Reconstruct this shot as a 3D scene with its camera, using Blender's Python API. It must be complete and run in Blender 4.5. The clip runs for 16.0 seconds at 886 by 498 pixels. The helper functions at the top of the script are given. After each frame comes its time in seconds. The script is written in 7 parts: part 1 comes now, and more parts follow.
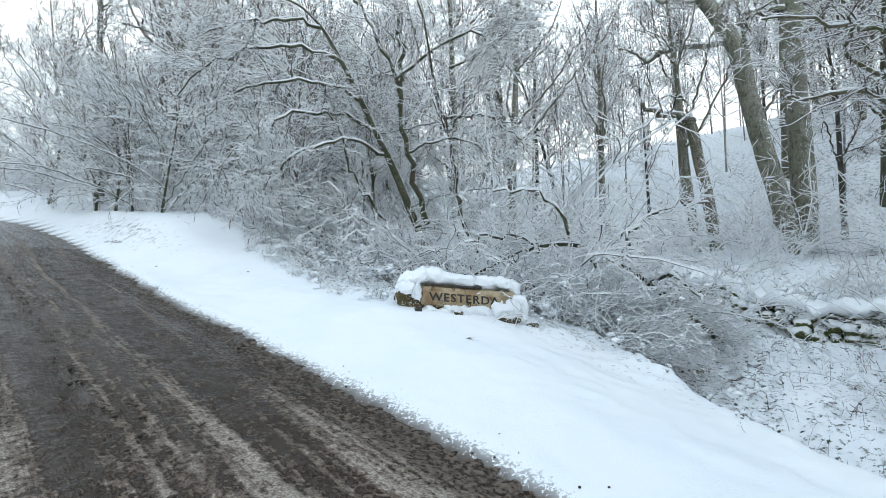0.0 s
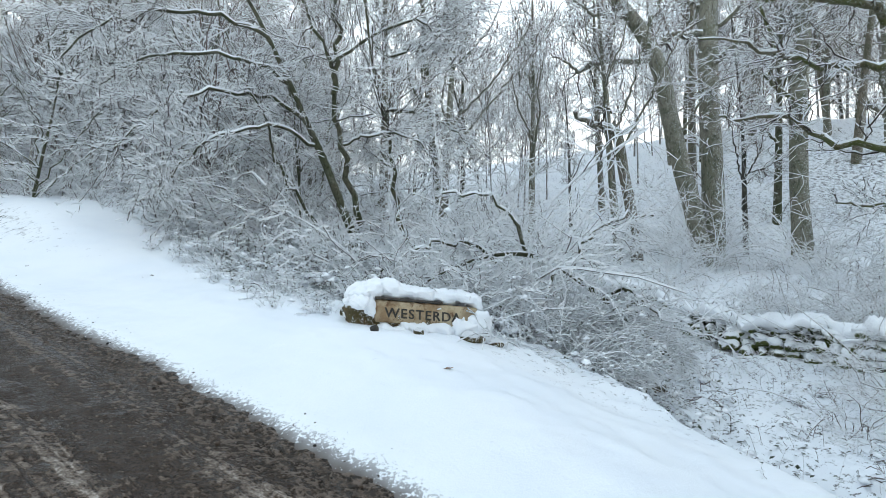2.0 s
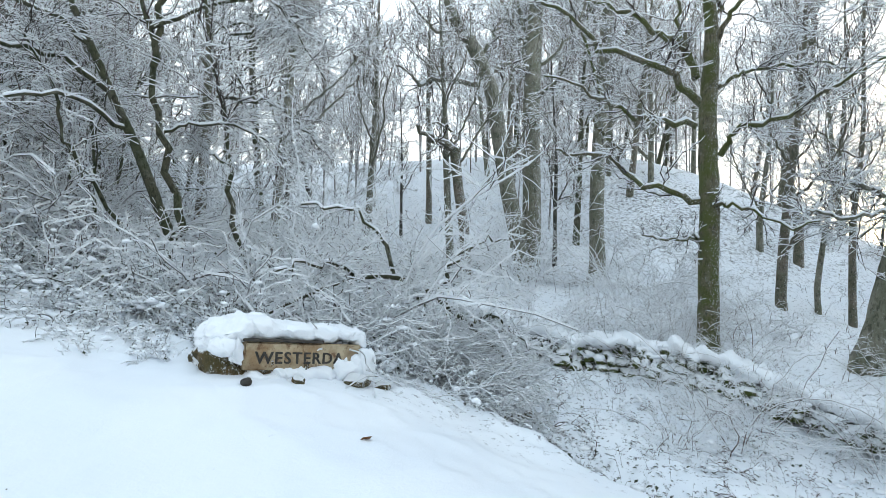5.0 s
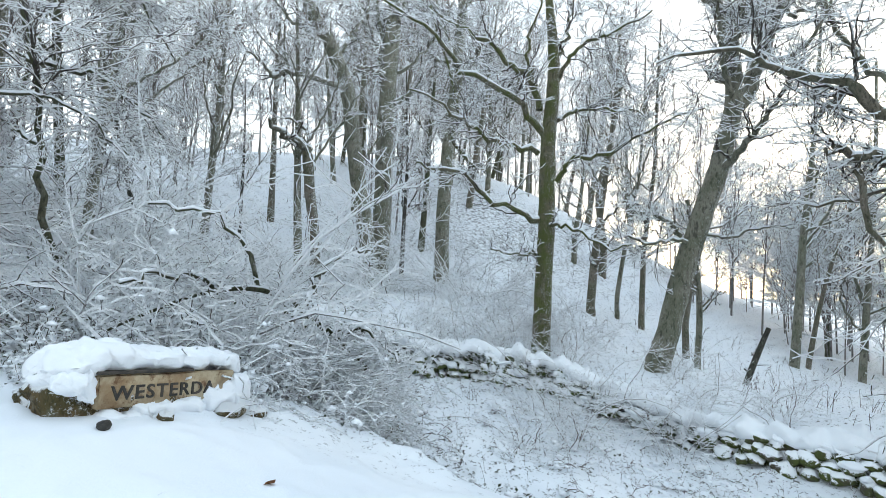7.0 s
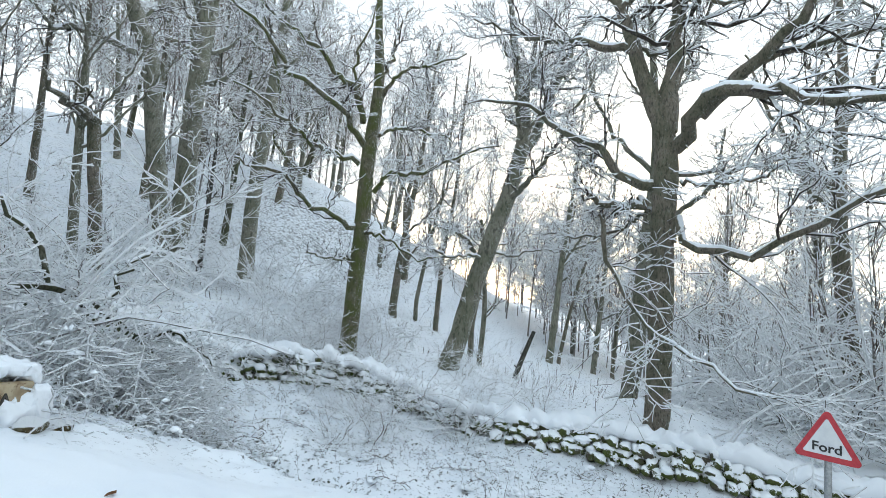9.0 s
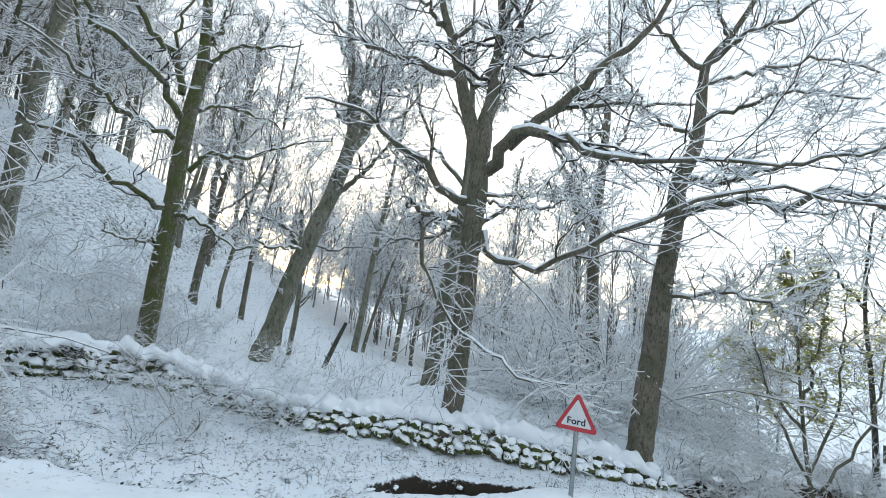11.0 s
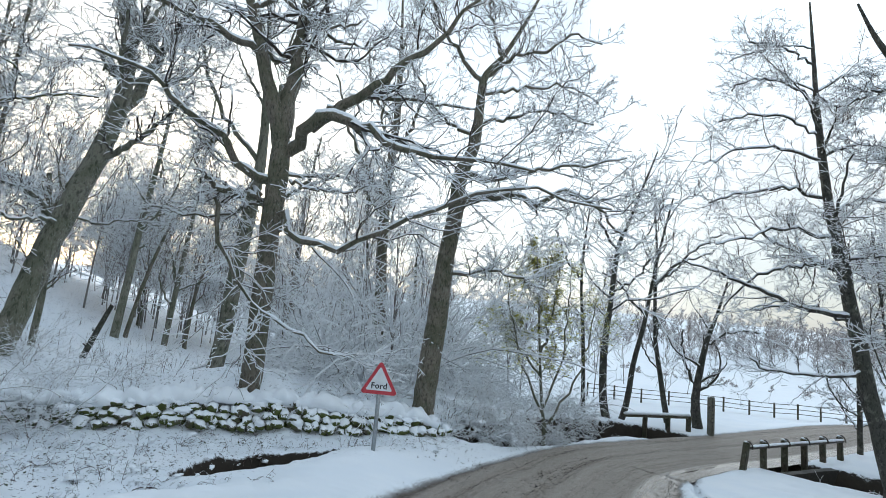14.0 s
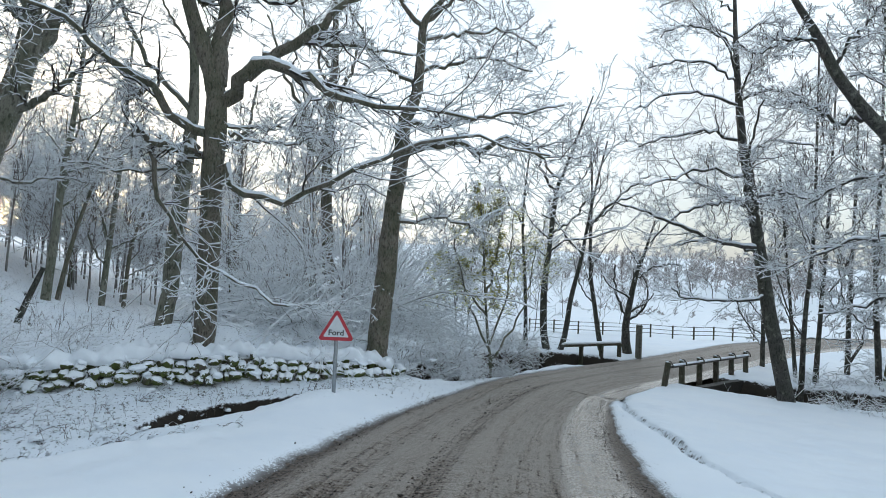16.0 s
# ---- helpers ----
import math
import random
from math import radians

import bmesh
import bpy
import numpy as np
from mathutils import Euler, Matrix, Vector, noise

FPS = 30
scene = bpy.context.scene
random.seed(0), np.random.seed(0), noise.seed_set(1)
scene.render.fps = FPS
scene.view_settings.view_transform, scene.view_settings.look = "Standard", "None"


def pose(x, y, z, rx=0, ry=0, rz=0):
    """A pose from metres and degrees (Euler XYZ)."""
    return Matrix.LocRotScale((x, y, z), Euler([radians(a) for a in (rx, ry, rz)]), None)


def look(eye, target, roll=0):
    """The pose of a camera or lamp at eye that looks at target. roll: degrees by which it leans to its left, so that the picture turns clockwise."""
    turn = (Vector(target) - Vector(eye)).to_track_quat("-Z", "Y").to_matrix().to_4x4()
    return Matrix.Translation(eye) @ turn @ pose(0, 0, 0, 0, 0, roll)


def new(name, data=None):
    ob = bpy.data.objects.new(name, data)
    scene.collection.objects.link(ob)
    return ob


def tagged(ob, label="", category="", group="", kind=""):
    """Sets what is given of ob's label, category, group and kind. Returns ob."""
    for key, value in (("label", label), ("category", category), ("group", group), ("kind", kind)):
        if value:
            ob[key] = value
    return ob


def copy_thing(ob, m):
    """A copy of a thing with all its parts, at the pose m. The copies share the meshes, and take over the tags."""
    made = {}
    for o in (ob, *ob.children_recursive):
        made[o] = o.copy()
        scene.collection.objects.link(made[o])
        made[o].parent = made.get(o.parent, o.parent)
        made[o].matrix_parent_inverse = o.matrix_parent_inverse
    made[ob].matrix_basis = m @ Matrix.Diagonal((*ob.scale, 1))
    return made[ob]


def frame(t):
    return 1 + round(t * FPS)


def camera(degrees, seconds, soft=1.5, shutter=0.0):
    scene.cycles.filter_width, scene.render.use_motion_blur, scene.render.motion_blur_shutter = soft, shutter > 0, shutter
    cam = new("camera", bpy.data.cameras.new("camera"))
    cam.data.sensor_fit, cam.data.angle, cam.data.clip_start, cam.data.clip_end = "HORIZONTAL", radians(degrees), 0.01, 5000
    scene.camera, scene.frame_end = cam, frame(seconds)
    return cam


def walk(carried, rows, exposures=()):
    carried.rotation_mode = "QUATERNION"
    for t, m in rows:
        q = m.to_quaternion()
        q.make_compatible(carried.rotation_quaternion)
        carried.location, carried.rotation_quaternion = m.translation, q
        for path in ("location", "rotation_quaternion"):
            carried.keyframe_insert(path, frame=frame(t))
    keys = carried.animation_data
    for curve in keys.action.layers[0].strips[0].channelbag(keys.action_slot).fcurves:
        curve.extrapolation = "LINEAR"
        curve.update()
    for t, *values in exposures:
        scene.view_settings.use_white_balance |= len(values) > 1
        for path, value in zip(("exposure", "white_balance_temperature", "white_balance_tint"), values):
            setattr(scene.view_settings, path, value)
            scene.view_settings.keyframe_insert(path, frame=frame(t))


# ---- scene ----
cam = camera(82.5, 16.0, soft=0.8)
PATH = [
    (0, (0.014, 0.008, 1.501), (-0.128, 2.0, 1.623), 0.4),
    (0.5, (-0.142, 0.214, 1.528), (-0.207, 2.209, 1.646), 0.7),
    (1, (-0.309, 0.44, 1.591), (-0.284, 2.436, 1.708), 0.9),
    (1.5, (-0.485, 0.636, 1.642), (-0.375, 2.629, 1.76), 1.2),
    (2, (-0.667, 0.852, 1.68), (-0.447, 2.836, 1.802), 1.6),
    (2.5, (-0.817, 1.02, 1.719), (-0.48, 2.987, 1.846), 1.9),
    (3, (-0.956, 1.212, 1.774), (-0.493, 3.153, 1.907), 2.2),
    (3.5, (-1.08, 1.389, 1.835), (-0.511, 3.302, 1.973), 2.3),
    (3.7, (-1.137, 1.457, 1.851), (-0.525, 3.356, 1.992), 2.4),
    (5.8, (-1.614, 2.056, 2.099), (-0.476, 3.693, 2.263), 2.7),
    (6, (-1.663, 2.122, 2.108), (-0.48, 3.726, 2.276), 2.8),
    (6.5, (-1.783, 2.21, 2.167), (-0.476, 3.714, 2.342), 3.0),
    (7, (-1.952, 2.217, 2.221), (-0.496, 3.576, 2.405), 3.4),
    (7.5, (-2.145, 2.219, 2.247), (-0.567, 3.432, 2.442), 3.9),
    (8, (-2.377, 2.169, 2.316), (-0.693, 3.229, 2.523), 4.5),
    (8.5, (-2.567, 2.161, 2.342), (-0.797, 3.066, 2.561), 4.8),
    (9, (-2.764, 2.169, 2.356), (-0.905, 2.87, 2.589), 5.3),
    (9.2, (-2.864, 2.142, 2.377), (-0.977, 2.763, 2.613), 5.5),
    (11.3, (-3.633, 2.629, 2.519), (-1.659, 2.464, 2.795), 7.3),
    (11.5, (-3.677, 2.663, 2.506), (-1.713, 2.419, 2.791), 7.3),
    (12, (-3.819, 2.783, 2.532), (-1.887, 2.359, 2.827), 7.2),
    (12.5, (-3.944, 2.909, 2.536), (-2.046, 2.354, 2.836), 7.1),
    (13, (-4.053, 3.019, 2.546), (-2.192, 2.348, 2.839), 6.5),
    (13.5, (-4.122, 3.161, 2.544), (-2.301, 2.385, 2.825), 6.0),
    (14, (-4.187, 3.281, 2.526), (-2.411, 2.397, 2.782), 5.2),
    (14.5, (-4.257, 3.374, 2.517), (-2.516, 2.412, 2.73), 4.5),
    (15, (-4.32, 3.475, 2.484), (-2.61, 2.451, 2.647), 3.8),
    (15.5, (-4.418, 3.528, 2.528), (-2.728, 2.464, 2.635), 3.1),
    (16, (-4.505, 3.576, 2.567), (-2.833, 2.48, 2.621), 2.6),
]
walk(cam, [(t, look(eye, target, roll)) for t, eye, target, roll in PATH],
     exposures=[(0.0, 0.74, 6700, 10), (3.5, 0.68, 6650, 10), (7.0, 0.74, 6650, 10), (9.0, 0.66, 6650, 10), (12.5, 0.32, 6400, 10), (16.0, 0.10, 6350, 10)])

# ---- light: a pale winter sky, the sun low behind the wood ----
SUN_AZ, SUN_EL = 6.0, 4.0          # degrees from +x towards +y, and above the horizon
world = bpy.data.worlds.new("world")
scene.world = world
world.use_nodes = True
wt = world.node_tree
wt.nodes.clear()
w_out = wt.nodes.new("ShaderNodeOutputWorld")
w_bg = wt.nodes.new("ShaderNodeBackground")
w_sky = wt.nodes.new("ShaderNodeTexSky")
w_sky.sky_type = "NISHITA"
w_sky.sun_disc = False
w_sky.sun_elevation = radians(SUN_EL + 3)
w_sky.sun_rotation = radians(90 - SUN_AZ)
w_sky.air_density, w_sky.dust_density, w_sky.ozone_density = 1.0, 2.5, 2.0
w_hsv = wt.nodes.new("ShaderNodeHueSaturation")
w_hsv.inputs["Saturation"].default_value = 0.85
w_mix = wt.nodes.new("ShaderNodeMix")
w_mix.data_type = "RGBA"
w_cloud = wt.nodes.new("ShaderNodeMix")             # thin cloud: warm white low down, bluer overhead
w_cloud.data_type = "RGBA"
w_cloud.inputs[6].default_value = (13.3, 13.8, 13.7, 1)
w_cloud.inputs[7].default_value = (10.6, 13.1, 15.0, 1)
w_high = wt.nodes.new("ShaderNodeMapRange")
for i, v in enumerate((0.25, 0.75, 0.0, 1.0)):
    w_high.inputs[i + 1].default_value = v
wt.links.new(w_high.outputs[0], w_cloud.inputs[0])
wt.links.new(w_cloud.outputs[2], w_mix.inputs[7])
w_noise = wt.nodes.new("ShaderNodeTexNoise")
w_noise.inputs["Scale"].default_value = 1.6
w_noise.inputs["Detail"].default_value = 4
w_ramp = wt.nodes.new("ShaderNodeMapRange")
for i, v in enumerate((0.35, 0.7, 0.25, 0.6)):
    w_ramp.inputs[i + 1].default_value = v
wt.links.new(w_noise.outputs["Fac"], w_ramp.inputs[0])
w_tc = wt.nodes.new("ShaderNodeTexCoord")
w_xyz = wt.nodes.new("ShaderNodeSeparateXYZ")
w_low = wt.nodes.new("ShaderNodeMapRange")          # clearer towards the horizon
for i, v in enumerate((0.0, 0.45, 0.70, 1.0)):
    w_low.inputs[i + 1].default_value = v
w_mul = wt.nodes.new("ShaderNodeMath")
w_mul.operation = "MULTIPLY"
wt.links.new(w_tc.outputs["Generated"], w_xyz.inputs[0])
wt.links.new(w_xyz.outputs[2], w_low.inputs[0])
wt.links.new(w_xyz.outputs[2], w_high.inputs[0])
wt.links.new(w_ramp.outputs[0], w_mul.inputs[0])
wt.links.new(w_low.outputs[0], w_mul.inputs[1])
wt.links.new(w_mul.outputs[0], w_mix.inputs[0])
wt.links.new(w_sky.outputs[0], w_hsv.inputs["Color"])
wt.links.new(w_hsv.outputs[0], w_mix.inputs[6])
wt.links.new(w_mix.outputs[2], w_bg.inputs[0])
w_bg.inputs[1].default_value = 0.15
wt.links.new(w_bg.outputs[0], w_out.inputs[0])

sun_data = bpy.data.lights.new("sun", "SUN")
sun_data.energy, sun_data.angle, sun_data.color = 0.6, radians(10), (1.0, 0.82, 0.62)
sun = new("sun", sun_data)
_d = Vector((math.cos(radians(SUN_EL)) * math.cos(radians(SUN_AZ)), math.cos(radians(SUN_EL)) * math.sin(radians(SUN_AZ)), math.sin(radians(SUN_EL))))
sun.matrix_world = look(_d * 200, (0, 0, 0))

# ---- materials ----
class Nodes:
    """A small builder of node materials."""
    def __init__(self, name):
        self.mat = bpy.data.materials.new(name)
        self.mat.use_nodes = True
        self.nt = self.mat.node_tree
        self.bsdf = self.nt.nodes["Principled BSDF"]
        self.geo = self.nt.nodes.new("ShaderNodeNewGeometry")
        self.tc = self.nt.nodes.new("ShaderNodeTexCoord")

    def put(self, socket, value):
        if isinstance(value, bpy.types.NodeSocket):
            self.nt.links.new(value, socket)
        elif isinstance(value, (tuple, list)) and len(value) == 3 and socket.type == "RGBA":
            socket.default_value = (*value, 1)
        else:
            socket.default_value = value

    def noise(self, scale, detail=4, rough=0.55, vec=None, out="Fac"):
        n = self.nt.nodes.new("ShaderNodeTexNoise")
        self.put(n.inputs["Vector"], vec if vec is not None else self.geo.outputs["Position"])
        self.put(n.inputs["Scale"], scale)
        n.inputs["Detail"].default_value, n.inputs["Roughness"].default_value = detail, rough
        return n.outputs[out]

    def math(self, op, a, b=0.0, c=0.0):
        n = self.nt.nodes.new("ShaderNodeMath")
        n.operation = op
        for s, v in zip(n.inputs, (a, b, c)):
            self.put(s, v)
        return n.outputs[0]

    def span(self, v, lo, hi, a=0.0, b=1.0):
        n = self.nt.nodes.new("ShaderNodeMapRange")
        n.interpolation_type = "SMOOTHSTEP"
        for s, x in zip(n.inputs, (v, lo, hi, a, b)):
            self.put(s, x)
        return n.outputs[0]

    def mix(self, f, a, b):
        n = self.nt.nodes.new("ShaderNodeMix")
        n.data_type = "RGBA"
        self.put(n.inputs[0], f), self.put(n.inputs[6], a), self.put(n.inputs[7], b)
        return n.outputs[2]

    def sep(self, v):
        n = self.nt.nodes.new("ShaderNodeSeparateXYZ")
        self.put(n.inputs[0], v)
        return n.outputs

    def scaled(self, v, s):
        n = self.nt.nodes.new("ShaderNodeMapping")
        self.put(n.inputs["Vector"], v)
        n.inputs["Scale"].default_value = s
        return n.outputs[0]

    def bump(self, height, strength=0.4, dist=0.02):
        n = self.nt.nodes.new("ShaderNodeBump")
        n.inputs["Strength"].default_value, n.inputs["Distance"].default_value = strength, dist
        self.put(n.inputs["Height"], height)
        self.put(self.bsdf.inputs["Normal"], n.outputs[0])

    def done(self, colour, rough=0.8, metal=0.0):
        self.put(self.bsdf.inputs["Base Color"], colour)
        self.put(self.bsdf.inputs["Roughness"], rough)
        self.put(self.bsdf.inputs["Metallic"], metal)
        return self.mat


SNOW = (0.90, 0.925, 0.95)


def mat_snow(name="snow"):
    m = Nodes(name)
    n1, n2 = m.noise(1.3, 5), m.noise(45, 4, 0.7)
    col = m.mix(m.span(n1, 0.35, 0.7), (0.86, 0.885, 0.915), (0.82, 0.855, 0.895))
    m.bump(m.math("ADD", m.math("MULTIPLY", n1, 1.5), m.math("MULTIPLY", n2, 0.35)), 0.35, 0.05)
    m.bsdf.inputs["Subsurface Weight"].default_value = 0.0
    return m.done(col, 0.75)


def mat_ground():
    """Snow lying on soil: bare where the ground is steep, thin and littered beside the ditch and under the wood."""
    m = Nodes("snowy_ground")
    n1, n2, n3 = m.noise(0.9, 5), m.noise(40, 4, 0.7), m.noise(7, 6, 0.7)
    snow = m.mix(m.span(n1, 0.35, 0.7), (0.83, 0.86, 0.895), (0.79, 0.83, 0.88))
    soil = m.mix(n3, (0.010, 0.008, 0.006), (0.048, 0.036, 0.024))
    nz = m.sep(m.geo.outputs["Normal"])[2]
    steep = m.span(m.math("ADD", nz, m.math("MULTIPLY", m.math("SUBTRACT", n3, 0.5), 0.7)), 0.66, 0.84, 1.0, 0.0)
    att = m.nt.nodes.new("ShaderNodeAttribute")
    att.attribute_name = "litter"
    thin = m.math("MULTIPLY", att.outputs["Fac"], m.span(m.noise(9, 6, 0.8), 0.575, 0.615))
    f = m.math("MAXIMUM", steep, thin)
    att2 = m.nt.nodes.new("ShaderNodeAttribute")
    att2.attribute_name = "margin"
    dirt = m.math("MULTIPLY", att2.outputs["Fac"], m.span(m.math("ADD", m.noise(34, 4, 0.75), m.math("MULTIPLY", att2.outputs["Fac"], 0.42)), 0.70, 0.78))
    snow = m.mix(dirt, snow, m.mix(n3, (0.02, 0.013, 0.008), (0.10, 0.07, 0.05)))
    m.bump(m.math("ADD", m.math("MULTIPLY", n1, 1.2), m.math("MULTIPLY", n2, 0.3)), 0.4, 0.05)
    return m.done(m.mix(f, snow, soil), m.span(f, 0, 1, 0.75, 0.95))


def mat_bark(name, dark, light, moss=0.0, snow_lo=0.35, snow_hi=0.6, scale=9.0, wind=0.0, mosscol=(0.035, 0.06, 0.012), specks=0.0):
    """Bark with snow lying on all that faces up, more on the windward side."""
    m = Nodes(name)
    p = m.scaled(m.geo.outputs["Position"], (1, 1, 0.35))
    n1, n2 = m.noise(scale, 6, 0.65, p), m.noise(scale * 6, 4, 0.6, p)
    col = m.mix(n1, dark, light)
    col = m.mix(m.span(n2, 0.45, 0.75), col, dark)
    col = m.mix(m.math("MULTIPLY", m.span(m.noise(5.0, 5, 0.7), 0.52, 0.62), 0.4), col, (0.27, 0.275, 0.22))      # lichen
    crack = m.noise(scale * 2.2, 5, 0.7, m.scaled(m.geo.outputs["Position"], (1, 1, 0.42)))
    col = m.mix(m.span(crack, 0.50, 0.62, 0.0, 0.75), col, tuple(c * 0.35 for c in dark))
    if moss:
        col = m.mix(m.math("MULTIPLY", m.span(m.noise(1.7, 5), 0.38, 0.6), moss), col, mosscol)
    nx, ny, nz = m.sep(m.geo.outputs["Normal"])
    lie = m.math("ADD", nz, m.math("MULTIPLY", m.math("SUBTRACT", m.noise(14, 5, 0.7), 0.5), 0.55))
    if wind:
        lie = m.math("ADD", lie, m.math("MULTIPLY", m.math("ADD", m.math("MULTIPLY", nx, -0.8), m.math("MULTIPLY", ny, 0.5)), wind))
    f = m.span(lie, snow_lo, snow_hi)
    if specks:                                          # snow blown into the bark
        f = m.math("MAXIMUM", f, m.math("MULTIPLY", m.span(m.math("ADD", m.noise(24, 5, 0.85), m.math("MULTIPLY", m.math("SUBTRACT", ny, nx), -0.05)), 0.585, 0.645), specks))
    m.bump(m.math("SUBTRACT", m.math("ADD", n1, m.math("MULTIPLY", n2, 0.5)), m.math("MULTIPLY", crack, 1.6)), 0.9, 0.05)
    return m.done(m.mix(f, col, SNOW), 0.85)


def mat_plain(name, a, b, rough=0.8, scale=12.0, bump=0.3, metal=0.0, dist=0.01):
    m = Nodes(name)
    n = m.noise(scale, 5, 0.6)
    m.bump(m.noise(scale * 4, 4), bump, dist)
    return m.done(m.mix(m.span(n, 0.3, 0.7), a, b), rough, metal)


M_GROUND = mat_ground()
M_SNOW = mat_snow()
M_OAK = mat_bark("oak_bark", (0.11, 0.092, 0.072), (0.34, 0.295, 0.23), 0.4, 0.42, 0.62, specks=0.8)
M_BEECH = mat_bark("beech_bark", (0.14, 0.132, 0.10), (0.36, 0.345, 0.275), 0.35, 0.45, 0.65, 5.0, specks=0.7)
M_MOSSY = mat_bark("mossy_bark", (0.075, 0.07, 0.04), (0.24, 0.21, 0.13), 0.85, 0.45, 0.65, mosscol=(0.085, 0.105, 0.022), specks=0.8)
M_HAZEL = mat_bark("hazel_bark", (0.05, 0.048, 0.032), (0.17, 0.16, 0.10), 0.4, 0.30, 0.5)
M_ALDER = mat_bark("alder_bark", (0.035, 0.032, 0.029), (0.11, 0.10, 0.085), 0.15, 0.5, 0.7)
M_TWIG = mat_bark("snowy_twigs", (0.035, 0.028, 0.023), (0.10, 0.078, 0.062), 0.0, -0.24, 0.04)
M_TWIG_WHITE = mat_bark("snow_crusted_twigs", (0.04, 0.03, 0.024), (0.11, 0.08, 0.06), 0.0, -0.85, -0.5)
M_TWIG_BARE = mat_bark("bare_twigs", (0.05, 0.04, 0.036), (0.14, 0.11, 0.095), 0.0, 0.05, 0.4)
M_TWIG_BROWN = mat_bark("brown_twigs", (0.11, 0.078, 0.064), (0.27, 0.20, 0.165), 0.0, -0.35, -0.02)
M_RED_TWIG = mat_bark("bramble_stems", (0.05, 0.025, 0.02), (0.13, 0.07, 0.05), 0.0, 0.15, 0.4)
def mat_leaf(name, a, b):
    m = Nodes(name)
    col = m.mix(m.geo.outputs["Random Per Island"], a, b)
    mat = m.done(col, 0.6)
    thin = m.nt.nodes.new("ShaderNodeBsdfTranslucent")
    both = m.nt.nodes.new("ShaderNodeMixShader")
    m.put(thin.inputs["Color"], col)
    both.inputs[0].default_value = 0.5
    m.nt.links.new(m.bsdf.outputs[0], both.inputs[1])
    m.nt.links.new(thin.outputs[0], both.inputs[2])
    m.nt.links.new(both.outputs[0], m.nt.nodes["Material Output"].inputs[0])
    return mat


M_LEAF = mat_leaf("yellow_green_leaves", (0.42, 0.42, 0.09), (0.64, 0.60, 0.22))
M_BROWN_LEAF = mat_leaf("withered_brown_leaves", (0.18, 0.08, 0.035), (0.38, 0.20, 0.10))
M_DARK_LEAF = mat_bark("bramble_leaves", (0.02, 0.035, 0.015), (0.06, 0.08, 0.03), 0.0, 0.85, 1.1, 20)

# ---- building tools ----
rng = np.random.default_rng(7)


def lattice(ix, iy, seed):
    h = (ix.astype(np.int64) * 374761393 + iy.astype(np.int64) * 668265263 + seed * 1442695041) & 0x7FFFFFFF
    h = (h ^ (h >> 13)) * 1274126177 & 0x7FFFFFFF
    return ((h ^ (h >> 16)) & 0xFFFF) / 65535.0


def rough2(x, y, seed=0, octaves=4, gain=0.5):
    """Fractal value noise over the plan, about -1 to 1."""
    total, amp, norm = 0.0, 1.0, 0.0
    for o in range(octaves):
        fx, fy = np.floor(x), np.floor(y)
        u, v = x - fx, y - fy
        u, v = u * u * (3 - 2 * u), v * v * (3 - 2 * v)
        a, b = lattice(fx, fy, seed + o), lattice(fx + 1, fy, seed + o)
        c, d = lattice(fx, fy + 1, seed + o), lattice(fx + 1, fy + 1, seed + o)
        total = total + amp * ((a * (1 - u) + b * u) * (1 - v) + (c * (1 - u) + d * u) * v)
        norm += amp
        amp *= gain
        x, y = x * 2.03 + 17.3, y * 2.03 + 5.1
    return total / norm * 2 - 1


def smooth(v, lo, hi):
    u = np.clip((v - lo) / (hi - lo), 0, 1)
    return u * u * (3 - 2 * u)


def mesh_of(name, verts, faces, material=None, smooth_shade=True):
    """A mesh from an (n, 3) array and an (m, 3 or 4) array."""
    me = bpy.data.meshes.new(name)
    verts, faces = np.asarray(verts, np.float32), np.asarray(faces, np.int32)
    k = faces.shape[1]
    me.vertices.add(len(verts))
    me.vertices.foreach_set("co", verts.ravel())
    me.loops.add(faces.size)
    me.loops.foreach_set("vertex_index", faces.ravel())
    me.polygons.add(len(faces))
    me.polygons.foreach_set("loop_start", np.arange(0, faces.size, k, dtype=np.int32))
    me.polygons.foreach_set("use_smooth", np.full(len(faces), smooth_shade))
    me.update(calc_edges=True)
    if material:
        me.materials.append(material)
    return me


def part(name, bm, material, parent, label="", shade=False):
    """Links a bmesh, or a mesh, as one part of a thing."""
    if isinstance(bm, bpy.types.Mesh):
        me = bm
    else:
        me = bpy.data.meshes.new(name)
        bm.to_mesh(me)
        bm.free()
        me.polygons.foreach_set("use_smooth", [shade] * len(me.polygons))
    if material and not me.materials:
        me.materials.append(material)
    ob = new(name, me)
    ob.parent = parent
    if label:
        ob["label"] = label
    return ob


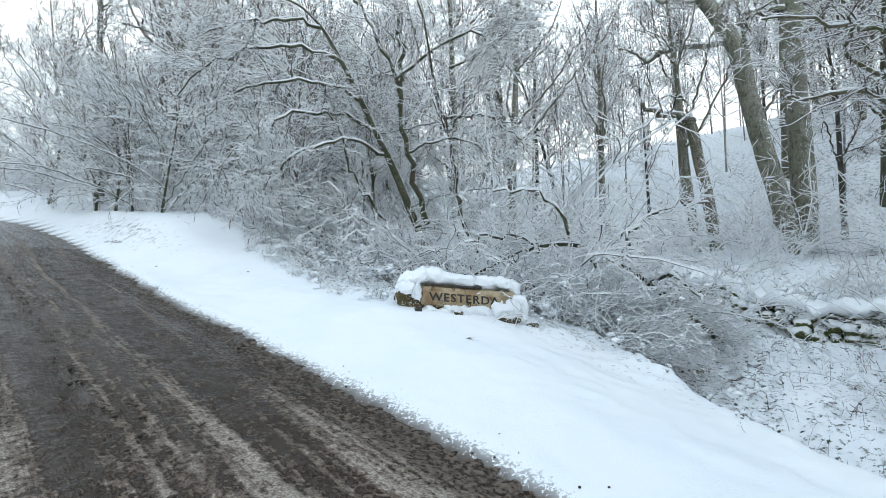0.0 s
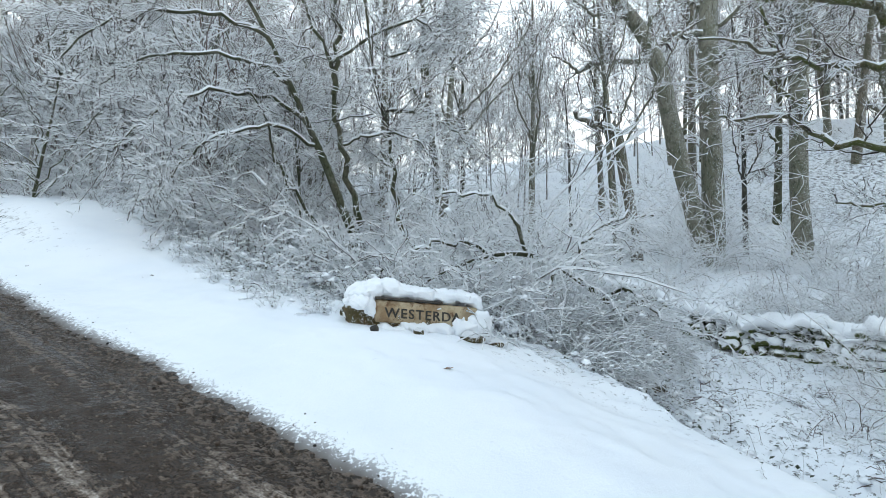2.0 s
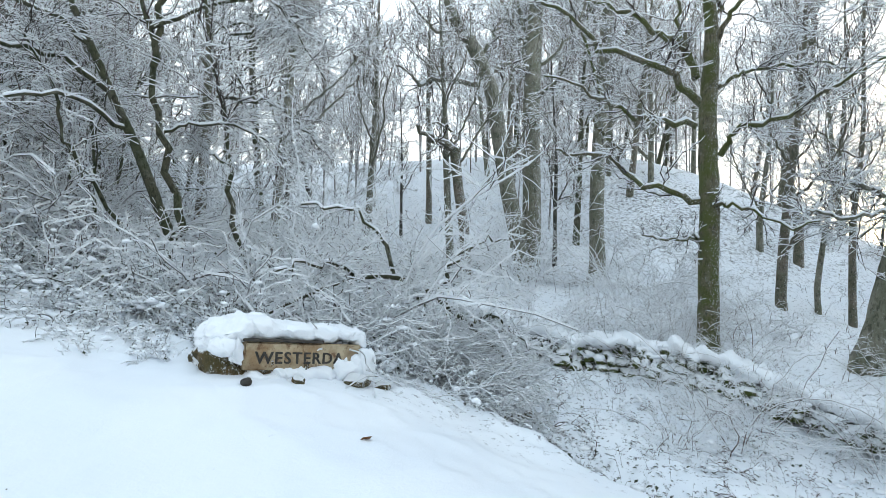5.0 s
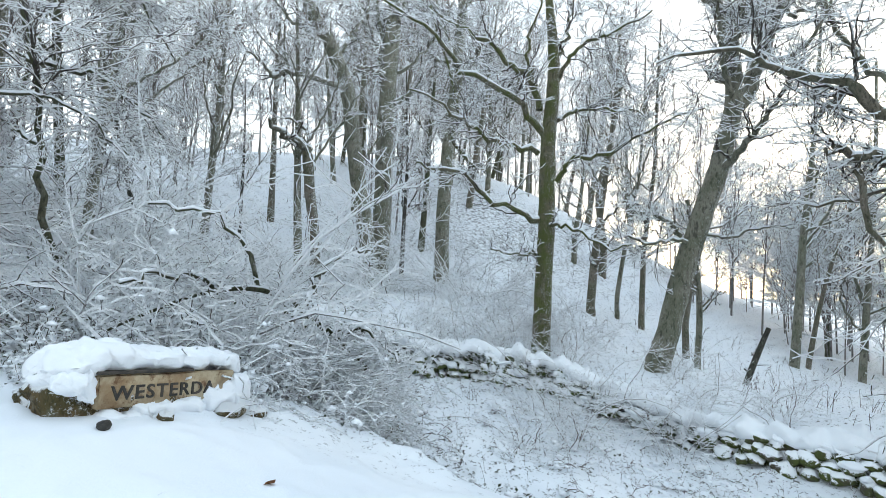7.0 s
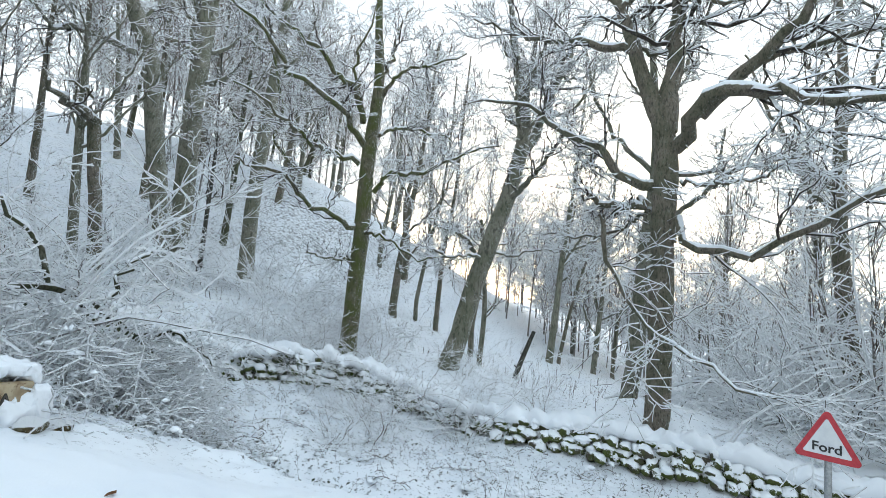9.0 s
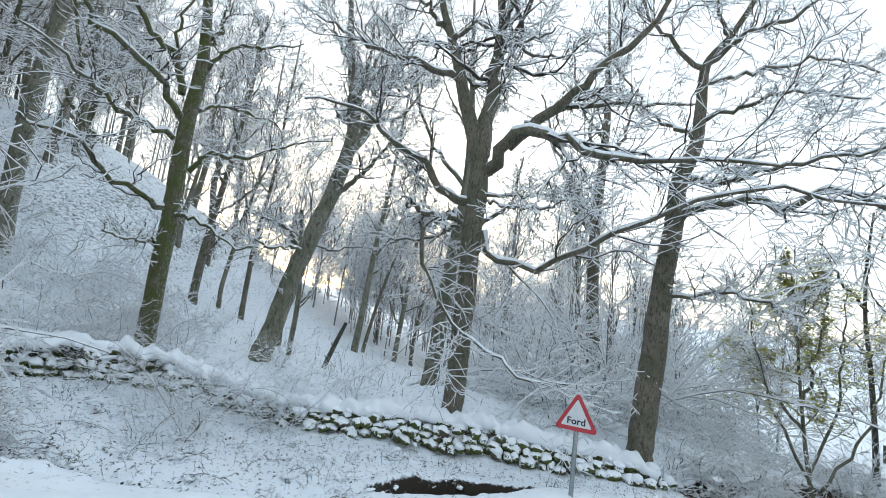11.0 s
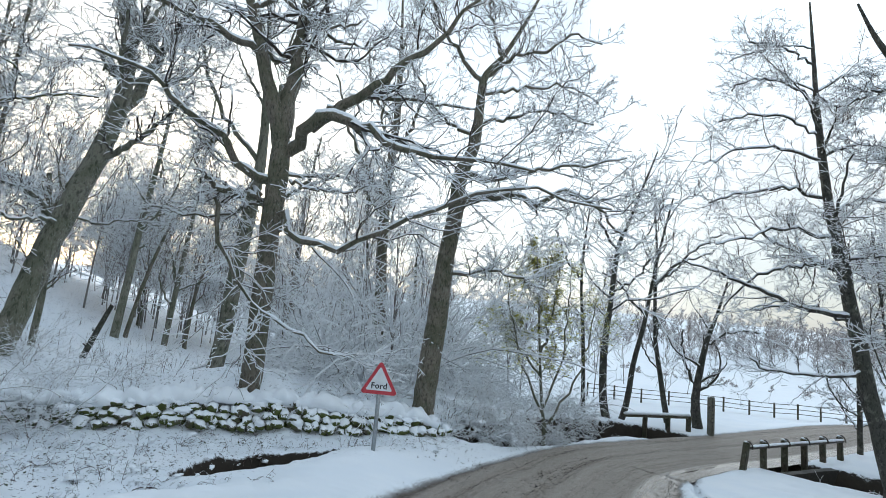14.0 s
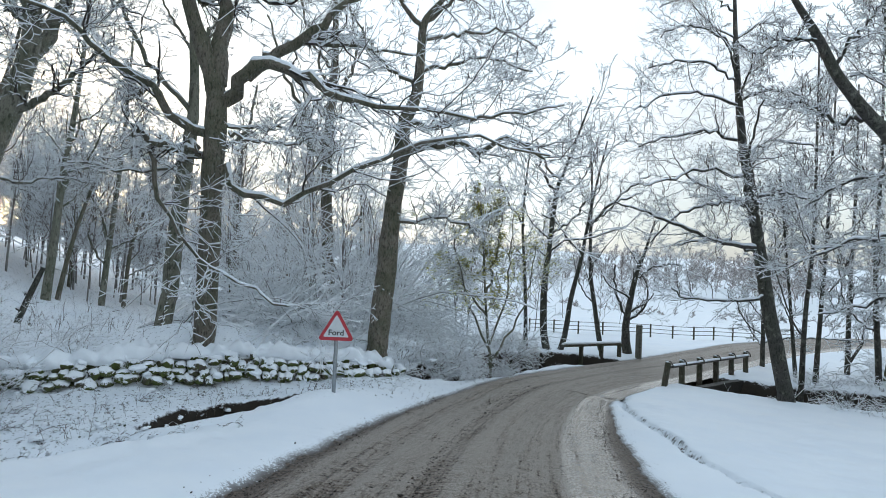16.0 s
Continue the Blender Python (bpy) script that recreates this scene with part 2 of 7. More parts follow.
class Tubes:
    """Many tapered tubes, gathered into one mesh."""
    def __init__(self):
        self.v, self.f, self.n = [], [], 0

    def add(self, P, R, sides, cap=0.0, ride=None):
        """P: (m, n, 3) lines, R: (m, n) radii. cap: height of the snow on their upper edge. ride: radii of the limbs on whose backs they lie."""
        P, R = np.asarray(P, float), np.asarray(R, float)
        if P.ndim == 2:
            P, R = P[None], R[None]
        m, n = P.shape[:2]
        T = np.gradient(P, axis=1)
        T /= np.linalg.norm(T, axis=2, keepdims=True) + 1e-9
        mean = T.mean(1)
        ref = np.where(np.abs(mean[:, 2:3]) > 0.8, np.array((1.0, 0.1, 0.0)), np.array((0.02, 0.03, 1.0)))
        S = np.cross(T, ref[:, None])
        S /= np.linalg.norm(S, axis=2, keepdims=True) + 1e-9
        U = np.cross(S, T)
        a = np.pi / 2 + np.arange(sides) * 2 * np.pi / sides
        V = P[:, :, None] + R[:, :, None, None] * (np.cos(a)[:, None] * S[:, :, None] + np.sin(a)[:, None] * U[:, :, None])
        level = np.sqrt(np.clip(1 - T[:, :, 2] ** 2, 0, 1))
        if cap:
            V[:, :, 0, 2] += cap * level
        if ride is not None:
            V[:, :, :, 2] += ((np.asarray(ride) * 0.66 + 0.010) * level)[:, :, None]
        i = np.arange(m)[:, None, None] * n * sides + np.arange(n - 1)[None, :, None] * sides
        j, k = np.arange(sides)[None, None], (np.arange(sides)[None, None] + 1) % sides
        F = np.stack((i + j, i + k, i + k + sides, i + j + sides), -1).reshape(-1, 4)
        self.v.append(V.reshape(-1, 3))
        self.f.append(F + self.n)
        self.n += m * n * sides
        return self

    def mesh(self, name, material, smooth_shade=True):
        return mesh_of(name, np.concatenate(self.v), np.concatenate(self.f), material, smooth_shade)


def line(points, n):
    """A smooth line of n points (Catmull-Rom) through control points of any width."""
    p = np.asarray(points, float)
    q = np.vstack((2 * p[0] - p[1], p, 2 * p[-1] - p[-2]))
    t = np.linspace(0, len(p) - 1 - 1e-6, n)
    i = t.astype(int)
    u = (t - i)[:, None]
    a, b, c, d = q[i], q[i + 1], q[i + 2], q[i + 3]
    return 0.5 * (2 * b + (c - a) * u + (2 * a - 5 * b + 4 * c - d) * u ** 2 + (3 * b - a - 3 * c + d) * u ** 3)


def sprout(P, R, count, u0=0.2, u1=1.0, angle=50, ratio=0.5, length=None, n=5, wig=0.15, lift=0.05, thin=0.55, rmin=0.006, flat=0.0, gen=None, even=False, kink=0.26):
    """Children of the lines P (m, n, 3): count on each, leaving at about that angle."""
    g = gen or rng
    m, k = P.shape[:2]
    i = np.repeat(np.arange(m), count)
    u = g.uniform(u0, u1, len(i))
    x = u * (k - 1)
    j = np.minimum(x.astype(int), k - 2)
    w = (x - j)[:, None]
    pos = P[i, j] * (1 - w) + P[i, j + 1] * w
    r = R[i, j] * (1 - w[:, 0]) + R[i, j + 1] * w[:, 0]
    T = P[i, j + 1] - P[i, j]
    T /= np.linalg.norm(T, axis=1, keepdims=True) + 1e-9
    S = np.cross(T, g.normal(size=T.shape) * np.array((1, 1, 1 + 3 * flat)))
    S /= np.linalg.norm(S, axis=1, keepdims=True) + 1e-9
    a = np.radians(g.normal(angle, 14, len(i)))[:, None]
    d = np.cos(a) * T + np.sin(a) * S
    plen = np.linalg.norm(np.diff(P, axis=1), axis=2).sum(1)[i]
    L = (plen * ratio * (0.42 + 0.95 * u * (1.2 - u) if even else 1.15 - 0.75 * u) if length is None else length) * g.uniform(0.55, 1.35, len(i))
    seg = (L / (n - 1))[:, None]
    Q = np.empty((len(i), n, 3))
    Q[:, 0] = pos
    K = np.cross(d, g.normal(size=d.shape))             # the side to which it kinks, to and fro
    K *= kink / (np.linalg.norm(K, axis=1, keepdims=True) + 1e-9)
    for s in range(1, n):
        d = d + g.normal(size=d.shape) * wig + np.array((0, 0, lift))
        d /= np.linalg.norm(d, axis=1, keepdims=True)
        e = d + K * (1 if s % 2 else -1) * g.uniform(0.4, 1.4, (len(d), 1))
        Q[:, s] = Q[:, s - 1] + e / np.linalg.norm(e, axis=1, keepdims=True) * seg
    r0 = np.maximum(r * thin, rmin * 1.3)
    rad = np.maximum(r0[:, None] * np.linspace(1, 0.25, n) ** 0.9, rmin)
    return Q, rad


def box(bm, x0, y0, z0, x1, y1, z1):
    vs = [bm.verts.new(c) for c in ((x0, y0, z0), (x1, y0, z0), (x1, y1, z0), (x0, y1, z0), (x0, y0, z1), (x1, y0, z1), (x1, y1, z1), (x0, y1, z1))]
    for f in ((0, 3, 2, 1), (4, 5, 6, 7), (0, 1, 5, 4), (1, 2, 6, 5), (2, 3, 7, 6), (3, 0, 4, 7)):
        bm.faces.new([vs[i] for i in f])
    return vs

# ---- the land ----
# the road's centre line, from the top of the rise down over the culvert: x, y, z, half width
ROAD = line([(-52, 19.0, 8.4, 2.15), (-38, 21.5, 5.8, 2.15), (-22, 17.6, 4.0, 2.15), (-14.6, 12.9, 2.85, 2.15), (-7.4, 6.6, 1.48, 2.15), (-2.0, 1.98, 0.49, 2.15), (1.45, -1.3, -0.17, 2.05), (4.0, -4.25, -0.67, 1.9),
             (6.1, -7.4, -1.02, 1.7), (7.0, -11.0, -1.17, 1.6), (7.3, -15.0, -1.2, 1.6), (7.8, -20.5, -1.18, 1.6), (7.9, -26.0, -1.1, 1.6), (5.5, -34, -0.9, 1.6), (-4, -42, -0.6, 1.6), (-18, -50, 0.2, 1.6)], 560)
# the stream in its ditch, beside the verge, under the road and away: x, y, bed, half width
STREAM = line([(4.4, 4.0, 0.3, 0.05), (4.75, 3.2, -0.2, 0.12), (4.95, 2.6, -1.0, 0.55), (5.45, 1.9, -1.2, 0.88), (5.6, 1.1, -1.15, 0.74), (5.75, 0.45, -0.9, 0.3), (6.1, -0.2, 0.3, 0.05), (7.0, -1.8, 0.5, 0.05), (7.55, -3.3, -0.5, 0.2), (7.9, -4.8, -1.3, 0.4), (8.7, -7.0, -1.75, 0.5),
               (9.5, -9.4, -2.0, 0.6), (9.9, -11.4, -2.1, 0.7), (8.8, -13.4, -2.3, 0.9), (5.6, -13.9, -2.6, 1.15), (3.4, -14.75, -2.3, 1.35), (0, -16.3, -2.4, 1.6), (-8, -19.2, -2.4, 1.4), (-30, -25, -2.5, 1.0)], 420)
# heights of the land: x, y, z
KNOTS = np.array([(-0.1, 5.5, 0.88), (-4.0, 8.9, 1.56), (-6.1, 9.3, 1.9), (-0.2, 7.1, 1.02), (2.5, 6.2, 0.24), (2.9, 3.6, 0.1), (3.4, 0.8, 0.08), (4.6, -0.1, 0.08),
                  (5.2, 4.2, -0.35), (6.9, 10.5, 0.35), (9.0, 6.2, -0.32), (8.5, 1.7, -0.40), (8.25, -0.6, -0.46), (7.9, -2.0, -0.47), (7.75, -3.4, -0.55), (9.0, -3.0, -0.1), (9.6, 1.4, 0.33), (14.5, 2.5, -0.25), (5.6, -1.5, -0.22), (6.6, -3.4, -0.55), (11.7, 7.2, 0.72), (7.8, 8.6, 0.28), (10.2, 9.7, 0.62)])
KNOTS2 = np.array([(14.5, 8.3, 0.6), (23.8, 4.3, -0.4), (19.5, 13, 2.7), (10.9, 17.2, 2.45), (13.4, 16.4, 2.7), (8.6, 13.6, 1.7), (22, 22, 9.4), (28, 17.3, 7.0), (33, 12, 3.2), (40, 4, 0.2),
                   (-1.6, 12.6, 2.2), (-6.2, 12.0, 2.85), (-14, 19.5, 4.2), (0, 25, 4.6), (-20, 34, 8.0), (8, 40, 11.0), (20, -10, -1.2), (14, -24, -1.4)])
KNOTS3 = np.array([(2.3, -13, -1.05), (-1.0, -3.8, -0.15), (-8, -1, 1.0), (-20, 9, 3.2), (-10, -16, 0.0), (14, -36, -1.7), (45, -30, -1.6), (0, -45, -0.6), (45, 45, 14), (-40, 20, 6.0), (-35, -20, 1.0)])


def plate(knots):
    """A thin plate through the knots."""
    xy, z = knots[:, :2], knots[:, 2]
    d = np.linalg.norm(xy[:, None] - xy[None], axis=2)
    k = np.where(d > 0, d * d * np.log(d + 1e-9), 0) + np.eye(len(z)) * 0.02
    p = np.hstack((np.ones((len(z), 1)), xy))
    w = np.linalg.solve(np.block([[k, p], [p.T, np.zeros((3, 3))]]), np.concatenate((z, np.zeros(3))))
    return xy, w


PLATE = plate(np.vstack((KNOTS, KNOTS2, KNOTS3)))


def near_line(x, y, L):
    """Distance to a line of samples, and its values at the nearest place."""
    best, at = np.full(x.shape, 1e9), np.zeros(x.shape, int)
    for s in range(0, len(L), 40):
        c = L[s:s + 40]
        d = (x[..., None] - c[:, 0]) ** 2 + (y[..., None] - c[:, 1]) ** 2
        i = d.argmin(-1)
        m = np.take_along_axis(d, i[..., None], -1)[..., 0]
        t = m < best
        best, at = np.where(t, m, best), np.where(t, i + s, at)
    return np.sqrt(best), L[at], at


LIP = line([(0.9, 8.35), (1.5, 8.1), (2.0, 7.7), (2.25, 7.0), (2.38, 6.2), (2.45, 5.3), (2.55, 4.4), (2.75, 3.5), (3.2, 2.6), (3.8, 2.0)], 160)       # where the verge breaks off
RUT = line([(4.9, -9.0), (3.6, -7.4), (2.2, -6.1), (0.9, -5.1), (0.1, -4.3), (-0.9, -3.6), (-2.2, -2.9)], 120)


def land(x, y, fine=True):
    """Height of the snow, and how littered it is."""
    x, y = np.asarray(x, float), np.asarray(y, float)
    shape = x.shape
    x, y = x.ravel(), y.ravel()
    xy, w = PLATE
    z = w[-3] + w[-2] * x + w[-1] * y
    for (kx, ky), kw in zip(xy, w):
        d2 = (x - kx) ** 2 + (y - ky) ** 2
        z = z + kw * 0.5 * d2 * np.log(d2 + 1e-12)
    far = np.hypot(x - 5, y - 2)
    az = np.arctan2(y, x)
    hills = -1.5 + 0.03 * np.maximum(far - 60, 0) * (0.8 + 0.5 * np.sin(2.3 * az + 2.8)) + 7 * smooth(y, 20, 90)
    t = smooth(far, 38, 75)
    z = np.clip(z, -6, 16) * (1 - t) + np.clip(hills, -3, 60) * t
    dr, r, _ = near_line(x, y, ROAD)
    ds, s, _ = near_line(x, y, STREAM)
    wood = smooth(x * 0.55 + y * 0.6 - 3.9, 0, 1.4)
    if fine:
        z = z + 0.032 * smooth(rough2(x * 2.6, y * 2.6, 33, 3), -0.1, 0.7) + 0.018 * rough2(x * 5.5, y * 5.5, 31, 2)
        z = z + 0.05 * rough2(x * 0.6, y * 0.6, 3) * (1 + 2 * wood) + 0.05 * wood * rough2(x * 3.0, y * 3.0, 9, 3) + 0.05 * wood * np.maximum(0, rough2(x * 5.5, y * 5.5, 19, 2))
    k = smooth(dr - r[:, 3], 0.0, 1.7)
    z = (r[:, 2] + 0.07) * (1 - k) + z * k
    edge = dr - r[:, 3] + (0.09 * rough2(x * 1.6, y * 1.6, 5) + 0.05 * rough2(x * 6, y * 6, 6) if fine else 0)
    z = np.where(edge < 0.22, r[:, 2] - 0.10 + 0.17 * np.clip((edge + 0.22) / 0.44, 0, 1), z)
    z = np.where(edge < -0.22, r[:, 2] - 0.16, z)
    dl, lip, il = near_line(x, y, LIP)
    nxt = LIP[np.minimum(il + 1, len(LIP) - 1)] - LIP[np.maximum(il - 1, 0)]
    beyond = nxt[:, 1] * (x - lip[:, 0]) - nxt[:, 0] * (y - lip[:, 1]) < 0
    if fine:
        dl = np.maximum(0, dl + np.where(beyond, 1, -1) * (0.10 * rough2(x * 1.7, y * 1.7, 41, 3)))
    taper = smooth(il, 0, 25) * smooth(-il, -159, -125)
    z = z + taper * np.where(beyond, 0.05 - 0.45 * smooth(dl, 0.0, 0.42) * (1 - smooth(dl, 0.8, 2.4)) - 0.05 * smooth(dl, 0.0, 0.3), 0.05 * (1 - smooth(dl, 0.0, 0.6)))
    du, _, _ = near_line(x, y, RUT)
    rut = smooth(0.11 + 0.08 * rough2(x * 3, y * 3, 14) - du, 0.0, 0.07)
    z = z - 0.15 * rut
    bank = s[:, 3] + 0.20 + (0.16 * rough2(x * 1.6, y * 1.6, 8) if fine else 0)
    cut = smooth(ds, s[:, 3] * 0.6, bank)
    z = np.where(dr > r[:, 3] - 0.3, np.minimum(z, s[:, 2] * (1 - cut) + z * cut), z)
    return z.reshape(shape), (wood * 0.9 + 0.35 * smooth(1.6 - ds, 0, 1.0) + 1.8 * rut).clip(0, 1.3).reshape(shape), edge.reshape(shape)


def height(x, y):
    return float(land(np.array([x]), np.array([y]))[0][0])


def spread(mid, fine, far, grow=1.09):
    """Grid lines, given in the middle and ever wider out to far."""
    c0, c1 = mid[0], mid[-1]
    out, step = [], fine
    p = 0.0
    while p < far:
        step *= grow
        p += step
        out.append(p)
    out = np.array(out)
    return np.concatenate((c0 - out[::-1], mid, c1 + out))


def build_ground():
    xs = spread(np.concatenate((np.arange(-5.0, 9.0, 0.068), np.arange(9.0, 12.0, 0.15))), 0.1, 1500)
    ys = spread(np.concatenate((np.arange(-19.0, -8.0, 0.15), np.arange(-8.0, -3.5, 0.075), np.arange(-3.5, 9.0, 0.068), np.arange(9, 13, 0.15))), 0.13, 1500)
    X, Y = np.meshgrid(xs, ys, indexing="ij")
    Z, litter, edge = land(X, Y)
    nx, ny = X.shape
    i = (np.arange(nx - 1)[:, None] * ny + np.arange(ny - 1)[None]).ravel()
    F = np.stack((i, i + ny, i + ny + 1, i + 1), -1)
    me = mesh_of("ground", np.stack((X, Y, Z), -1).reshape(-1, 3), F, M_GROUND)
    for key, values in (("litter", litter), ("margin", smooth(-edge, -0.34, 0.02))):
        att = me.attributes.new(key, "FLOAT", "POINT")
        att.data.foreach_set("value", values.ravel().astype(np.float32))
    return tagged(new("ground", me), "deep fresh snow over verge, hollow and wooded hillside", "ground", kind="structure")


def mat_road():
    """Wet tarmac, churned slush and tyre tracks, laid out across the lane (UV: metres across, metres along)."""
    m = Nodes("slushy_road")
    uv = m.tc.outputs["UV"]
    lat, along, _ = m.sep(uv)
    streak = m.noise(1.0, 6, 0.65, m.scaled(uv, (13, 0.35, 1)))
    hair = m.noise(1.0, 4, 0.6, m.scaled(uv, (55, 1.6, 1)))
    lump = m.noise(1.0, 5, 0.65, m.scaled(uv, (11, 8, 1)))
    clod = m.noise(1.0, 4, 0.6, m.scaled(uv, (26, 21, 1)))
    grit = m.noise(70, 3, 0.7)
    wob = m.math("ADD", lat, m.math("MULTIPLY", m.math("SUBTRACT", m.noise(1.0, 3, 0.5, m.scaled(uv, (0.3, 0.4, 1))), 0.5), 0.20))
    ramp = m.nt.nodes.new("ShaderNodeValToRGB")
    ramp.color_ramp.interpolation = "LINEAR"
    # stops 0.125 to 0.27: wet slush, with sky glints painted in as paler tone
    stops = ((0.0, 0.1), (0.10, 0.15), (0.125, 0.4), (0.17, 0.6), (0.205, 0.5), (0.223, 0.05), (0.24, 0.55), (0.27, 0.45), (0.29, 0.2), (0.33, 0.45), (0.37, 0.2), (0.42, 0.5), (0.46, 0.25), (0.49, 0.3), (0.512, 0.8), (0.54, 0.65),
             (0.56, 0.12), (0.595, 0.0), (0.612, 0.25), (0.64, 0.55), (0.69, 0.45), (0.72, 0.55), (0.731, 1.0), (0.743, 0.95), (0.754, 0.3), (0.79, 0.10), (0.82, 0.3), (0.85, 0.6), (0.90, 0.5), (0.935, 0.4), (1.0, 0.3))
    while len(ramp.color_ramp.elements) < len(stops):
        ramp.color_ramp.elements.new(0.5)
    for e, (p, v) in zip(ramp.color_ramp.elements, stops):
        e.position, e.color = p, (v, v, v, 1)
    m.put(ramp.inputs[0], m.math("MULTIPLY_ADD", wob, 1 / 4.7, 0.5))
    broken = m.span(m.noise(1.0, 5, 0.7, m.scaled(uv, (5, 1.6, 1))), 0.36, 0.58, 0.6, 1.1)
    band = m.math("MULTIPLY", m.math("MULTIPLY", m.sep(ramp.outputs[0])[0], broken), m.span(along, -4.0, 3.0, 0.8, 1.0))     # stronger down the lane, where reflected sky is put into the tone
    # the print of tyres: blocks pressed into the slush
    near = lambda c, w: m.span(m.math("ABSOLUTE", m.math("SUBTRACT", wob, c)), w * 0.75, w, 1.0, 0.0)
    chevron = m.math("SINE", m.math("ADD", m.math("MULTIPLY", along, 92), m.math("MULTIPLY", m.math("ABSOLUTE", m.math("SUBTRACT", wob, 1.58)), 60)))
    blocks = m.math("SINE", m.math("ADD", m.math("MULTIPLY", along, 70), m.math("MULTIPLY", wob, 25)))
    prints = m.math("ADD", m.math("MULTIPLY", near(1.58, 0.16), chevron), m.math("MULTIPLY", m.math("ADD", near(0.26, 0.2), near(1.26, 0.13)), blocks))
    total = m.math("ADD", m.math("MULTIPLY", band, 0.62), m.math("MULTIPLY", streak, 1.25))
    total = m.math("ADD", total, m.math("MULTIPLY", m.math("SUBTRACT", lump, 0.5), 1.1))
    total = m.math("ADD", total, m.math("MULTIPLY", m.math("SUBTRACT", clod, 0.5), 1.2))
    total = m.math("ADD", total, m.math("MULTIPLY", m.math("SUBTRACT", hair, 0.5), 0.45))
    # the lower lane is painted paler, standing for sky reflected at grazing angles
    total = m.math("ADD", total, m.math("MULTIPLY_ADD", prints, 0.05, m.span(along, -4.5, 2.5, 0.0, 0.55)))
    f = m.span(total, 0.66, 1.52)
    g2 = m.span(grit, 0.38, 0.62)
    wet = m.mix(g2, (0.018, 0.012, 0.009), (0.070, 0.050, 0.038))
    slush = m.mix(g2, (0.175, 0.140, 0.112), (0.45, 0.40, 0.355))
    mid = m.mix(g2, (0.058, 0.041, 0.031), (0.185, 0.140, 0.108))
    col = m.mix(m.span(f, 0.0, 0.5), wet, mid)
    col = m.mix(m.span(f, 0.45, 0.95), col, slush)
    edge = m.span(m.math("ADD", m.math("ABSOLUTE", lat), m.math("MULTIPLY", lump, 0.5)), 2.02, 2.32)
    mud = m.mix(m.span(clod, 0.40, 0.60), (0.025, 0.018, 0.013), (0.15, 0.115, 0.092))
    col = m.mix(m.math("MULTIPLY", edge, 0.92), col, mud)
    h = m.math("ADD", m.math("ADD", m.math("MULTIPLY", lump, 1.0), m.math("MULTIPLY", clod, 1.3)), m.math("ADD", m.math("MULTIPLY", prints, 0.16), m.math("MULTIPLY", grit, 0.35)))
    pool = m.math("MULTIPLY", m.span(wob, -1.95, -1.75), m.span(wob, -1.15, -1.0, 1.0, 0.0))
    calm = m.math("MAXIMUM", m.math("MULTIPLY", pool, 0.92), m.math("MULTIPLY", m.span(f, 0.0, 0.35, 1.0, 0.0), 0.7))
    m.bump(m.math("MULTIPLY", h, m.math("SUBTRACT", 1.0, calm)), 0.8, 0.022)
    dry = m.math("ADD", m.math("SUBTRACT", f, m.math("MULTIPLY", pool, 0.7)), m.math("MULTIPLY", m.math("SUBTRACT", clod, 0.5), 0.8))
    m.put(m.bsdf.inputs["Specular IOR Level"], m.math("MULTIPLY_ADD", pool, 0.5, 0.17))
    return m.done(col, m.span(dry, -0.2, 0.9, 0.06, 0.55))


def build_road():
    """Wet tarmac under slush, ridged along the wheel tracks."""
    g = ROAD[:, :2]
    seg = np.linalg.norm(np.diff(g, axis=0), axis=1)
    s = np.concatenate(((0,), np.cumsum(seg)))
    s0, s1 = s[np.argmin(np.hypot(g[:, 0] + 11, g[:, 1] - 9.7))], s[np.argmin(np.hypot(g[:, 0] - 6.3, g[:, 1] + 7.6))]
    st = np.concatenate((np.arange(0, s0, 0.5), np.arange(s0, s1, 0.04), np.arange(s1, s[-1], 0.4)))
    c = np.stack([np.interp(st, s, ROAD[:, i]) for i in range(4)], 1)
    d = np.gradient(c[:, :2], axis=0)
    d /= np.linalg.norm(d, axis=1, keepdims=True)
    nrm = np.stack((-d[:, 1], d[:, 0]), 1)          # to the left when going down
    lat = np.linspace(-1, 1, 121)
    off = lat[None] * (c[:, 3:4] + 0.16)
    X, Y = c[:, 0:1] + nrm[:, 0:1] * off, c[:, 1:2] + nrm[:, 1:2] * off
    A = np.repeat(st[:, None], len(lat), 1)
    ridge = 0.012 * np.sin(off * 8.5 + 0.9 * rough2(A * 0.3, off * 0.4, 2)) + 0.018 * rough2(off * 5.5, A * 0.9, 4) + 0.014 * rough2(off * 11, A * 8, 6)
    ridge = ridge + 0.028 * np.maximum(0, rough2(off * 3.2, A * 4.4, 11, 3) - 0.1) * smooth(np.abs(np.sin(off * 3.1 + 0.5)), 0.3, 0.8)
    rag = smooth(np.abs(off), 1.55, 2.0)
    ridge = ridge + rag * (0.014 * np.maximum(0, rough2(off * 9, A * 7, 21, 3)) + 0.010 * rough2(off * 16, A * 14, 22, 2))
    Z = c[:, 2:3] + 0.02 - 0.02 * (off / 2.1) ** 2 + ridge
    n, k = X.shape
    i = (np.arange(n - 1)[:, None] * k + np.arange(k - 1)[None]).ravel()
    F = np.stack((i, i + k, i + k + 1, i + 1), -1)
    me = mesh_of("road", np.stack((X, Y, Z), -1).reshape(-1, 3), F, mat_road())
    uv = me.uv_layers.new(name="UVMap")
    UV = np.stack((off, A - s[np.argmin(np.hypot(g[:, 0] + 0.6, g[:, 1] - 0.7))]), -1).reshape(-1, 2).astype(np.float32)
    uv.data.foreach_set("uv", UV[F.ravel()].ravel())
    return tagged(new("road", me), "narrow lane of wet tarmac under brown tyre-marked slush", "road", kind="structure")


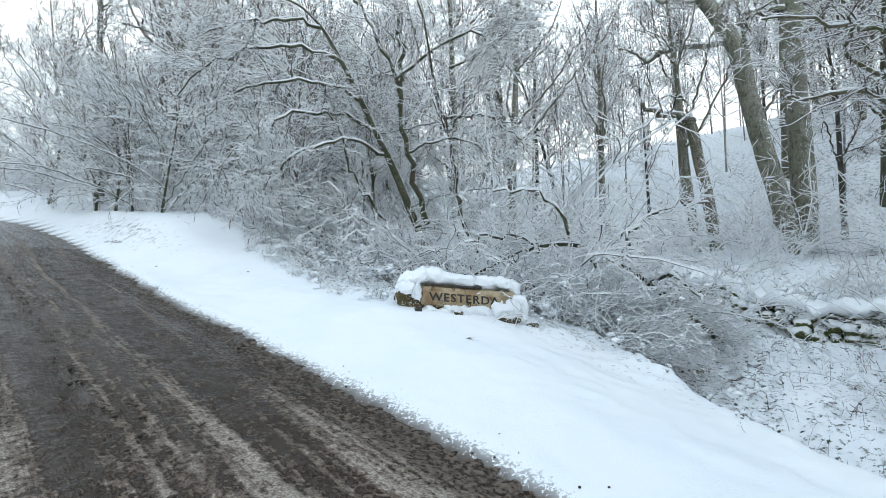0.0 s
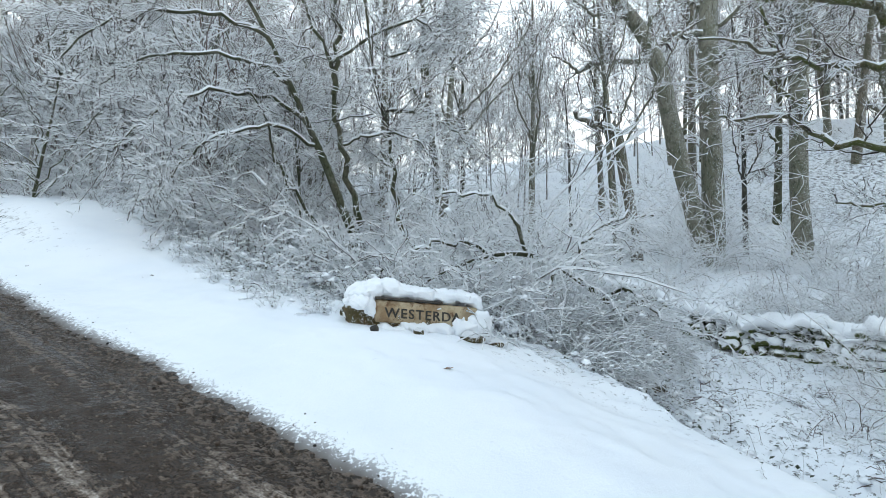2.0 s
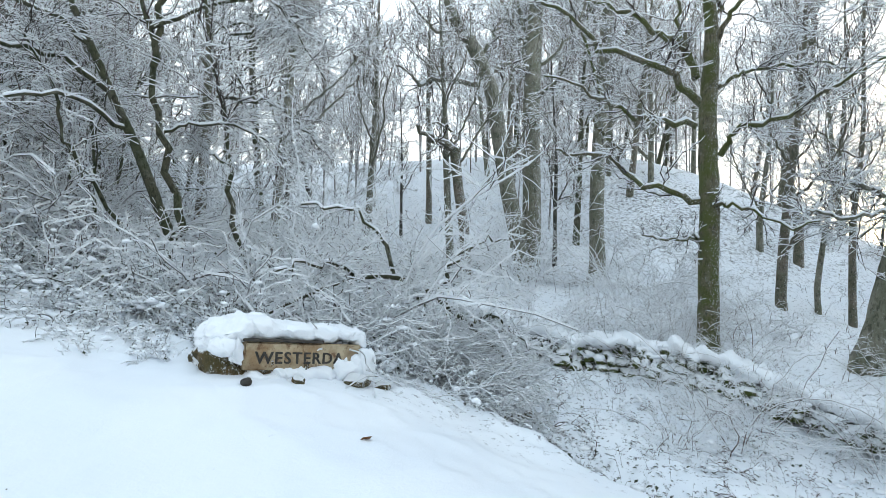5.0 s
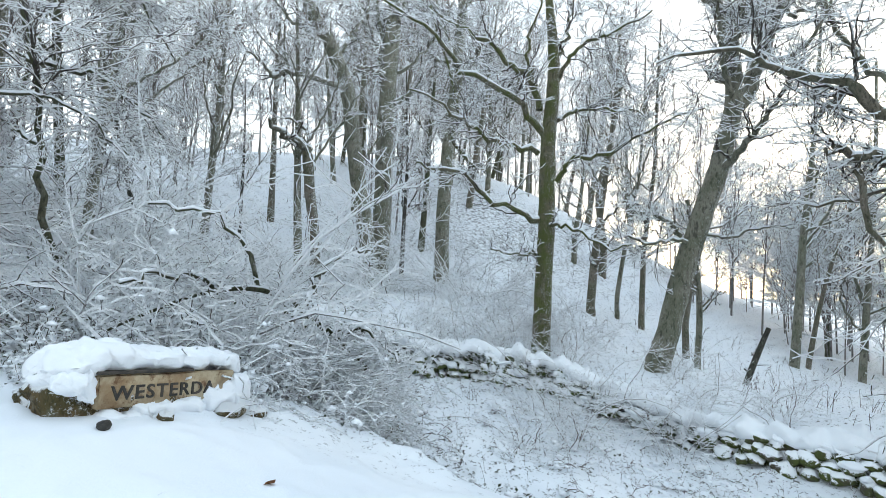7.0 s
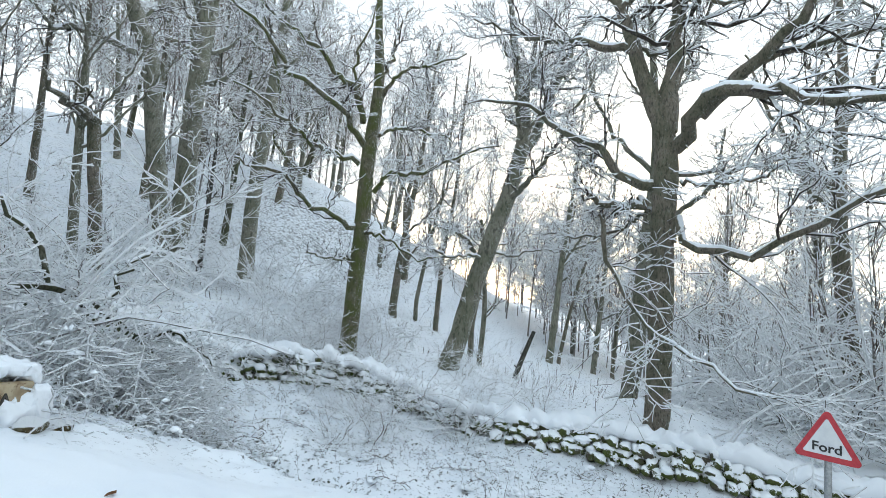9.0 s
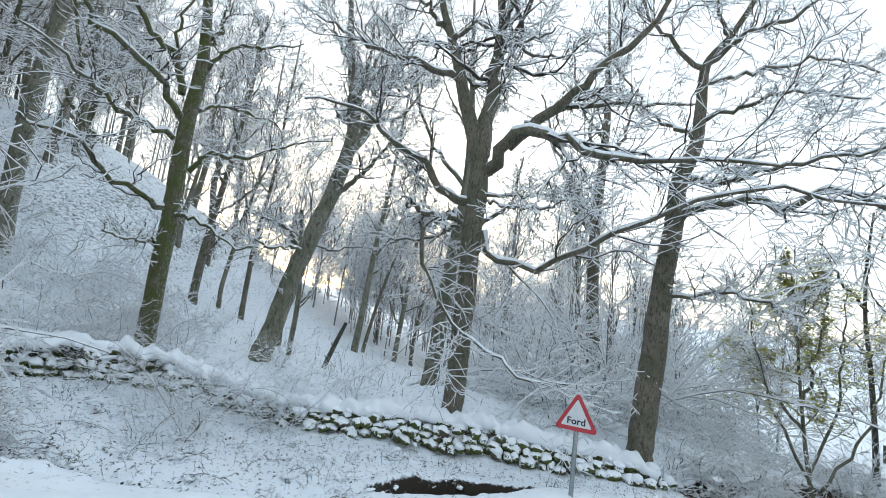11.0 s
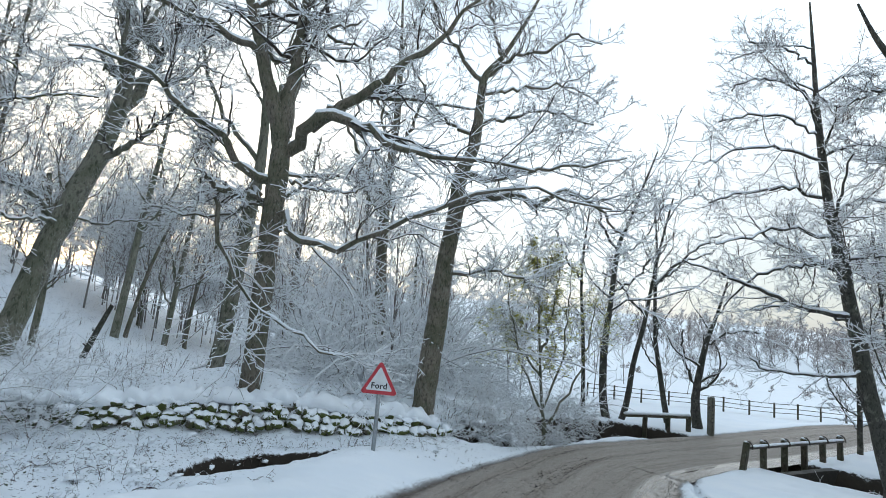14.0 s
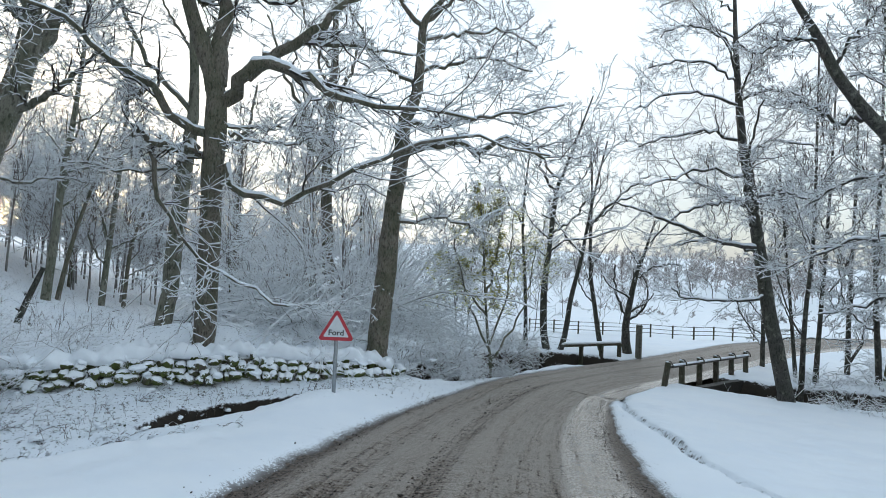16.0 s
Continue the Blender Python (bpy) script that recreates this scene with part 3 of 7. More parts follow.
def build_water():
    """The stream's dark surface below the thicket and in the culvert."""
    c = STREAM
    d = np.gradient(c[:, :2], axis=0)
    d /= np.linalg.norm(d, axis=1, keepdims=True)
    n = np.stack((-d[:, 1], d[:, 0]), 1)
    w = c[:, 3:4] * 0.95
    V = np.concatenate([np.hstack((c[:, :2] + n * w * k, c[:, 2:3] + 0.05)) for k in (-1, 0, 1)])
    m = len(c)
    i = np.concatenate([np.arange(m - 1) + m * k for k in (0, 1)])
    F = np.stack((i, i + 1, i + 1 + m, i + m), -1)
    F = F[c[i % m, 2] < -0.6]
    mat = Nodes("dark_stream_water")
    mat.bump(mat.noise(9, 4), 0.25, 0.02)
    mat = mat.done((0.012, 0.011, 0.008), 0.08)
    return tagged(new("water", mesh_of("water", V, F, mat)), "dark shallow stream water in the ditch", "stream", kind="structure")


def build_clods():
    """Lumps of dirty slush thrown up between the wheel tracks and along the edges."""
    g = np.random.default_rng(17)
    seg = np.concatenate(((0,), np.cumsum(np.linalg.norm(np.diff(ROAD[:, :2], axis=0), axis=1))))
    s0, s1 = seg[np.argmin(np.hypot(ROAD[:, 0] + 9, ROAD[:, 1] - 8))], seg[np.argmin(np.hypot(ROAD[:, 0] - 6.1, ROAD[:, 1] + 7.4))]
    rows = ((1900, 2.02, 0.13, 0.009), (1700, -2.02, 0.14, 0.010), (450, 1.75, 0.10, 0.008), (700, 0.98, 0.06, 0.011), (800, 0.84, 0.05, 0.012), (700, 0.60, 0.055, 0.011), (500, 0.2, 0.2, 0.008), (260, -1.33, 0.03, 0.012), (260, -0.55, 0.25, 0.008), (500, -1.8, 0.08, 0.010), (160, 2.38, 0.10, 0.007), (160, -2.38, 0.10, 0.007))
    lat = np.concatenate([g.normal(c, w, n) for n, c, w, _ in rows])
    size = np.concatenate([0.52 * r * g.lognormal(0, 0.45, n) for n, _, _, r in rows])
    st = g.uniform(s0, s1, len(lat))
    c = np.stack([np.interp(st, seg, ROAD[:, i]) for i in range(4)], 1)
    c2 = np.stack([np.interp(st + 0.1, seg, ROAD[:, i]) for i in range(2)], 1) - c[:, :2]
    c2 /= np.linalg.norm(c2, axis=1, keepdims=True)
    lat = lat * c[:, 3] / 2.15
    xy = c[:, :2] + np.stack((-c2[:, 1], c2[:, 0]), 1) * lat[:, None]
    z = np.maximum(c[:, 2] + 0.02 - 0.02 * (lat / 2.1) ** 2, land_at(xy[:, 0], xy[:, 1])) + size * 0.3
    bm = bmesh.new()
    bmesh.ops.create_icosphere(bm, subdivisions=1, radius=1.0)
    V0 = np.array([v.co for v in bm.verts])
    F0 = np.array([[v.index for v in f.verts] for f in bm.faces])
    bm.free()
    n = len(z)
    V = V0[None] * (1 + 0.28 * g.normal(size=(n, len(V0), 1))) * (size[:, None] * g.uniform(0.7, 1.5, (n, 3)) * np.array((1, 1, 0.75)))[:, None]
    V = V + np.concatenate((xy, z[:, None]), 1)[:, None]
    F = (F0[None] + (np.arange(n) * len(V0))[:, None, None]).reshape(-1, 3)
    m = Nodes("dirty_slush_lumps")
    k = m.geo.outputs["Random Per Island"]
    col = m.mix(m.span(k, 0.15, 0.75), (0.018, 0.012, 0.008), (0.075, 0.05, 0.036))
    col = m.mix(m.span(m.math("ADD", k, m.math("MULTIPLY", m.noise(60, 3), 0.2)), 1.08, 1.14), col, (0.45, 0.43, 0.41))
    m.bump(m.noise(140, 3), 0.5, 0.005)
    return tagged(new("slush_lumps", mesh_of("slush_lumps", V.reshape(-1, 3), F, m.done(col, 0.55))), "brown lumps of gritty slush along the tyre tracks", "slush", kind="stuff")


def land_at(x, y):
    return land(np.asarray(x, float), np.asarray(y, float))[0]


build_ground()
build_road()
build_water()
build_clods()

# ---- trees ----
def leafy(name, parent, anchors, size, material, seed, snow=None, frac=0.5):
    """Small folded leaves at anchors (n, 3), as one mesh."""
    g = np.random.default_rng(seed)
    n = len(anchors)
    a = g.uniform(0, 2 * np.pi, n)
    d = np.stack((np.cos(a), np.sin(a), g.uniform(-0.6, 0.3, n)), 1)
    d /= np.linalg.norm(d, axis=1, keepdims=True)
    s = np.cross(d, (0, 0, 1.0))
    s /= np.linalg.norm(s, axis=1, keepdims=True)
    up = np.cross(s, d)
    z = (size * g.uniform(0.6, 1.3, n))[:, None]
    V = np.stack((anchors, anchors + d * z * 0.5 + s * z * 0.32 + up * z * 0.08, anchors + d * z, anchors + d * z * 0.5 - s * z * 0.32 + up * z * 0.08), 1).reshape(-1, 3)
    i = np.arange(n)[:, None] * 4
    F = np.concatenate((i + np.array((0, 1, 2)), i + np.array((0, 2, 3))))
    ob = part(name, mesh_of(name, V, F, material, False), None, parent)
    ob["kind"] = "stuff"
    return ob


def tree(name, label, trunk, bark, limbs=(), auto=0, auto_u=(0.35, 0.97), auto_angle=55, auto_ratio=0.4, auto_lift=0.08, branch=8, twig=7, fine=4,
         twigs=None, seed=1, rmin=0.0062, wig=0.16, sides=12, flare=1.14, group="", lift=0.04, reach=1.0, limb_name="limb", droop=0.0, category="tree", snow=0.013, leaves=0, leaf_size=0.06, leaf_mat=None, bare=0.14):
    """A bare tree: a trunk and limbs that are parts, and its branches and twigs. trunk, limbs: control rows (x, y, z, radius) in the world."""
    g = np.random.default_rng(seed)
    trunk = list(trunk)
    foot = height(trunk[0][0], trunk[0][1]) if trunk[0][:2] != (0, 0) else 0.0
    if trunk[0][2] > foot + 0.02:                       # down to the ground
        trunk.insert(0, (*trunk[0][:2], foot, trunk[0][3] * 1.03))
    base = np.array(trunk[0][:3], float)
    top = new(name)
    top.location = base
    tagged(top, label, category, group)
    t = line(trunk, max(16, 4 * len(trunk)))
    P, R = t[:, :3] - base, t[:, 3].copy()
    P[:, :2] += g.normal(size=(len(P), 2)) * R[:, None] * 0.03
    R[:3] *= np.array((flare, 1 + (flare - 1) * 0.45, 1 + (flare - 1) * 0.15))
    P[0, 2] -= 0.25
    trunk_tube = Tubes().add(P, R * (1 + 0.012 * g.normal(size=len(R))), sides)
    part("trunk", trunk_tube.mesh("trunk", bark), bark, top)
    LP, LR = [], []
    for c in limbs:
        q = line(c, 18)
        crook = g.normal(size=(17, 3)) * (0.018 + 0.55 * q[1:, 3:4]).clip(0, 0.06)
        LP.append(q[:, :3] - base + np.concatenate((np.zeros((1, 3)), crook)))
        LR.append(q[:, 3] * 0.85)
    if auto:
        Q, r = sprout(P[None], R[None], auto, *auto_u, auto_angle, auto_ratio, n=18, wig=wig * 0.8, lift=auto_lift, thin=0.42, rmin=0.016, gen=g)
        LP.extend(Q), LR.extend(r)
    ridge = Tubes()
    for q, r in zip(LP, LR):
        part(limb_name, Tubes().add(q, r, 7 if r[0] > 0.05 else 5).mesh(limb_name, bark), bark, top)
        d = np.gradient(q, axis=0)
        flat_ = np.sqrt(np.clip(1 - (d[:, 2] / (np.linalg.norm(d, axis=1) + 1e-9)) ** 2, 0, 1))
        thick = np.clip((flat_ - 0.35) * 2.2, 0.02, 1) * g.uniform(0.55, 1.1, len(r))
        ridge.add(q, (r * 0.70 + 0.014) * thick, 6, 0.0, r)
    part("snow", ridge.mesh("snow", M_SNOW), None, top, "snow lying along the limbs")["kind"] = "stuff"
    P1, R1 = np.array(LP), np.array(LR)
    tw = Tubes()
    B, rB = sprout(P1, R1, branch, bare, 1.0, 50, 0.50 * reach, n=11, kink=0.2, wig=wig * 1.15, even=True, lift=lift, thin=0.4, rmin=rmin * 1.3, gen=g)
    tw.add(B, rB, 4, snow)
    if twig:
        C, rC = sprout(B, rB, twig, 0.06, 1.0, 48, 0.50, n=5, wig=wig * 1.4, lift=lift - droop, thin=0.6, rmin=rmin, gen=g)
        tw.add(C, rC, 3, snow)
        if fine:
            D, rD = sprout(C, rC, fine, 0.06, 1.0, 50, 0.45, n=2, wig=wig * 0.8, lift=-droop, thin=0.7, rmin=rmin * 0.85, gen=g)
            tw.add(D, rD, 3, snow)
    part("crown", tw.mesh("crown", twigs or M_TWIG, False), None, top, "fine snow-covered branches and twigs")["kind"] = "stuff"
    if leaves:
        n_ = min(leaves, len(C) * 3)
        leafy("leaves", top, C[:, 1:].reshape(-1, 3)[g.choice(len(C) * 3, n_, replace=False)], leaf_size, leaf_mat or M_LEAF, seed)
    return top


def wood_tree(kind, seed):
    """A woodland tree at the origin, to be copied about the slopes."""
    g = np.random.default_rng(seed)
    h = (13.0, 15.0, 11.0, 9.0, 7.0)[kind]
    r = (0.17, 0.20, 0.13, 0.10, 0.07)[kind]
    lean = g.normal(0, 0.35, 2)
    trunk = [(0, 0, 0, r), (lean[0] * 0.2, lean[1] * 0.2, h * 0.25, r * 0.85), (lean[0] * 0.7, lean[1] * 0.3, h * 0.5, r * 0.66), (lean[0], lean[1] * 0.9, h * 0.75, r * 0.4), (lean[0] * 1.3, lean[1] * 1.6, h, 0.02)]
    return tree("tree", ("bare frosted woodland tree with a tall straight trunk", "tall bare tree with snow along every branch", "slender bare tree among the wood",
                         "thin leaning tree white with hoar snow", "young bare tree with a snowy crown")[kind], trunk, (M_BEECH, M_OAK, M_HAZEL, M_ALDER, M_HAZEL)[kind],
                auto=(16, 17, 15, 14, 12)[kind], auto_u=((0.3, 0.97), (0.35, 0.97), (0.25, 0.97), (0.2, 0.97), (0.12, 0.97))[kind], auto_angle=48, auto_ratio=0.34, auto_lift=0.07,
                branch=8, twig=6, fine=3, seed=seed, rmin=0.009, wig=0.17, sides=7, reach=1.0, snow=0.011, twigs=M_TWIG_BROWN, group="trees of the wood", lift=0.05)


def snow_pads(at, size, seed):
    """Small flat-bottomed pads of snow at (n, 3) places, as one mesh."""
    g = np.random.default_rng(seed)
    bm = bmesh.new()
    bmesh.ops.create_icosphere(bm, subdivisions=1, radius=1.0)
    V0 = np.array([v.co for v in bm.verts])
    F0 = np.array([[v.index for v in f.verts] for f in bm.faces])
    bm.free()
    V0[:, 2] = np.where(V0[:, 2] < 0, V0[:, 2] * 0.35, V0[:, 2])
    n = len(at)
    k = size * g.lognormal(0, 0.5, n)
    a = g.uniform(0, 2 * np.pi, n)
    bump = 1 + 0.35 * (np.sin(V0 @ g.normal(0, 2.2, (3, n)) + a) + np.sin(V0 @ g.normal(0, 4.5, (3, n)) + a * 3) * 0.5).T[:, :, None] * 0.6
    V = V0[None] * bump * (k[:, None] * np.stack((g.uniform(0.7, 1.7, n), g.uniform(0.6, 1.1, n), g.uniform(0.5, 0.95, n)), 1))[:, None]
    c, s_ = np.cos(a)[:, None], np.sin(a)[:, None]
    V = np.stack((V[:, :, 0] * c - V[:, :, 1] * s_, V[:, :, 0] * s_ + V[:, :, 1] * c, V[:, :, 2]), -1) + at[:, None]
    F = (F0[None] + (np.arange(n) * len(V0))[:, None, None]).reshape(-1, 3)
    return mesh_of("snow", V.reshape(-1, 3), F, M_SNOW)


def shrub(name, label, seed, stems=14, h=1.4, spread_=1.0, arch=0.10, branch=7, twig=4, rmin=0.006, bark=None, r0=0.014, group="", n=9, low=0.0, category="shrub", leaves=0, leaf_size=0.06, leaf_mat=None, snow=0.011, clumps=0, clump=0.05, sides=3):
    """A thicket of arching stems from one foot, at the origin."""
    g = np.random.default_rng(seed)
    a = g.uniform(0, 2 * np.pi, stems)
    d = np.stack((np.cos(a) * spread_, np.sin(a) * spread_, np.full(stems, 1.0 - low) * g.uniform(0.5, 1.2, stems)), 1)
    d /= np.linalg.norm(d, axis=1, keepdims=True)
    L = h * g.uniform(0.7, 1.5, stems)
    P = np.empty((stems, n, 3))
    P[:, 0] = np.stack((np.cos(a), np.sin(a), np.zeros(stems)), 1) * (g.uniform(0, 0.3, stems) * spread_)[:, None]
    P[:, 0, 2] = -0.1
    for s in range(1, n):
        d = d + g.normal(size=d.shape) * 0.20 - np.array((0, 0, arch * s * 0.35))
        d /= np.linalg.norm(d, axis=1, keepdims=True)
        P[:, s] = P[:, s - 1] + d * (L / (n - 1))[:, None]
    R = np.linspace(r0, rmin, n)[None] * g.uniform(0.8, 1.4, stems)[:, None]
    top = tagged(new(name), label, category, group)
    part("base", Tubes().add(P, R, 4, snow * 1.3).mesh("base", bark or M_TWIG, False), None, top, "arching main stems")["kind"] = "stuff"
    tw = Tubes()
    B, rB = sprout(P, R, branch, 0.12, 1.0, 55, 0.42, n=7, wig=0.24, lift=-0.03, thin=0.7, rmin=rmin, gen=g, kink=0.1)
    tw.add(B, rB, sides, snow)
    C, rC = sprout(B, rB, twig, 0.15, 1.0, 48, 0.6, n=4, wig=0.24, lift=-0.04, thin=0.8, rmin=rmin * 0.85, gen=g, kink=0.12)
    tw.add(C, rC, sides, snow * 0.9)
    part("crown", tw.mesh("crown", bark or M_TWIG, False), None, top)["kind"] = "stuff"
    if clumps:
        at = np.concatenate((B[:, 1:].reshape(-1, 3), P[:, 2:].reshape(-1, 3)))
        at = at[at[:, 2] > 0.02]
        part("snow", snow_pads(at[g.choice(len(at), min(clumps, len(at)), replace=False)], clump, seed), None, top, "pads of snow caught on the stems")["kind"] = "stuff"
    if leaves:
        leafy("leaves", top, C[g.choice(len(C), min(leaves, len(C)), replace=False), -1], leaf_size, leaf_mat or M_BROWN_LEAF, seed)
    return top


# ---- the trees that stand out ----
tree("oak", "broad old oak with long snow-laden limbs behind the drystone wall",
     [(9.39, 1.51, 0.31, 0.262), (9.39, 1.51, 1.89, 0.258), (9.39, 1.52, 3.35, 0.252), (9.4, 1.55, 4.55, 0.246), (9.39, 1.53, 5.63, 0.269), (9.4, 1.56, 6.58, 0.241), (9.48, 1.83, 7.51, 0.213), (9.58, 2.17, 8.45, 0.174), (9.68, 2.5, 9.59, 0.145), (9.76, 2.79, 10.41, 0.115), (9.85, 3.09, 11.24, 0.095), (9.96, 3.48, 12.8, 0.065), (10.11, 3.97, 14.97, 0.022)], M_OAK,
     limbs=(
         [(9.4, 1.55, 6.82, 0.275), (9.48, 1.46, 8.26, 0.24), (9.56, 1.37, 9.5, 0.202), (9.67, 1.4, 10.78, 0.163), (9.79, 1.45, 11.74, 0.122), (9.91, 1.52, 13.67, 0.079), (10.08, 1.73, 16.08, 0.035)],
         [(9.35, 1.38, 6.44, 0.229), (8.97, 1.07, 6.85, 0.202), (8.6, 0.76, 7.33, 0.176), (8.12, 0.1, 7.14, 0.149), (7.68, -0.4, 6.89, 0.123), (7.25, -0.89, 6.51, 0.099), (6.76, -1.59, 6.38, 0.075), (6.14, -2.74, 6.29, 0.053), (5.53, -3.85, 6.13, 0.032)],
         [(9.21, 0.91, 7.12, 0.2), (8.85, 0.28, 7.72, 0.174), (8.49, -0.35, 8.16, 0.149), (8.17, -0.81, 8.72, 0.125), (7.82, -1.4, 9.44, 0.101), (7.44, -2.11, 10.26, 0.077), (7.13, -2.55, 10.87, 0.053), (6.75, -3.23, 12, 0.03)],
         [(9.11, 0.55, 7.77, 0.101), (9.16, -0.7, 8.42, 0.077), (9.08, -2.39, 8.73, 0.052), (8.98, -4.18, 8.98, 0.025)],
         [(9.35, 1.36, 4.27, 0.126), (9.14, 1.32, 4.78, 0.117), (8.91, 1.16, 4.25, 0.106), (8.55, 0.59, 3.96, 0.096), (8.18, -0.05, 3.97, 0.086), (7.78, -0.76, 4.37, 0.077), (7.31, -1.7, 4.94, 0.068), (6.93, -2.38, 5.34, 0.06), (6.5, -3.18, 5.63, 0.051), (6.01, -4.22, 5.87, 0.042), (5.51, -5.26, 5.65, 0.034), (5.11, -6.01, 5.5, 0.026)],
         [(9.65, 2.39, 9.01, 0.125), (9.57, 3.19, 9.25, 0.105), (9.52, 4.11, 9.45, 0.084), (9.47, 4.98, 9.56, 0.065), (9.32, 5.56, 9.78, 0.046), (9.26, 6.41, 10.09, 0.028)],
         [(9.46, 1.75, 5.57, 0.151), (9.38, 2.29, 5.79, 0.134), (9.29, 2.79, 6.16, 0.118), (9.12, 2.99, 6.46, 0.101), (9.08, 3.66, 6.7, 0.086), (8.95, 4.03, 6.92, 0.07), (8.88, 4.57, 7.38, 0.056), (8.88, 5.39, 7.61, 0.041), (8.9, 6.27, 7.6, 0.027)],
         [(9.82, 2.98, 6.63, 0.092), (9.83, 3.27, 6.3, 0.081), (9.74, 3.2, 6.35, 0.07), (9.73, 3.4, 6.18, 0.06)],
         [(9.5, 1.88, 5.12, 0.128), (9.44, 2.39, 5.05, 0.104), (9.4, 2.99, 5.2, 0.08), (9.3, 3.36, 5.32, 0.058)],
         [(9.8, 2.92, 5.26, 0.075), (9.58, 2.8, 4.66, 0.069), (9.36, 2.67, 3.91, 0.063), (9.12, 2.49, 3.34, 0.057), (8.83, 2.15, 2.81, 0.051), (8.53, 1.76, 2.32, 0.045), (8.19, 1.21, 1.99, 0.04), (7.85, 0.69, 1.75, 0.035), (7.55, 0.31, 1.43, 0.03), (7.22, -0.22, 1.31, 0.025)],
         [(9.47, 1.79, 5.01, 0.06), (9.84, 2.18, 4.86, 0.051), (10.2, 2.5, 4.62, 0.043), (10.74, 3.47, 4.59, 0.033), (11.33, 4.58, 4.7, 0.024)],
         [(9.35, 1.39, 5.81, 0.061), (9.61, 0.5, 5.93, 0.05), (9.84, -0.51, 6.21, 0.038), (10, -1.75, 6.58, 0.025)],
         [(9.3, 1.22, 5.64, 0.053), (8.55, 0.79, 5.36, 0.041), (7.73, 0.1, 5.25, 0.03), (6.97, -0.36, 5.35, 0.02)],
         [(9.74, 2.71, 10.24, 0.087), (9.27, 2.17, 10.48, 0.07), (8.78, 1.57, 10.06, 0.053), (8.21, 0.7, 9.6, 0.037), (7.76, 0.23, 9.7, 0.022)],
         [(9.36, 1.4, 10.08, 0.071), (9.52, 0.78, 10.14, 0.057), (9.63, -0.04, 9.97, 0.041), (9.75, -0.81, 10.58, 0.026)],
         [(9.36, 1.4, 10.78, 0.112), (9.35, 0.41, 12.16, 0.085), (9.22, -0.96, 13.67, 0.057), (9.11, -2.31, 14.66, 0.026)],
         [(9.76, 2.78, 10.41, 0.103), (10.24, 3.48, 11.36, 0.079), (10.76, 4.3, 12.54, 0.053), (11.33, 5.29, 13.56, 0.026)],
         [(9.64, 2.38, 9.26, 0.063), (10.18, 1.84, 9.14, 0.052), (10.78, 1.51, 9.87, 0.04), (11.34, 1.07, 12.65, 0.028)],
     ),
     seed=3, branch=14, twig=9, fine=3, reach=1.15, bare=0.22, wig=0.2, lift=0.02, sides=14)
tree("tree", "tall ivy-dark tree beyond the wall with a long level limb",
     [(8.43, -2.84, 0.01, 0.296), (8.42, -2.89, 1.12, 0.293), (8.39, -2.98, 2.15, 0.284), (8.38, -3.03, 3.35, 0.256), (8.35, -3.12, 4.43, 0.233), (8.32, -3.23, 5.38, 0.223), (8.3, -3.3, 6.51, 0.199), (8.21, -3.6, 7.44, 0.161), (8.19, -3.66, 8.54, 0.135), (8.17, -3.73, 9.57, 0.11), (8.03, -4.22, 10.33, 0.082), (7.89, -4.7, 11.28, 0.063), (7.75, -5.18, 12.43, 0.042), (7.63, -5.58, 13.78, 0.021)], M_OAK,
     limbs=(
         [(8.33, -3.2, 5.34, 0.139), (7.88, -3.84, 5.76, 0.123), (7.41, -4.55, 6, 0.108), (6.98, -5.13, 5.79, 0.093), (6.61, -5.5, 6.18, 0.079), (6.2, -6.02, 6.02, 0.065), (5.83, -6.38, 5.64, 0.052), (5.51, -6.6, 5.15, 0.039), (5.16, -6.91, 4.92, 0.026)],
         [(8.16, -3.77, 9.61, 0.081), (7.68, -4.54, 10.34, 0.066), (7.2, -5.29, 10.48, 0.051), (6.77, -5.84, 10.98, 0.037), (6.33, -6.48, 10.67, 0.023)],
         [(8.34, -3.15, 3.66, 0.068), (7.96, -3.74, 3.74, 0.056), (7.58, -4.34, 3.84, 0.044), (7.23, -4.81, 3.65, 0.033), (6.88, -5.32, 3.47, 0.021)],
         [(8.19, -3.66, 9.47, 0.088), (8.69, -2.92, 10.46, 0.069), (9.1, -2.46, 11.46, 0.048), (9.49, -2.08, 13.09, 0.026)],
         [(8.3, -3.31, 6.47, 0.094), (7.64, -4.14, 6.45, 0.074), (7, -4.89, 6.69, 0.055), (6.26, -6.01, 6.92, 0.038), (5.58, -6.91, 7.19, 0.021)],
         [(8.2, -3.63, 8.03, 0.071), (7.55, -4.44, 8.33, 0.054), (6.91, -5.21, 8.45, 0.038), (6.19, -6.23, 8.13, 0.022)],
         [(8.2, -3.64, 7.53, 0.071), (8.86, -3.06, 8.28, 0.057), (9.49, -2.54, 9.1, 0.043), (10.17, -1.88, 10.71, 0.027)],
         [(8.18, -3.7, 9.05, 0.064), (8.29, -5.22, 9.66, 0.053), (8.37, -6.85, 10.3, 0.041), (8.46, -8.45, 10.18, 0.027)],
         [(8.03, -4.22, 10.33, 0.065), (8.38, -3.92, 11.86, 0.046), (8.59, -4.09, 13.56, 0.026)],
     ),
     seed=5, branch=14, twig=9, fine=4, reach=1.1, wig=0.18, lift=0.03, sides=12)
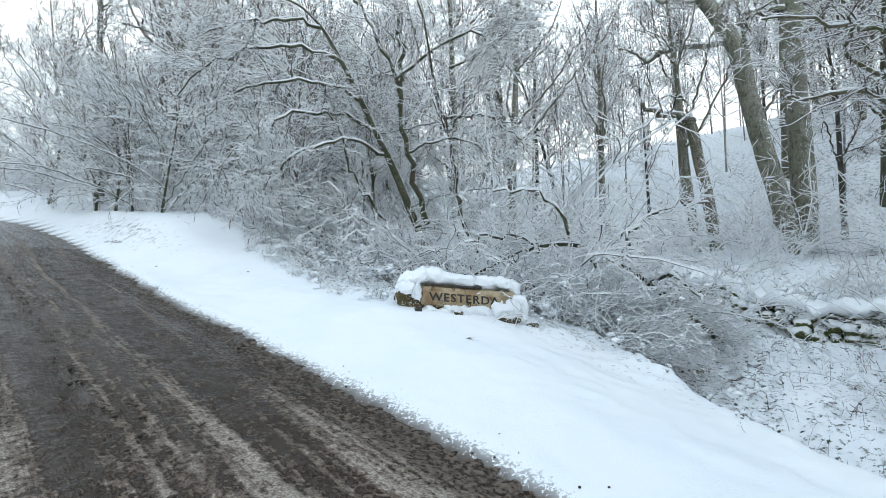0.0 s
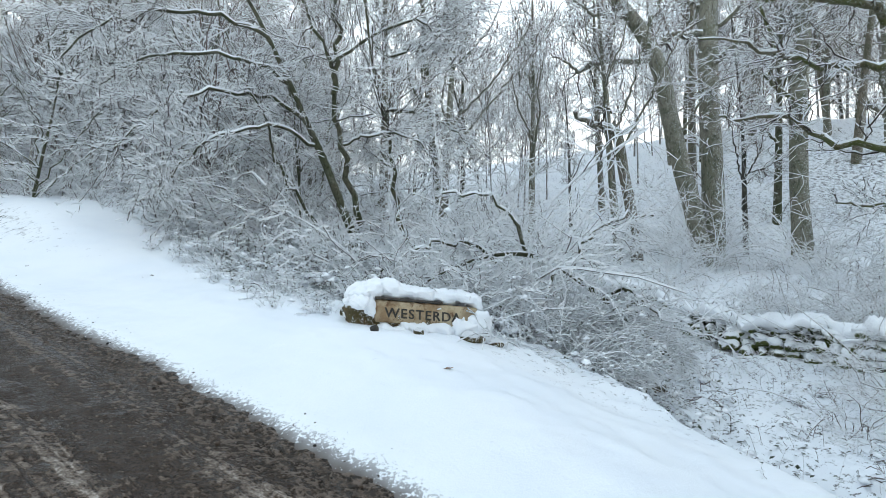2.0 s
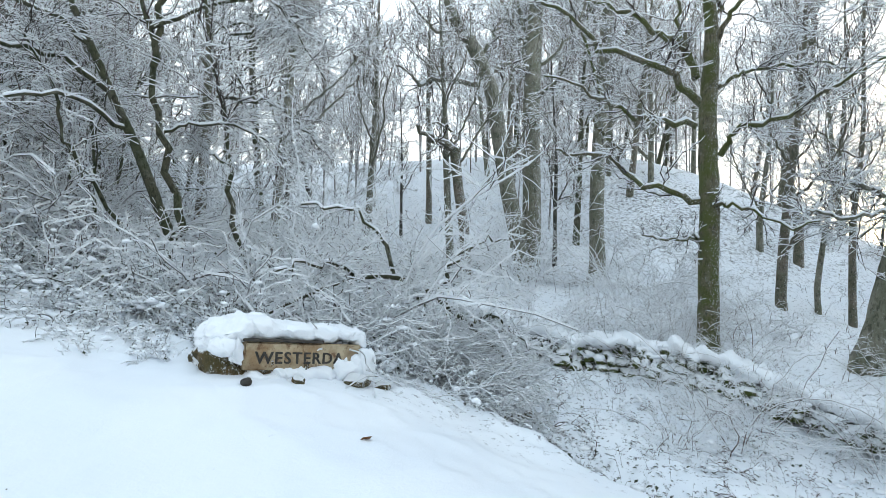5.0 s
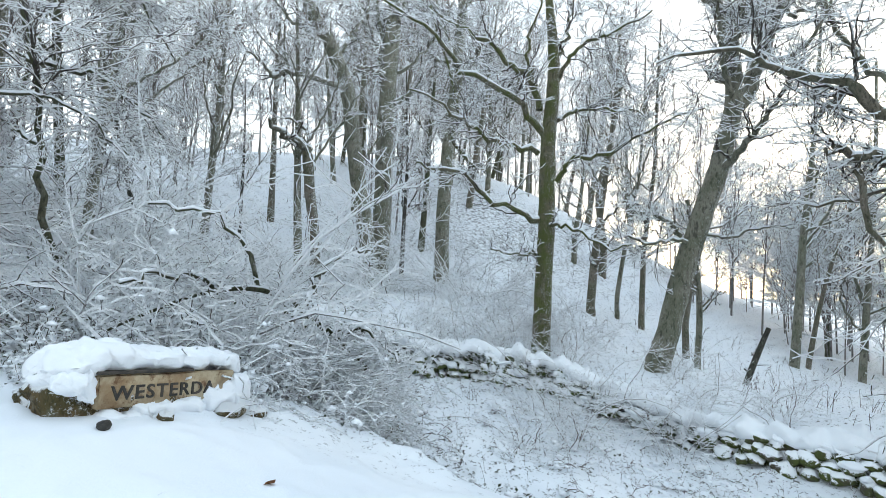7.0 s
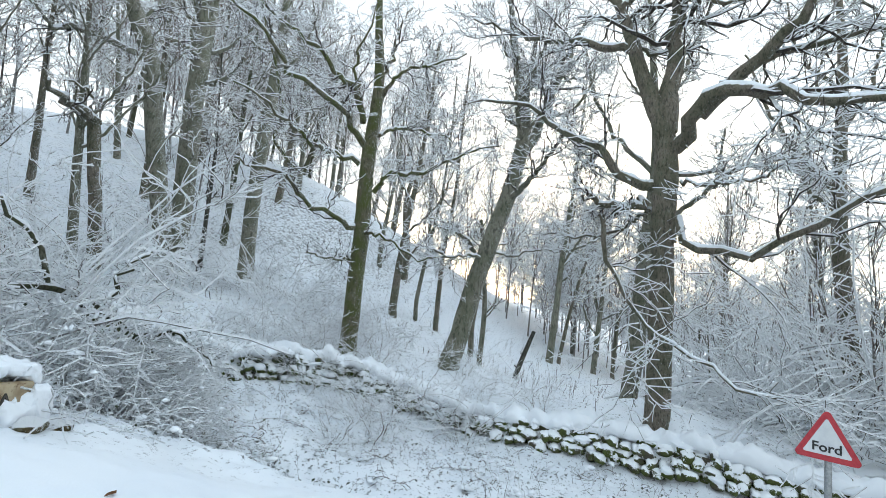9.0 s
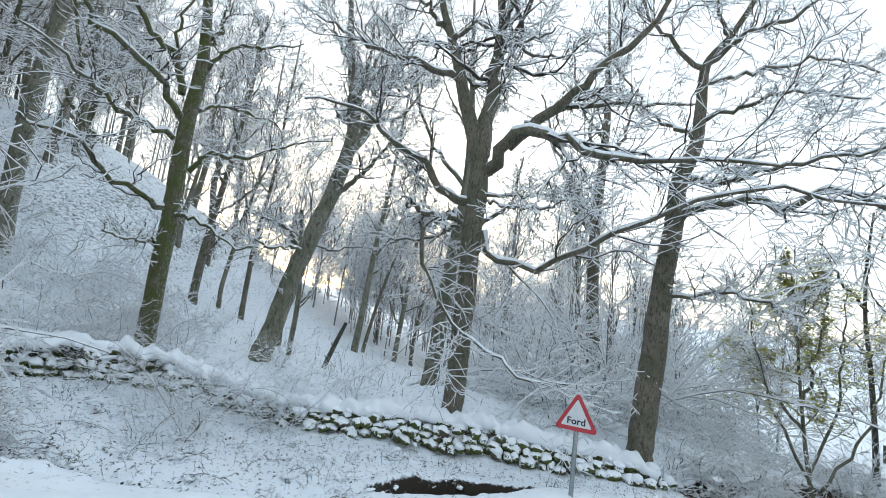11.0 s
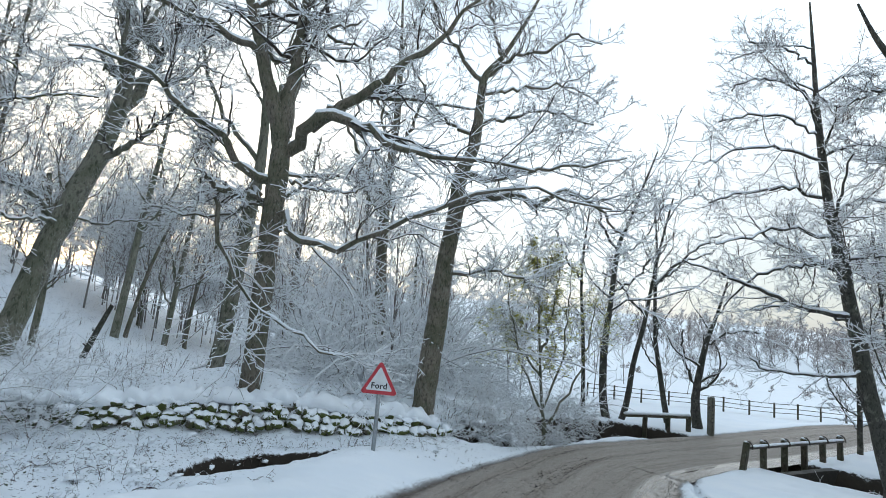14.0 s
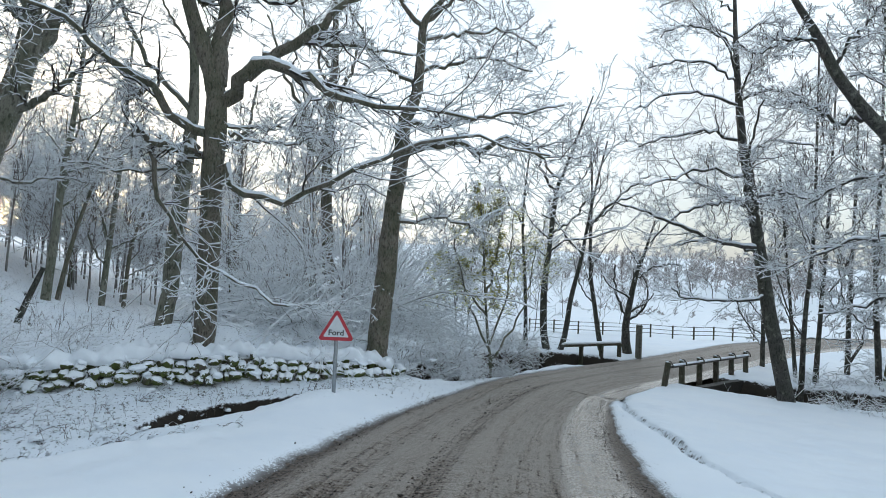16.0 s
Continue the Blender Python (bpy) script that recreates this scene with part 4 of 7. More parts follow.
tree("tree", "slim grey trunk leaning close beside the oak",
     [(13.82, 2.15, -0.44, 0.252), (13.76, 1.96, 1.2, 0.248), (13.74, 1.88, 2.72, 0.252), (13.71, 1.79, 4.29, 0.239), (13.68, 1.68, 5.7, 0.217), (13.65, 1.58, 7.35, 0.169), (13.69, 1.72, 9.66, 0.121), (13.76, 1.95, 12.27, 0.071), (13.85, 2.24, 15.46, 0.027)], M_BEECH,
     limbs=(
         [(13.65, 1.57, 6.94, 0.119), (14.36, 2.8, 8.56, 0.092), (14.97, 3.71, 10.56, 0.064), (15.49, 4.29, 12.98, 0.033)],
         [(13.67, 1.65, 8.81, 0.101), (13.67, 0.74, 10.78, 0.067), (13.75, 0.14, 12.8, 0.032)],
     ),
     seed=6, branch=8, twig=6, fine=3, auto=5, auto_ratio=0.25, reach=0.7)
tree("tree", "dark trunk standing back in the misty thicket",
     [(15.86, -4.19, 0.76, 0.234), (15.92, -4, 3.03, 0.238), (15.96, -3.85, 5.38, 0.222), (15.97, -3.82, 7.33, 0.204), (15.95, -3.88, 9.34, 0.176), (15.94, -3.92, 11.15, 0.147), (15.97, -3.84, 13.26, 0.106), (16.01, -3.68, 15.69, 0.054), (16.08, -3.43, 18.48, 0.033)], M_OAK,
     limbs=(
         [(15.97, -3.83, 6.83, 0.132), (16.59, -2.9, 8.53, 0.103), (17.19, -2.02, 10.6, 0.072), (17.7, -1.46, 12.84, 0.039)],
         [(15.96, -3.86, 9.09, 0.109), (15.49, -4.59, 10.64, 0.073), (15.17, -4.78, 12.37, 0.036)],
         [(15.95, -3.88, 10.37, 0.098), (16.48, -2.96, 11.91, 0.069), (16.87, -2.54, 14.14, 0.039)],
     ),
     seed=7, branch=9, twig=6, fine=3, auto=6, auto_ratio=0.25, reach=0.7)
tree("tree", "upright mossy green trunk with sinuous snow-lined limbs",
     [(10.18, 9.67, 0.45, 0.261), (10.18, 9.67, 1.82, 0.244), (10.18, 9.67, 3.07, 0.233), (10.18, 9.65, 4.32, 0.228), (10.15, 9.68, 5.61, 0.222), (10.14, 9.69, 6.75, 0.204), (10.19, 9.65, 7.75, 0.192), (10.20, 9.63, 8.76, 0.166), (10.14, 9.70, 9.94, 0.138), (10.05, 9.79, 10.96, 0.112), (9.97, 9.89, 12.70, 0.071), (9.87, 9.99, 14.84, 0.029)], M_MOSSY,
     limbs=(
         [(10.08, 9.77, 4.47, 0.102), (9.52, 10.10, 4.57, 0.091), (8.94, 10.46, 4.81, 0.081), (8.47, 10.71, 5.22, 0.070), (8.07, 10.87, 5.43, 0.060), (7.67, 11.04, 5.52, 0.049), (7.14, 11.35, 5.49, 0.039), (6.77, 11.48, 5.63, 0.029)],
         [(8.66, 11.28, 5.61, 0.063), (8.75, 11.05, 5.79, 0.059), (8.33, 11.37, 6.22, 0.054), (8.09, 11.50, 6.65, 0.049), (8.10, 11.33, 7.11, 0.044), (7.87, 11.45, 8.36, 0.039), (7.50, 11.71, 9.27, 0.034), (7.34, 11.74, 9.85, 0.029), (7.10, 11.86, 10.77, 0.024)],
         [(9.97, 9.88, 6.38, 0.096), (9.26, 10.21, 6.47, 0.082), (8.60, 10.50, 6.47, 0.068), (8.00, 10.72, 6.73, 0.056), (7.51, 10.81, 6.91, 0.044), (6.89, 11.05, 7.14, 0.032), (6.26, 11.31, 7.30, 0.021)],
         [(10.05, 9.79, 6.94, 0.120), (9.63, 9.95, 7.39, 0.110), (9.29, 10.03, 7.62, 0.100), (8.91, 10.15, 7.83, 0.091), (8.37, 10.43, 7.98, 0.081), (7.80, 10.75, 8.15, 0.071), (7.33, 10.96, 8.41, 0.062), (6.87, 11.17, 8.89, 0.054), (6.40, 11.36, 9.14, 0.045), (5.87, 11.65, 9.37, 0.036), (5.23, 12.03, 9.73, 0.029)],
         [(9.95, 9.89, 7.64, 0.121), (9.78, 10.00, 8.18, 0.110), (9.55, 10.15, 8.56, 0.098), (9.16, 10.48, 8.83, 0.087), (8.87, 10.69, 9.28, 0.076), (8.50, 11.01, 9.47, 0.065), (8.11, 11.33, 9.74, 0.054), (7.61, 11.76, 9.99, 0.042), (7.11, 12.21, 10.50, 0.031)],
         [(9.84, 10.01, 8.13, 0.072), (9.60, 10.00, 8.79, 0.060), (9.37, 9.99, 9.52, 0.047), (9.34, 9.73, 10.09, 0.035), (9.36, 9.45, 11.15, 0.024)],
         [(10.33, 9.49, 5.59, 0.096), (10.35, 9.24, 5.92, 0.086), (10.26, 9.11, 6.13, 0.076), (10.60, 8.53, 6.20, 0.066), (10.86, 8.01, 6.38, 0.057), (11.01, 7.62, 6.71, 0.049), (11.27, 7.13, 7.00, 0.040), (11.51, 6.64, 7.29, 0.031), (11.80, 6.11, 7.50, 0.022)],
         [(10.15, 9.68, 7.21, 0.080), (10.67, 9.49, 7.61, 0.067), (11.24, 9.25, 7.91, 0.055), (12.27, 8.51, 8.08, 0.040), (13.16, 7.92, 8.06, 0.026)],
         [(10.26, 9.57, 8.42, 0.081), (10.24, 9.13, 9.13, 0.066), (10.38, 8.53, 9.49, 0.051), (10.60, 7.84, 9.69, 0.036), (10.85, 7.11, 10.06, 0.022)],
         [(10.24, 9.60, 8.76, 0.081), (10.61, 9.55, 10.09, 0.063), (10.94, 9.58, 10.95, 0.045), (11.42, 9.42, 12.23, 0.026)],
         [(10.13, 9.72, 4.29, 0.071), (10.05, 9.35, 4.37, 0.060), (10.00, 8.97, 4.19, 0.050), (10.14, 8.38, 4.07, 0.040), (10.21, 7.87, 3.66, 0.030), (10.31, 7.33, 3.75, 0.021)],
         [(10.04, 9.80, 3.53, 0.055), (9.44, 9.99, 3.48, 0.039), (8.61, 10.43, 3.54, 0.022)],
     ),
     seed=8, branch=12, twig=8, fine=3, reach=1.0, wig=0.2, lift=0.02)
tree("tree", "thick grey forked trunk leaning over the slope",
     [(11.62, 7.12, 0.64, 0.298), (11.85, 6.87, 1.75, 0.288), (12.04, 6.67, 2.94, 0.284), (12.25, 6.45, 4.01, 0.274), (12.48, 6.2, 5.09, 0.263), (12.69, 5.97, 6.03, 0.252), (12.88, 5.77, 7.22, 0.241), (12.98, 5.67, 8.07, 0.216), (12.96, 5.69, 9.06, 0.19), (12.82, 5.84, 9.86, 0.159), (12.61, 6.06, 10.82, 0.139), (12.49, 6.19, 11.81, 0.107), (12.31, 6.38, 13.48, 0.041)], M_BEECH,
     limbs=(
         [(12.97, 5.68, 7.62, 0.238), (13.43, 5.28, 8.64, 0.207), (13.72, 5.07, 9.51, 0.175), (13.96, 4.91, 10.39, 0.143), (14.26, 4.69, 11.12, 0.109), (14.67, 4.34, 12.22, 0.075), (15.1, 3.98, 13.86, 0.041)],
         [(12.03, 6.68, 4.17, 0.075), (11.36, 6.96, 4.57, 0.055), (10.63, 7.3, 4.64, 0.036)],
         [(12.31, 6.39, 4.19, 0.052), (12.38, 5.63, 4.14, 0.041), (12.43, 4.89, 4.38, 0.03), (12.43, 4.2, 4.34, 0.02)],
         [(12.27, 6.43, 4.08, 0.06), (10.96, 7.09, 3.9, 0.04), (9.79, 7.61, 4.03, 0.021)],
         [(12.83, 5.83, 8.4, 0.062), (12.5, 6.03, 8.5, 0.048), (12.29, 6.11, 8.52, 0.035), (12.13, 6.14, 8.86, 0.023)],
         [(13.64, 4.96, 9.77, 0.078), (13.49, 5.36, 10.16, 0.06), (13.52, 5.58, 10.75, 0.043), (13.65, 5.68, 11.88, 0.024)],
         [(12.71, 5.95, 10.34, 0.078), (12.06, 6.28, 10.8, 0.05), (11.37, 6.65, 11.39, 0.023)],
         [(13.83, 4.75, 10.6, 0.07), (14.86, 4.24, 10.91, 0.048), (15.92, 3.68, 11.91, 0.025)],
     ),
     seed=9, branch=12, twig=8, fine=3, reach=1.2, auto=7, auto_ratio=0.3, auto_u=(0.4, 0.97))
tree("beech", "tall smooth grey beech trunk on the slope",
     [(10.77, 17.46, 2.37, 0.393), (10.78, 17.46, 4.7, 0.369), (10.71, 17.48, 6.85, 0.354), (10.63, 17.5, 9.03, 0.338), (10.64, 17.5, 11.26, 0.323), (10.68, 17.49, 13.06, 0.297), (10.68, 17.49, 15.81, 0.244), (10.61, 17.51, 20.5, 0.095)], M_BEECH,
     limbs=(
         [(10.71, 17.48, 10.81, 0.097), (11.35, 16.94, 11.57, 0.075), (11.92, 16.42, 12.73, 0.053), (12.46, 15.91, 14.3, 0.031)],
         [(10.59, 17.51, 11.7, 0.098), (9.97, 18.22, 12.85, 0.067), (9.56, 18.87, 15.02, 0.035)],
         [(10.67, 17.49, 13.51, 0.153), (11.91, 17.38, 16.04, 0.101), (12.93, 17.34, 18.66, 0.046)],
         [(10.68, 17.49, 14.43, 0.154), (9.26, 17.65, 16.25, 0.098), (8.24, 17.69, 18.53, 0.043)],
     ),
     seed=10, auto=5, auto_ratio=0.22, auto_u=(0.45, 0.97), branch=13, twig=6, fine=3, reach=0.9, leaves=260, leaf_size=0.08, leaf_mat=M_BROWN_LEAF)
tree("beech", "bent grey-green beech with one bare outstretched limb",
     [(10.2, 17.1, 2.45, 0.296), (9.77, 17.23, 4.6, 0.307), (9.4, 17.34, 6.25, 0.3), (9.07, 17.44, 7.93, 0.292), (8.84, 17.51, 9.21, 0.285), (8.46, 17.62, 10.27, 0.269), (7.89, 17.79, 11.33, 0.252), (7.26, 17.98, 12.18, 0.235), (6.92, 18.08, 13.27, 0.181), (6.56, 18.19, 15.49, 0.091), (6.29, 18.26, 17.52, 0.037)], M_BEECH,
     limbs=(
         [(8.79, 17.52, 9.7, 0.137), (7.95, 17.61, 9.71, 0.117), (6.68, 17.82, 9.58, 0.097), (5.93, 17.87, 9.19, 0.078), (5.61, 17.8, 9.45, 0.059), (4.92, 17.84, 9.77, 0.04)],
         [(8.82, 17.51, 10.39, 0.147), (9.3, 17.52, 10.68, 0.133), (10.21, 17.41, 10.72, 0.118)],
         [(9.45, 17.33, 7.06, 0.062), (9.87, 17.03, 7.91, 0.052), (10.25, 16.74, 8.51, 0.041), (10.82, 16.4, 8.89, 0.031)],
         [(7.74, 17.83, 11.44, 0.106), (6.88, 17.88, 11.41, 0.08), (5.99, 17.94, 11.69, 0.055), (5.3, 17.93, 12.41, 0.031)],
         [(8.21, 17.69, 10.69, 0.095), (8.95, 17.79, 11.97, 0.065), (9.72, 17.87, 13.53, 0.033)],
         [(7.04, 18.04, 12.83, 0.106), (6.19, 18.56, 14.06, 0.07), (5.4, 19.05, 15.57, 0.033)],
     ),
     seed=11, branch=13, twig=6, fine=3, reach=0.9, leaves=260, leaf_size=0.08, leaf_mat=M_BROWN_LEAF)
tree("beech", "straight slender beech rising from the snowy slope",
     [(13.44, 16.6, 2.69, 0.32), (13.39, 16.61, 4.38, 0.296), (13.36, 16.62, 6.52, 0.28), (13.41, 16.6, 8.69, 0.264), (13.56, 16.56, 10.9, 0.247), (13.64, 16.54, 13.15, 0.231), (13.75, 16.5, 16.59, 0.159), (13.82, 16.48, 20.58, 0.057)], M_BEECH,
     limbs=(
         [(13.56, 16.56, 11.8, 0.087), (14.02, 15.9, 12.66, 0.058), (14.2, 15.33, 13.89, 0.031)],
         [(13.6, 16.55, 12.7, 0.098), (13.13, 17.21, 14.34, 0.067), (12.82, 17.82, 16.57, 0.035)],
         [(13.65, 16.53, 14.51, 0.131), (14.85, 16.44, 16.82, 0.084), (15.72, 16.44, 19.45, 0.034)],
     ),
     seed=12, auto=6, auto_ratio=0.2, auto_u=(0.4, 0.97), branch=12, twig=6, fine=3, reach=0.9, leaves=260, leaf_size=0.08, leaf_mat=M_BROWN_LEAF)
tree("tree", "forked tree rising above the thicket beside the lane",
     [(-13.19, 21.43, 5.22, 0.259), (-13.4, 21.43, 7.36, 0.241), (-13.65, 21.43, 9.77, 0.223), (-13.83, 21.43, 11.48, 0.213), (-14.09, 21.44, 12.7, 0.153), (-14.53, 21.44, 14.19, 0.102), (-15.15, 21.45, 16.68, 0.041)], M_OAK,
     limbs=(
         [(-13.8, 21.43, 11.36, 0.179), (-13.51, 21.56, 12.41, 0.137), (-13.31, 21.69, 13.24, 0.093), (-13.06, 21.82, 14.96, 0.049)],
         [(-13.84, 21.43, 11.72, 0.108), (-14.54, 21.24, 12.34, 0.083), (-15.13, 21.05, 12.71, 0.059), (-15.93, 20.86, 12.83, 0.035)],
         [(-13.73, 21.43, 10.99, 0.095), (-12.87, 21.67, 11.86, 0.067), (-12.05, 21.91, 12.13, 0.037)],
     ),
     seed=21, auto=8, auto_ratio=0.4, branch=11, twig=8, fine=3, reach=1.1, rmin=0.007)
tree("dead_tree", "broken snow-capped snag with one stub limb",
     [(7.9, 17.38, 2.61, 0.2), (7.64, 17.36, 4.31, 0.185), (7.37, 17.35, 5.65, 0.178), (7.17, 17.33, 6.71, 0.178), (7.12, 17.33, 6.97, 0.146)], M_OAK,
     limbs=(
         [(7.17, 17.33, 6.93, 0.172), (6.41, 16.98, 6.98, 0.127), (5.38, 16.6, 7.17, 0.083)],
         [(7.24, 17.34, 6.42, 0.067), (7.07, 17.46, 7.44, 0.055), (6.84, 17.57, 7.88, 0.042), (6.3, 17.67, 7.83, 0.029)],
     ),
     seed=13, branch=5, twig=5, fine=2, reach=0.7, category="tree")
tree("hazel", "many-stemmed hazel drooping under snow beside the stone",
     [(-1.46, 12.61, 2.63, 0.103), (-1.73, 12.59, 3.29, 0.097), (-2.06, 12.57, 4.08, 0.091), (-2.32, 12.55, 4.66, 0.086), (-2.62, 12.53, 5.24, 0.08), (-2.99, 12.51, 6.04, 0.068), (-3.52, 12.47, 7.08, 0.055), (-4.04, 12.43, 7.97, 0.043), (-4.64, 12.39, 8.57, 0.031), (-5.38, 12.34, 8.87, 0.019)], M_HAZEL,
     limbs=(
         [(-1.28, 12.63, 2.89, 0.093), (-1.53, 12.68, 3.73, 0.084), (-1.77, 12.74, 4.77, 0.076), (-1.94, 12.8, 5.53, 0.067), (-2.18, 12.85, 6.76, 0.058), (-2.65, 12.89, 7.7, 0.049), (-3.14, 12.92, 8.82, 0.04), (-3.48, 12.97, 9.96, 0.031)],
         [(-2.04, 12.57, 5.9, 0.072), (-2.01, 12.62, 6.96, 0.064), (-2.05, 12.67, 7.89, 0.055), (-2.19, 12.71, 8.83, 0.046), (-2.36, 12.75, 10.09, 0.037)],
         [(0.02, 12.72, 1.98, 0.071), (-0.31, 12.62, 2.79, 0.065), (-0.49, 12.53, 3.41, 0.06), (-0.62, 12.45, 4.25, 0.055), (-0.73, 12.37, 4.95, 0.049), (-0.87, 12.28, 5.5, 0.044), (-1.08, 12.19, 6.32, 0.038), (-1.29, 12.1, 7.29, 0.033), (-1.5, 12.01, 8.4, 0.028)],
         [(-2.34, 12.55, 2.78, 0.057), (-2.64, 12.43, 3.34, 0.05), (-2.98, 12.31, 3.82, 0.042), (-3.25, 12.19, 4.5, 0.035), (-3.44, 12.07, 5.18, 0.028), (-3.84, 11.94, 5.86, 0.021)],
         [(-2.99, 12.51, 6.04, 0.058), (-3.81, 12.25, 6.4, 0.048), (-4.87, 11.97, 6.39, 0.039), (-5.88, 11.7, 6.02, 0.029), (-6.57, 11.45, 5.32, 0.02)],
         [(-3.52, 12.47, 7.08, 0.058), (-4.52, 12.15, 7.33, 0.048), (-5.55, 11.82, 7.2, 0.038), (-6.51, 11.5, 6.66, 0.029), (-7.15, 11.21, 5.79, 0.02)],
         [(-2.62, 12.53, 5.24, 0.058), (-3.59, 12.06, 5.61, 0.047), (-4.55, 11.59, 5.4, 0.037), (-5.3, 11.14, 4.8, 0.028), (-5.71, 10.71, 3.91, 0.019)],
         [(-2.32, 12.55, 4.66, 0.05), (-3.15, 12.04, 4.89, 0.042), (-3.96, 11.53, 4.62, 0.033), (-4.56, 11.04, 3.98, 0.026), (-4.85, 10.57, 3.13, 0.018)],
         [(-4.04, 12.43, 7.97, 0.051), (-5.01, 12.23, 8.12, 0.041), (-6.1, 12.02, 7.97, 0.031), (-7.01, 11.82, 7.6, 0.021)],
         [(-0.9, 12.65, 5.62, 0.043), (-0.1, 12.51, 5.63, 0.036), (0.6, 12.36, 5.36, 0.028), (1.13, 12.2, 4.74, 0.021)],
         [(-1.75, 12.59, 4.73, 0.036), (-1.08, 12.31, 4.94, 0.03), (-0.23, 12.03, 4.85, 0.025), (0.44, 11.75, 4.22, 0.02)],
         [(-0.63, 12.67, 4.3, 0.036), (-1.12, 12.84, 4.64, 0.029), (-1.44, 13.02, 4.99, 0.022)],
         [(-3.03, 12.5, 8.58, 0.051), (-4.3, 12.66, 9.49, 0.037), (-5.62, 12.82, 10.11, 0.023)],
         [(-1.35, 12.62, 7.54, 0.044), (-0.68, 12.57, 6.91, 0.036), (0.03, 12.52, 7.31, 0.029), (0.6, 12.46, 7.71, 0.021)],
         [(-2.13, 12.57, 6.64, 0.051), (-1.25, 12.38, 7.28, 0.043), (-0.39, 12.19, 7.6, 0.035), (0.17, 11.98, 7.34, 0.027), (0.97, 11.78, 6.12, 0.02)],
     ),
     seed=14, branch=18, twig=11, fine=4, reach=0.95, droop=0.05, lift=-0.02, wig=0.12, rmin=0.0052, snow=0.011, bare=0.45)
tree("tree", "slim straight trunk deep among frosted branches",
     [(1.63, 24.11, 5.17, 0.161), (1.28, 24.09, 7.91, 0.15), (1.01, 24.07, 10.12, 0.139), (0.74, 24.05, 12.93, 0.116), (0.6, 24.04, 15.2, 0.094), (0.48, 24.03, 18.65, 0.048)], M_HAZEL,
     limbs=(
         [(1.23, 24.09, 9.15, 0.082), (0.06, 24, 9.42, 0.061), (-1.3, 23.91, 9.27, 0.041)],
         [(0.77, 24.05, 12.93, 0.082), (-0.22, 23.78, 12.26, 0.061), (-1.02, 23.52, 11.2, 0.04)],
         [(0.77, 24.05, 12.93, 0.082), (1.44, 24.3, 13.88, 0.063), (2.01, 24.54, 15.44, 0.042)],
     ),
     seed=15, branch=8, twig=6, fine=3, auto=10, auto_ratio=0.3, reach=0.8)
tree("alder", "tall dark alder leaning over the culvert bank",
     [(2.34, -13.19, -0.99, 0.232), (2.38, -13.12, -0.7, 0.212), (2.52, -12.92, 0.44, 0.198), (2.65, -12.71, 1.43, 0.191), (2.78, -12.52, 2.75, 0.178), (2.92, -12.3, 4.07, 0.156), (3.05, -12.1, 5.41, 0.143), (3.16, -11.94, 6.41, 0.122), (3.25, -11.8, 7.76, 0.1), (3.33, -11.68, 9.46, 0.071), (3.37, -11.62, 10.83, 0.05), (3.42, -11.55, 12.37, 0.021)], M_ALDER,
     limbs=(
         [(2.76, -12.55, 2.33, 0.067), (2.77, -12.36, 1.95, 0.056), (3.21, -11.5, 1.85, 0.045), (3.74, -10.5, 1.84, 0.035), (4, -9.93, 2.11, 0.024)],
         [(2.98, -12.22, 4.71, 0.067), (3.6, -11.45, 4.71, 0.053), (4.3, -10.57, 4.29, 0.04), (4.81, -9.97, 3.45, 0.026)],
         [(2.85, -12.41, 3.24, 0.058), (3.39, -12.07, 3.56, 0.048), (4.1, -11.48, 3.62, 0.037), (4.73, -11.01, 3.42, 0.026)],
         [(3.05, -12.1, 5.44, 0.059), (3.47, -11.16, 5.67, 0.047), (4.01, -10.03, 5.42, 0.036), (4.44, -9.07, 5.01, 0.024)],
         [(3.12, -12.01, 6.42, 0.059), (3.78, -11.35, 6.85, 0.048), (4.55, -10.54, 6.76, 0.037), (5.24, -9.86, 6.42, 0.026)],
         [(3.23, -11.84, 7.59, 0.05), (3.71, -10.85, 7.92, 0.042), (4.27, -9.76, 7.74, 0.033), (4.72, -8.82, 7.23, 0.025)],
         [(3.26, -11.79, 8.27, 0.042), (3.8, -11.26, 8.9, 0.037), (4.46, -10.56, 9.01, 0.032), (5.03, -9.99, 8.86, 0.026)],
         [(3.32, -11.7, 9.29, 0.042), (3.67, -10.98, 9.8, 0.036), (4.08, -10.18, 9.89, 0.031), (4.38, -9.54, 9.55, 0.025)],
         [(3.15, -11.95, 6.24, 0.05), (2.85, -13.14, 6.73, 0.039), (2.36, -14.62, 6.72, 0.027)],
         [(3.25, -11.8, 7.76, 0.051), (2.63, -12.2, 8.03, 0.037), (1.95, -12.7, 7.8, 0.024)],
         [(3, -12.18, 4.91, 0.05), (2.24, -12.52, 5.04, 0.037), (1.51, -12.82, 4.69, 0.024)],
         [(3.33, -11.67, 9.63, 0.042), (3, -12.55, 10.28, 0.034), (2.62, -13.49, 10.42, 0.026)],
         [(3.37, -11.62, 10.48, 0.042), (3.92, -11.05, 11.04, 0.034), (4.48, -10.47, 11.26, 0.026)],
     ),
     seed=16, rmin=0.0042, snow=0.007, branch=13, twig=8, fine=3, reach=1.1, droop=0.01, wig=0.13, twigs=M_TWIG, lift=0.01, auto=11, auto_u=(0.4, 0.99), auto_ratio=0.3, auto_angle=68, auto_lift=0.03)
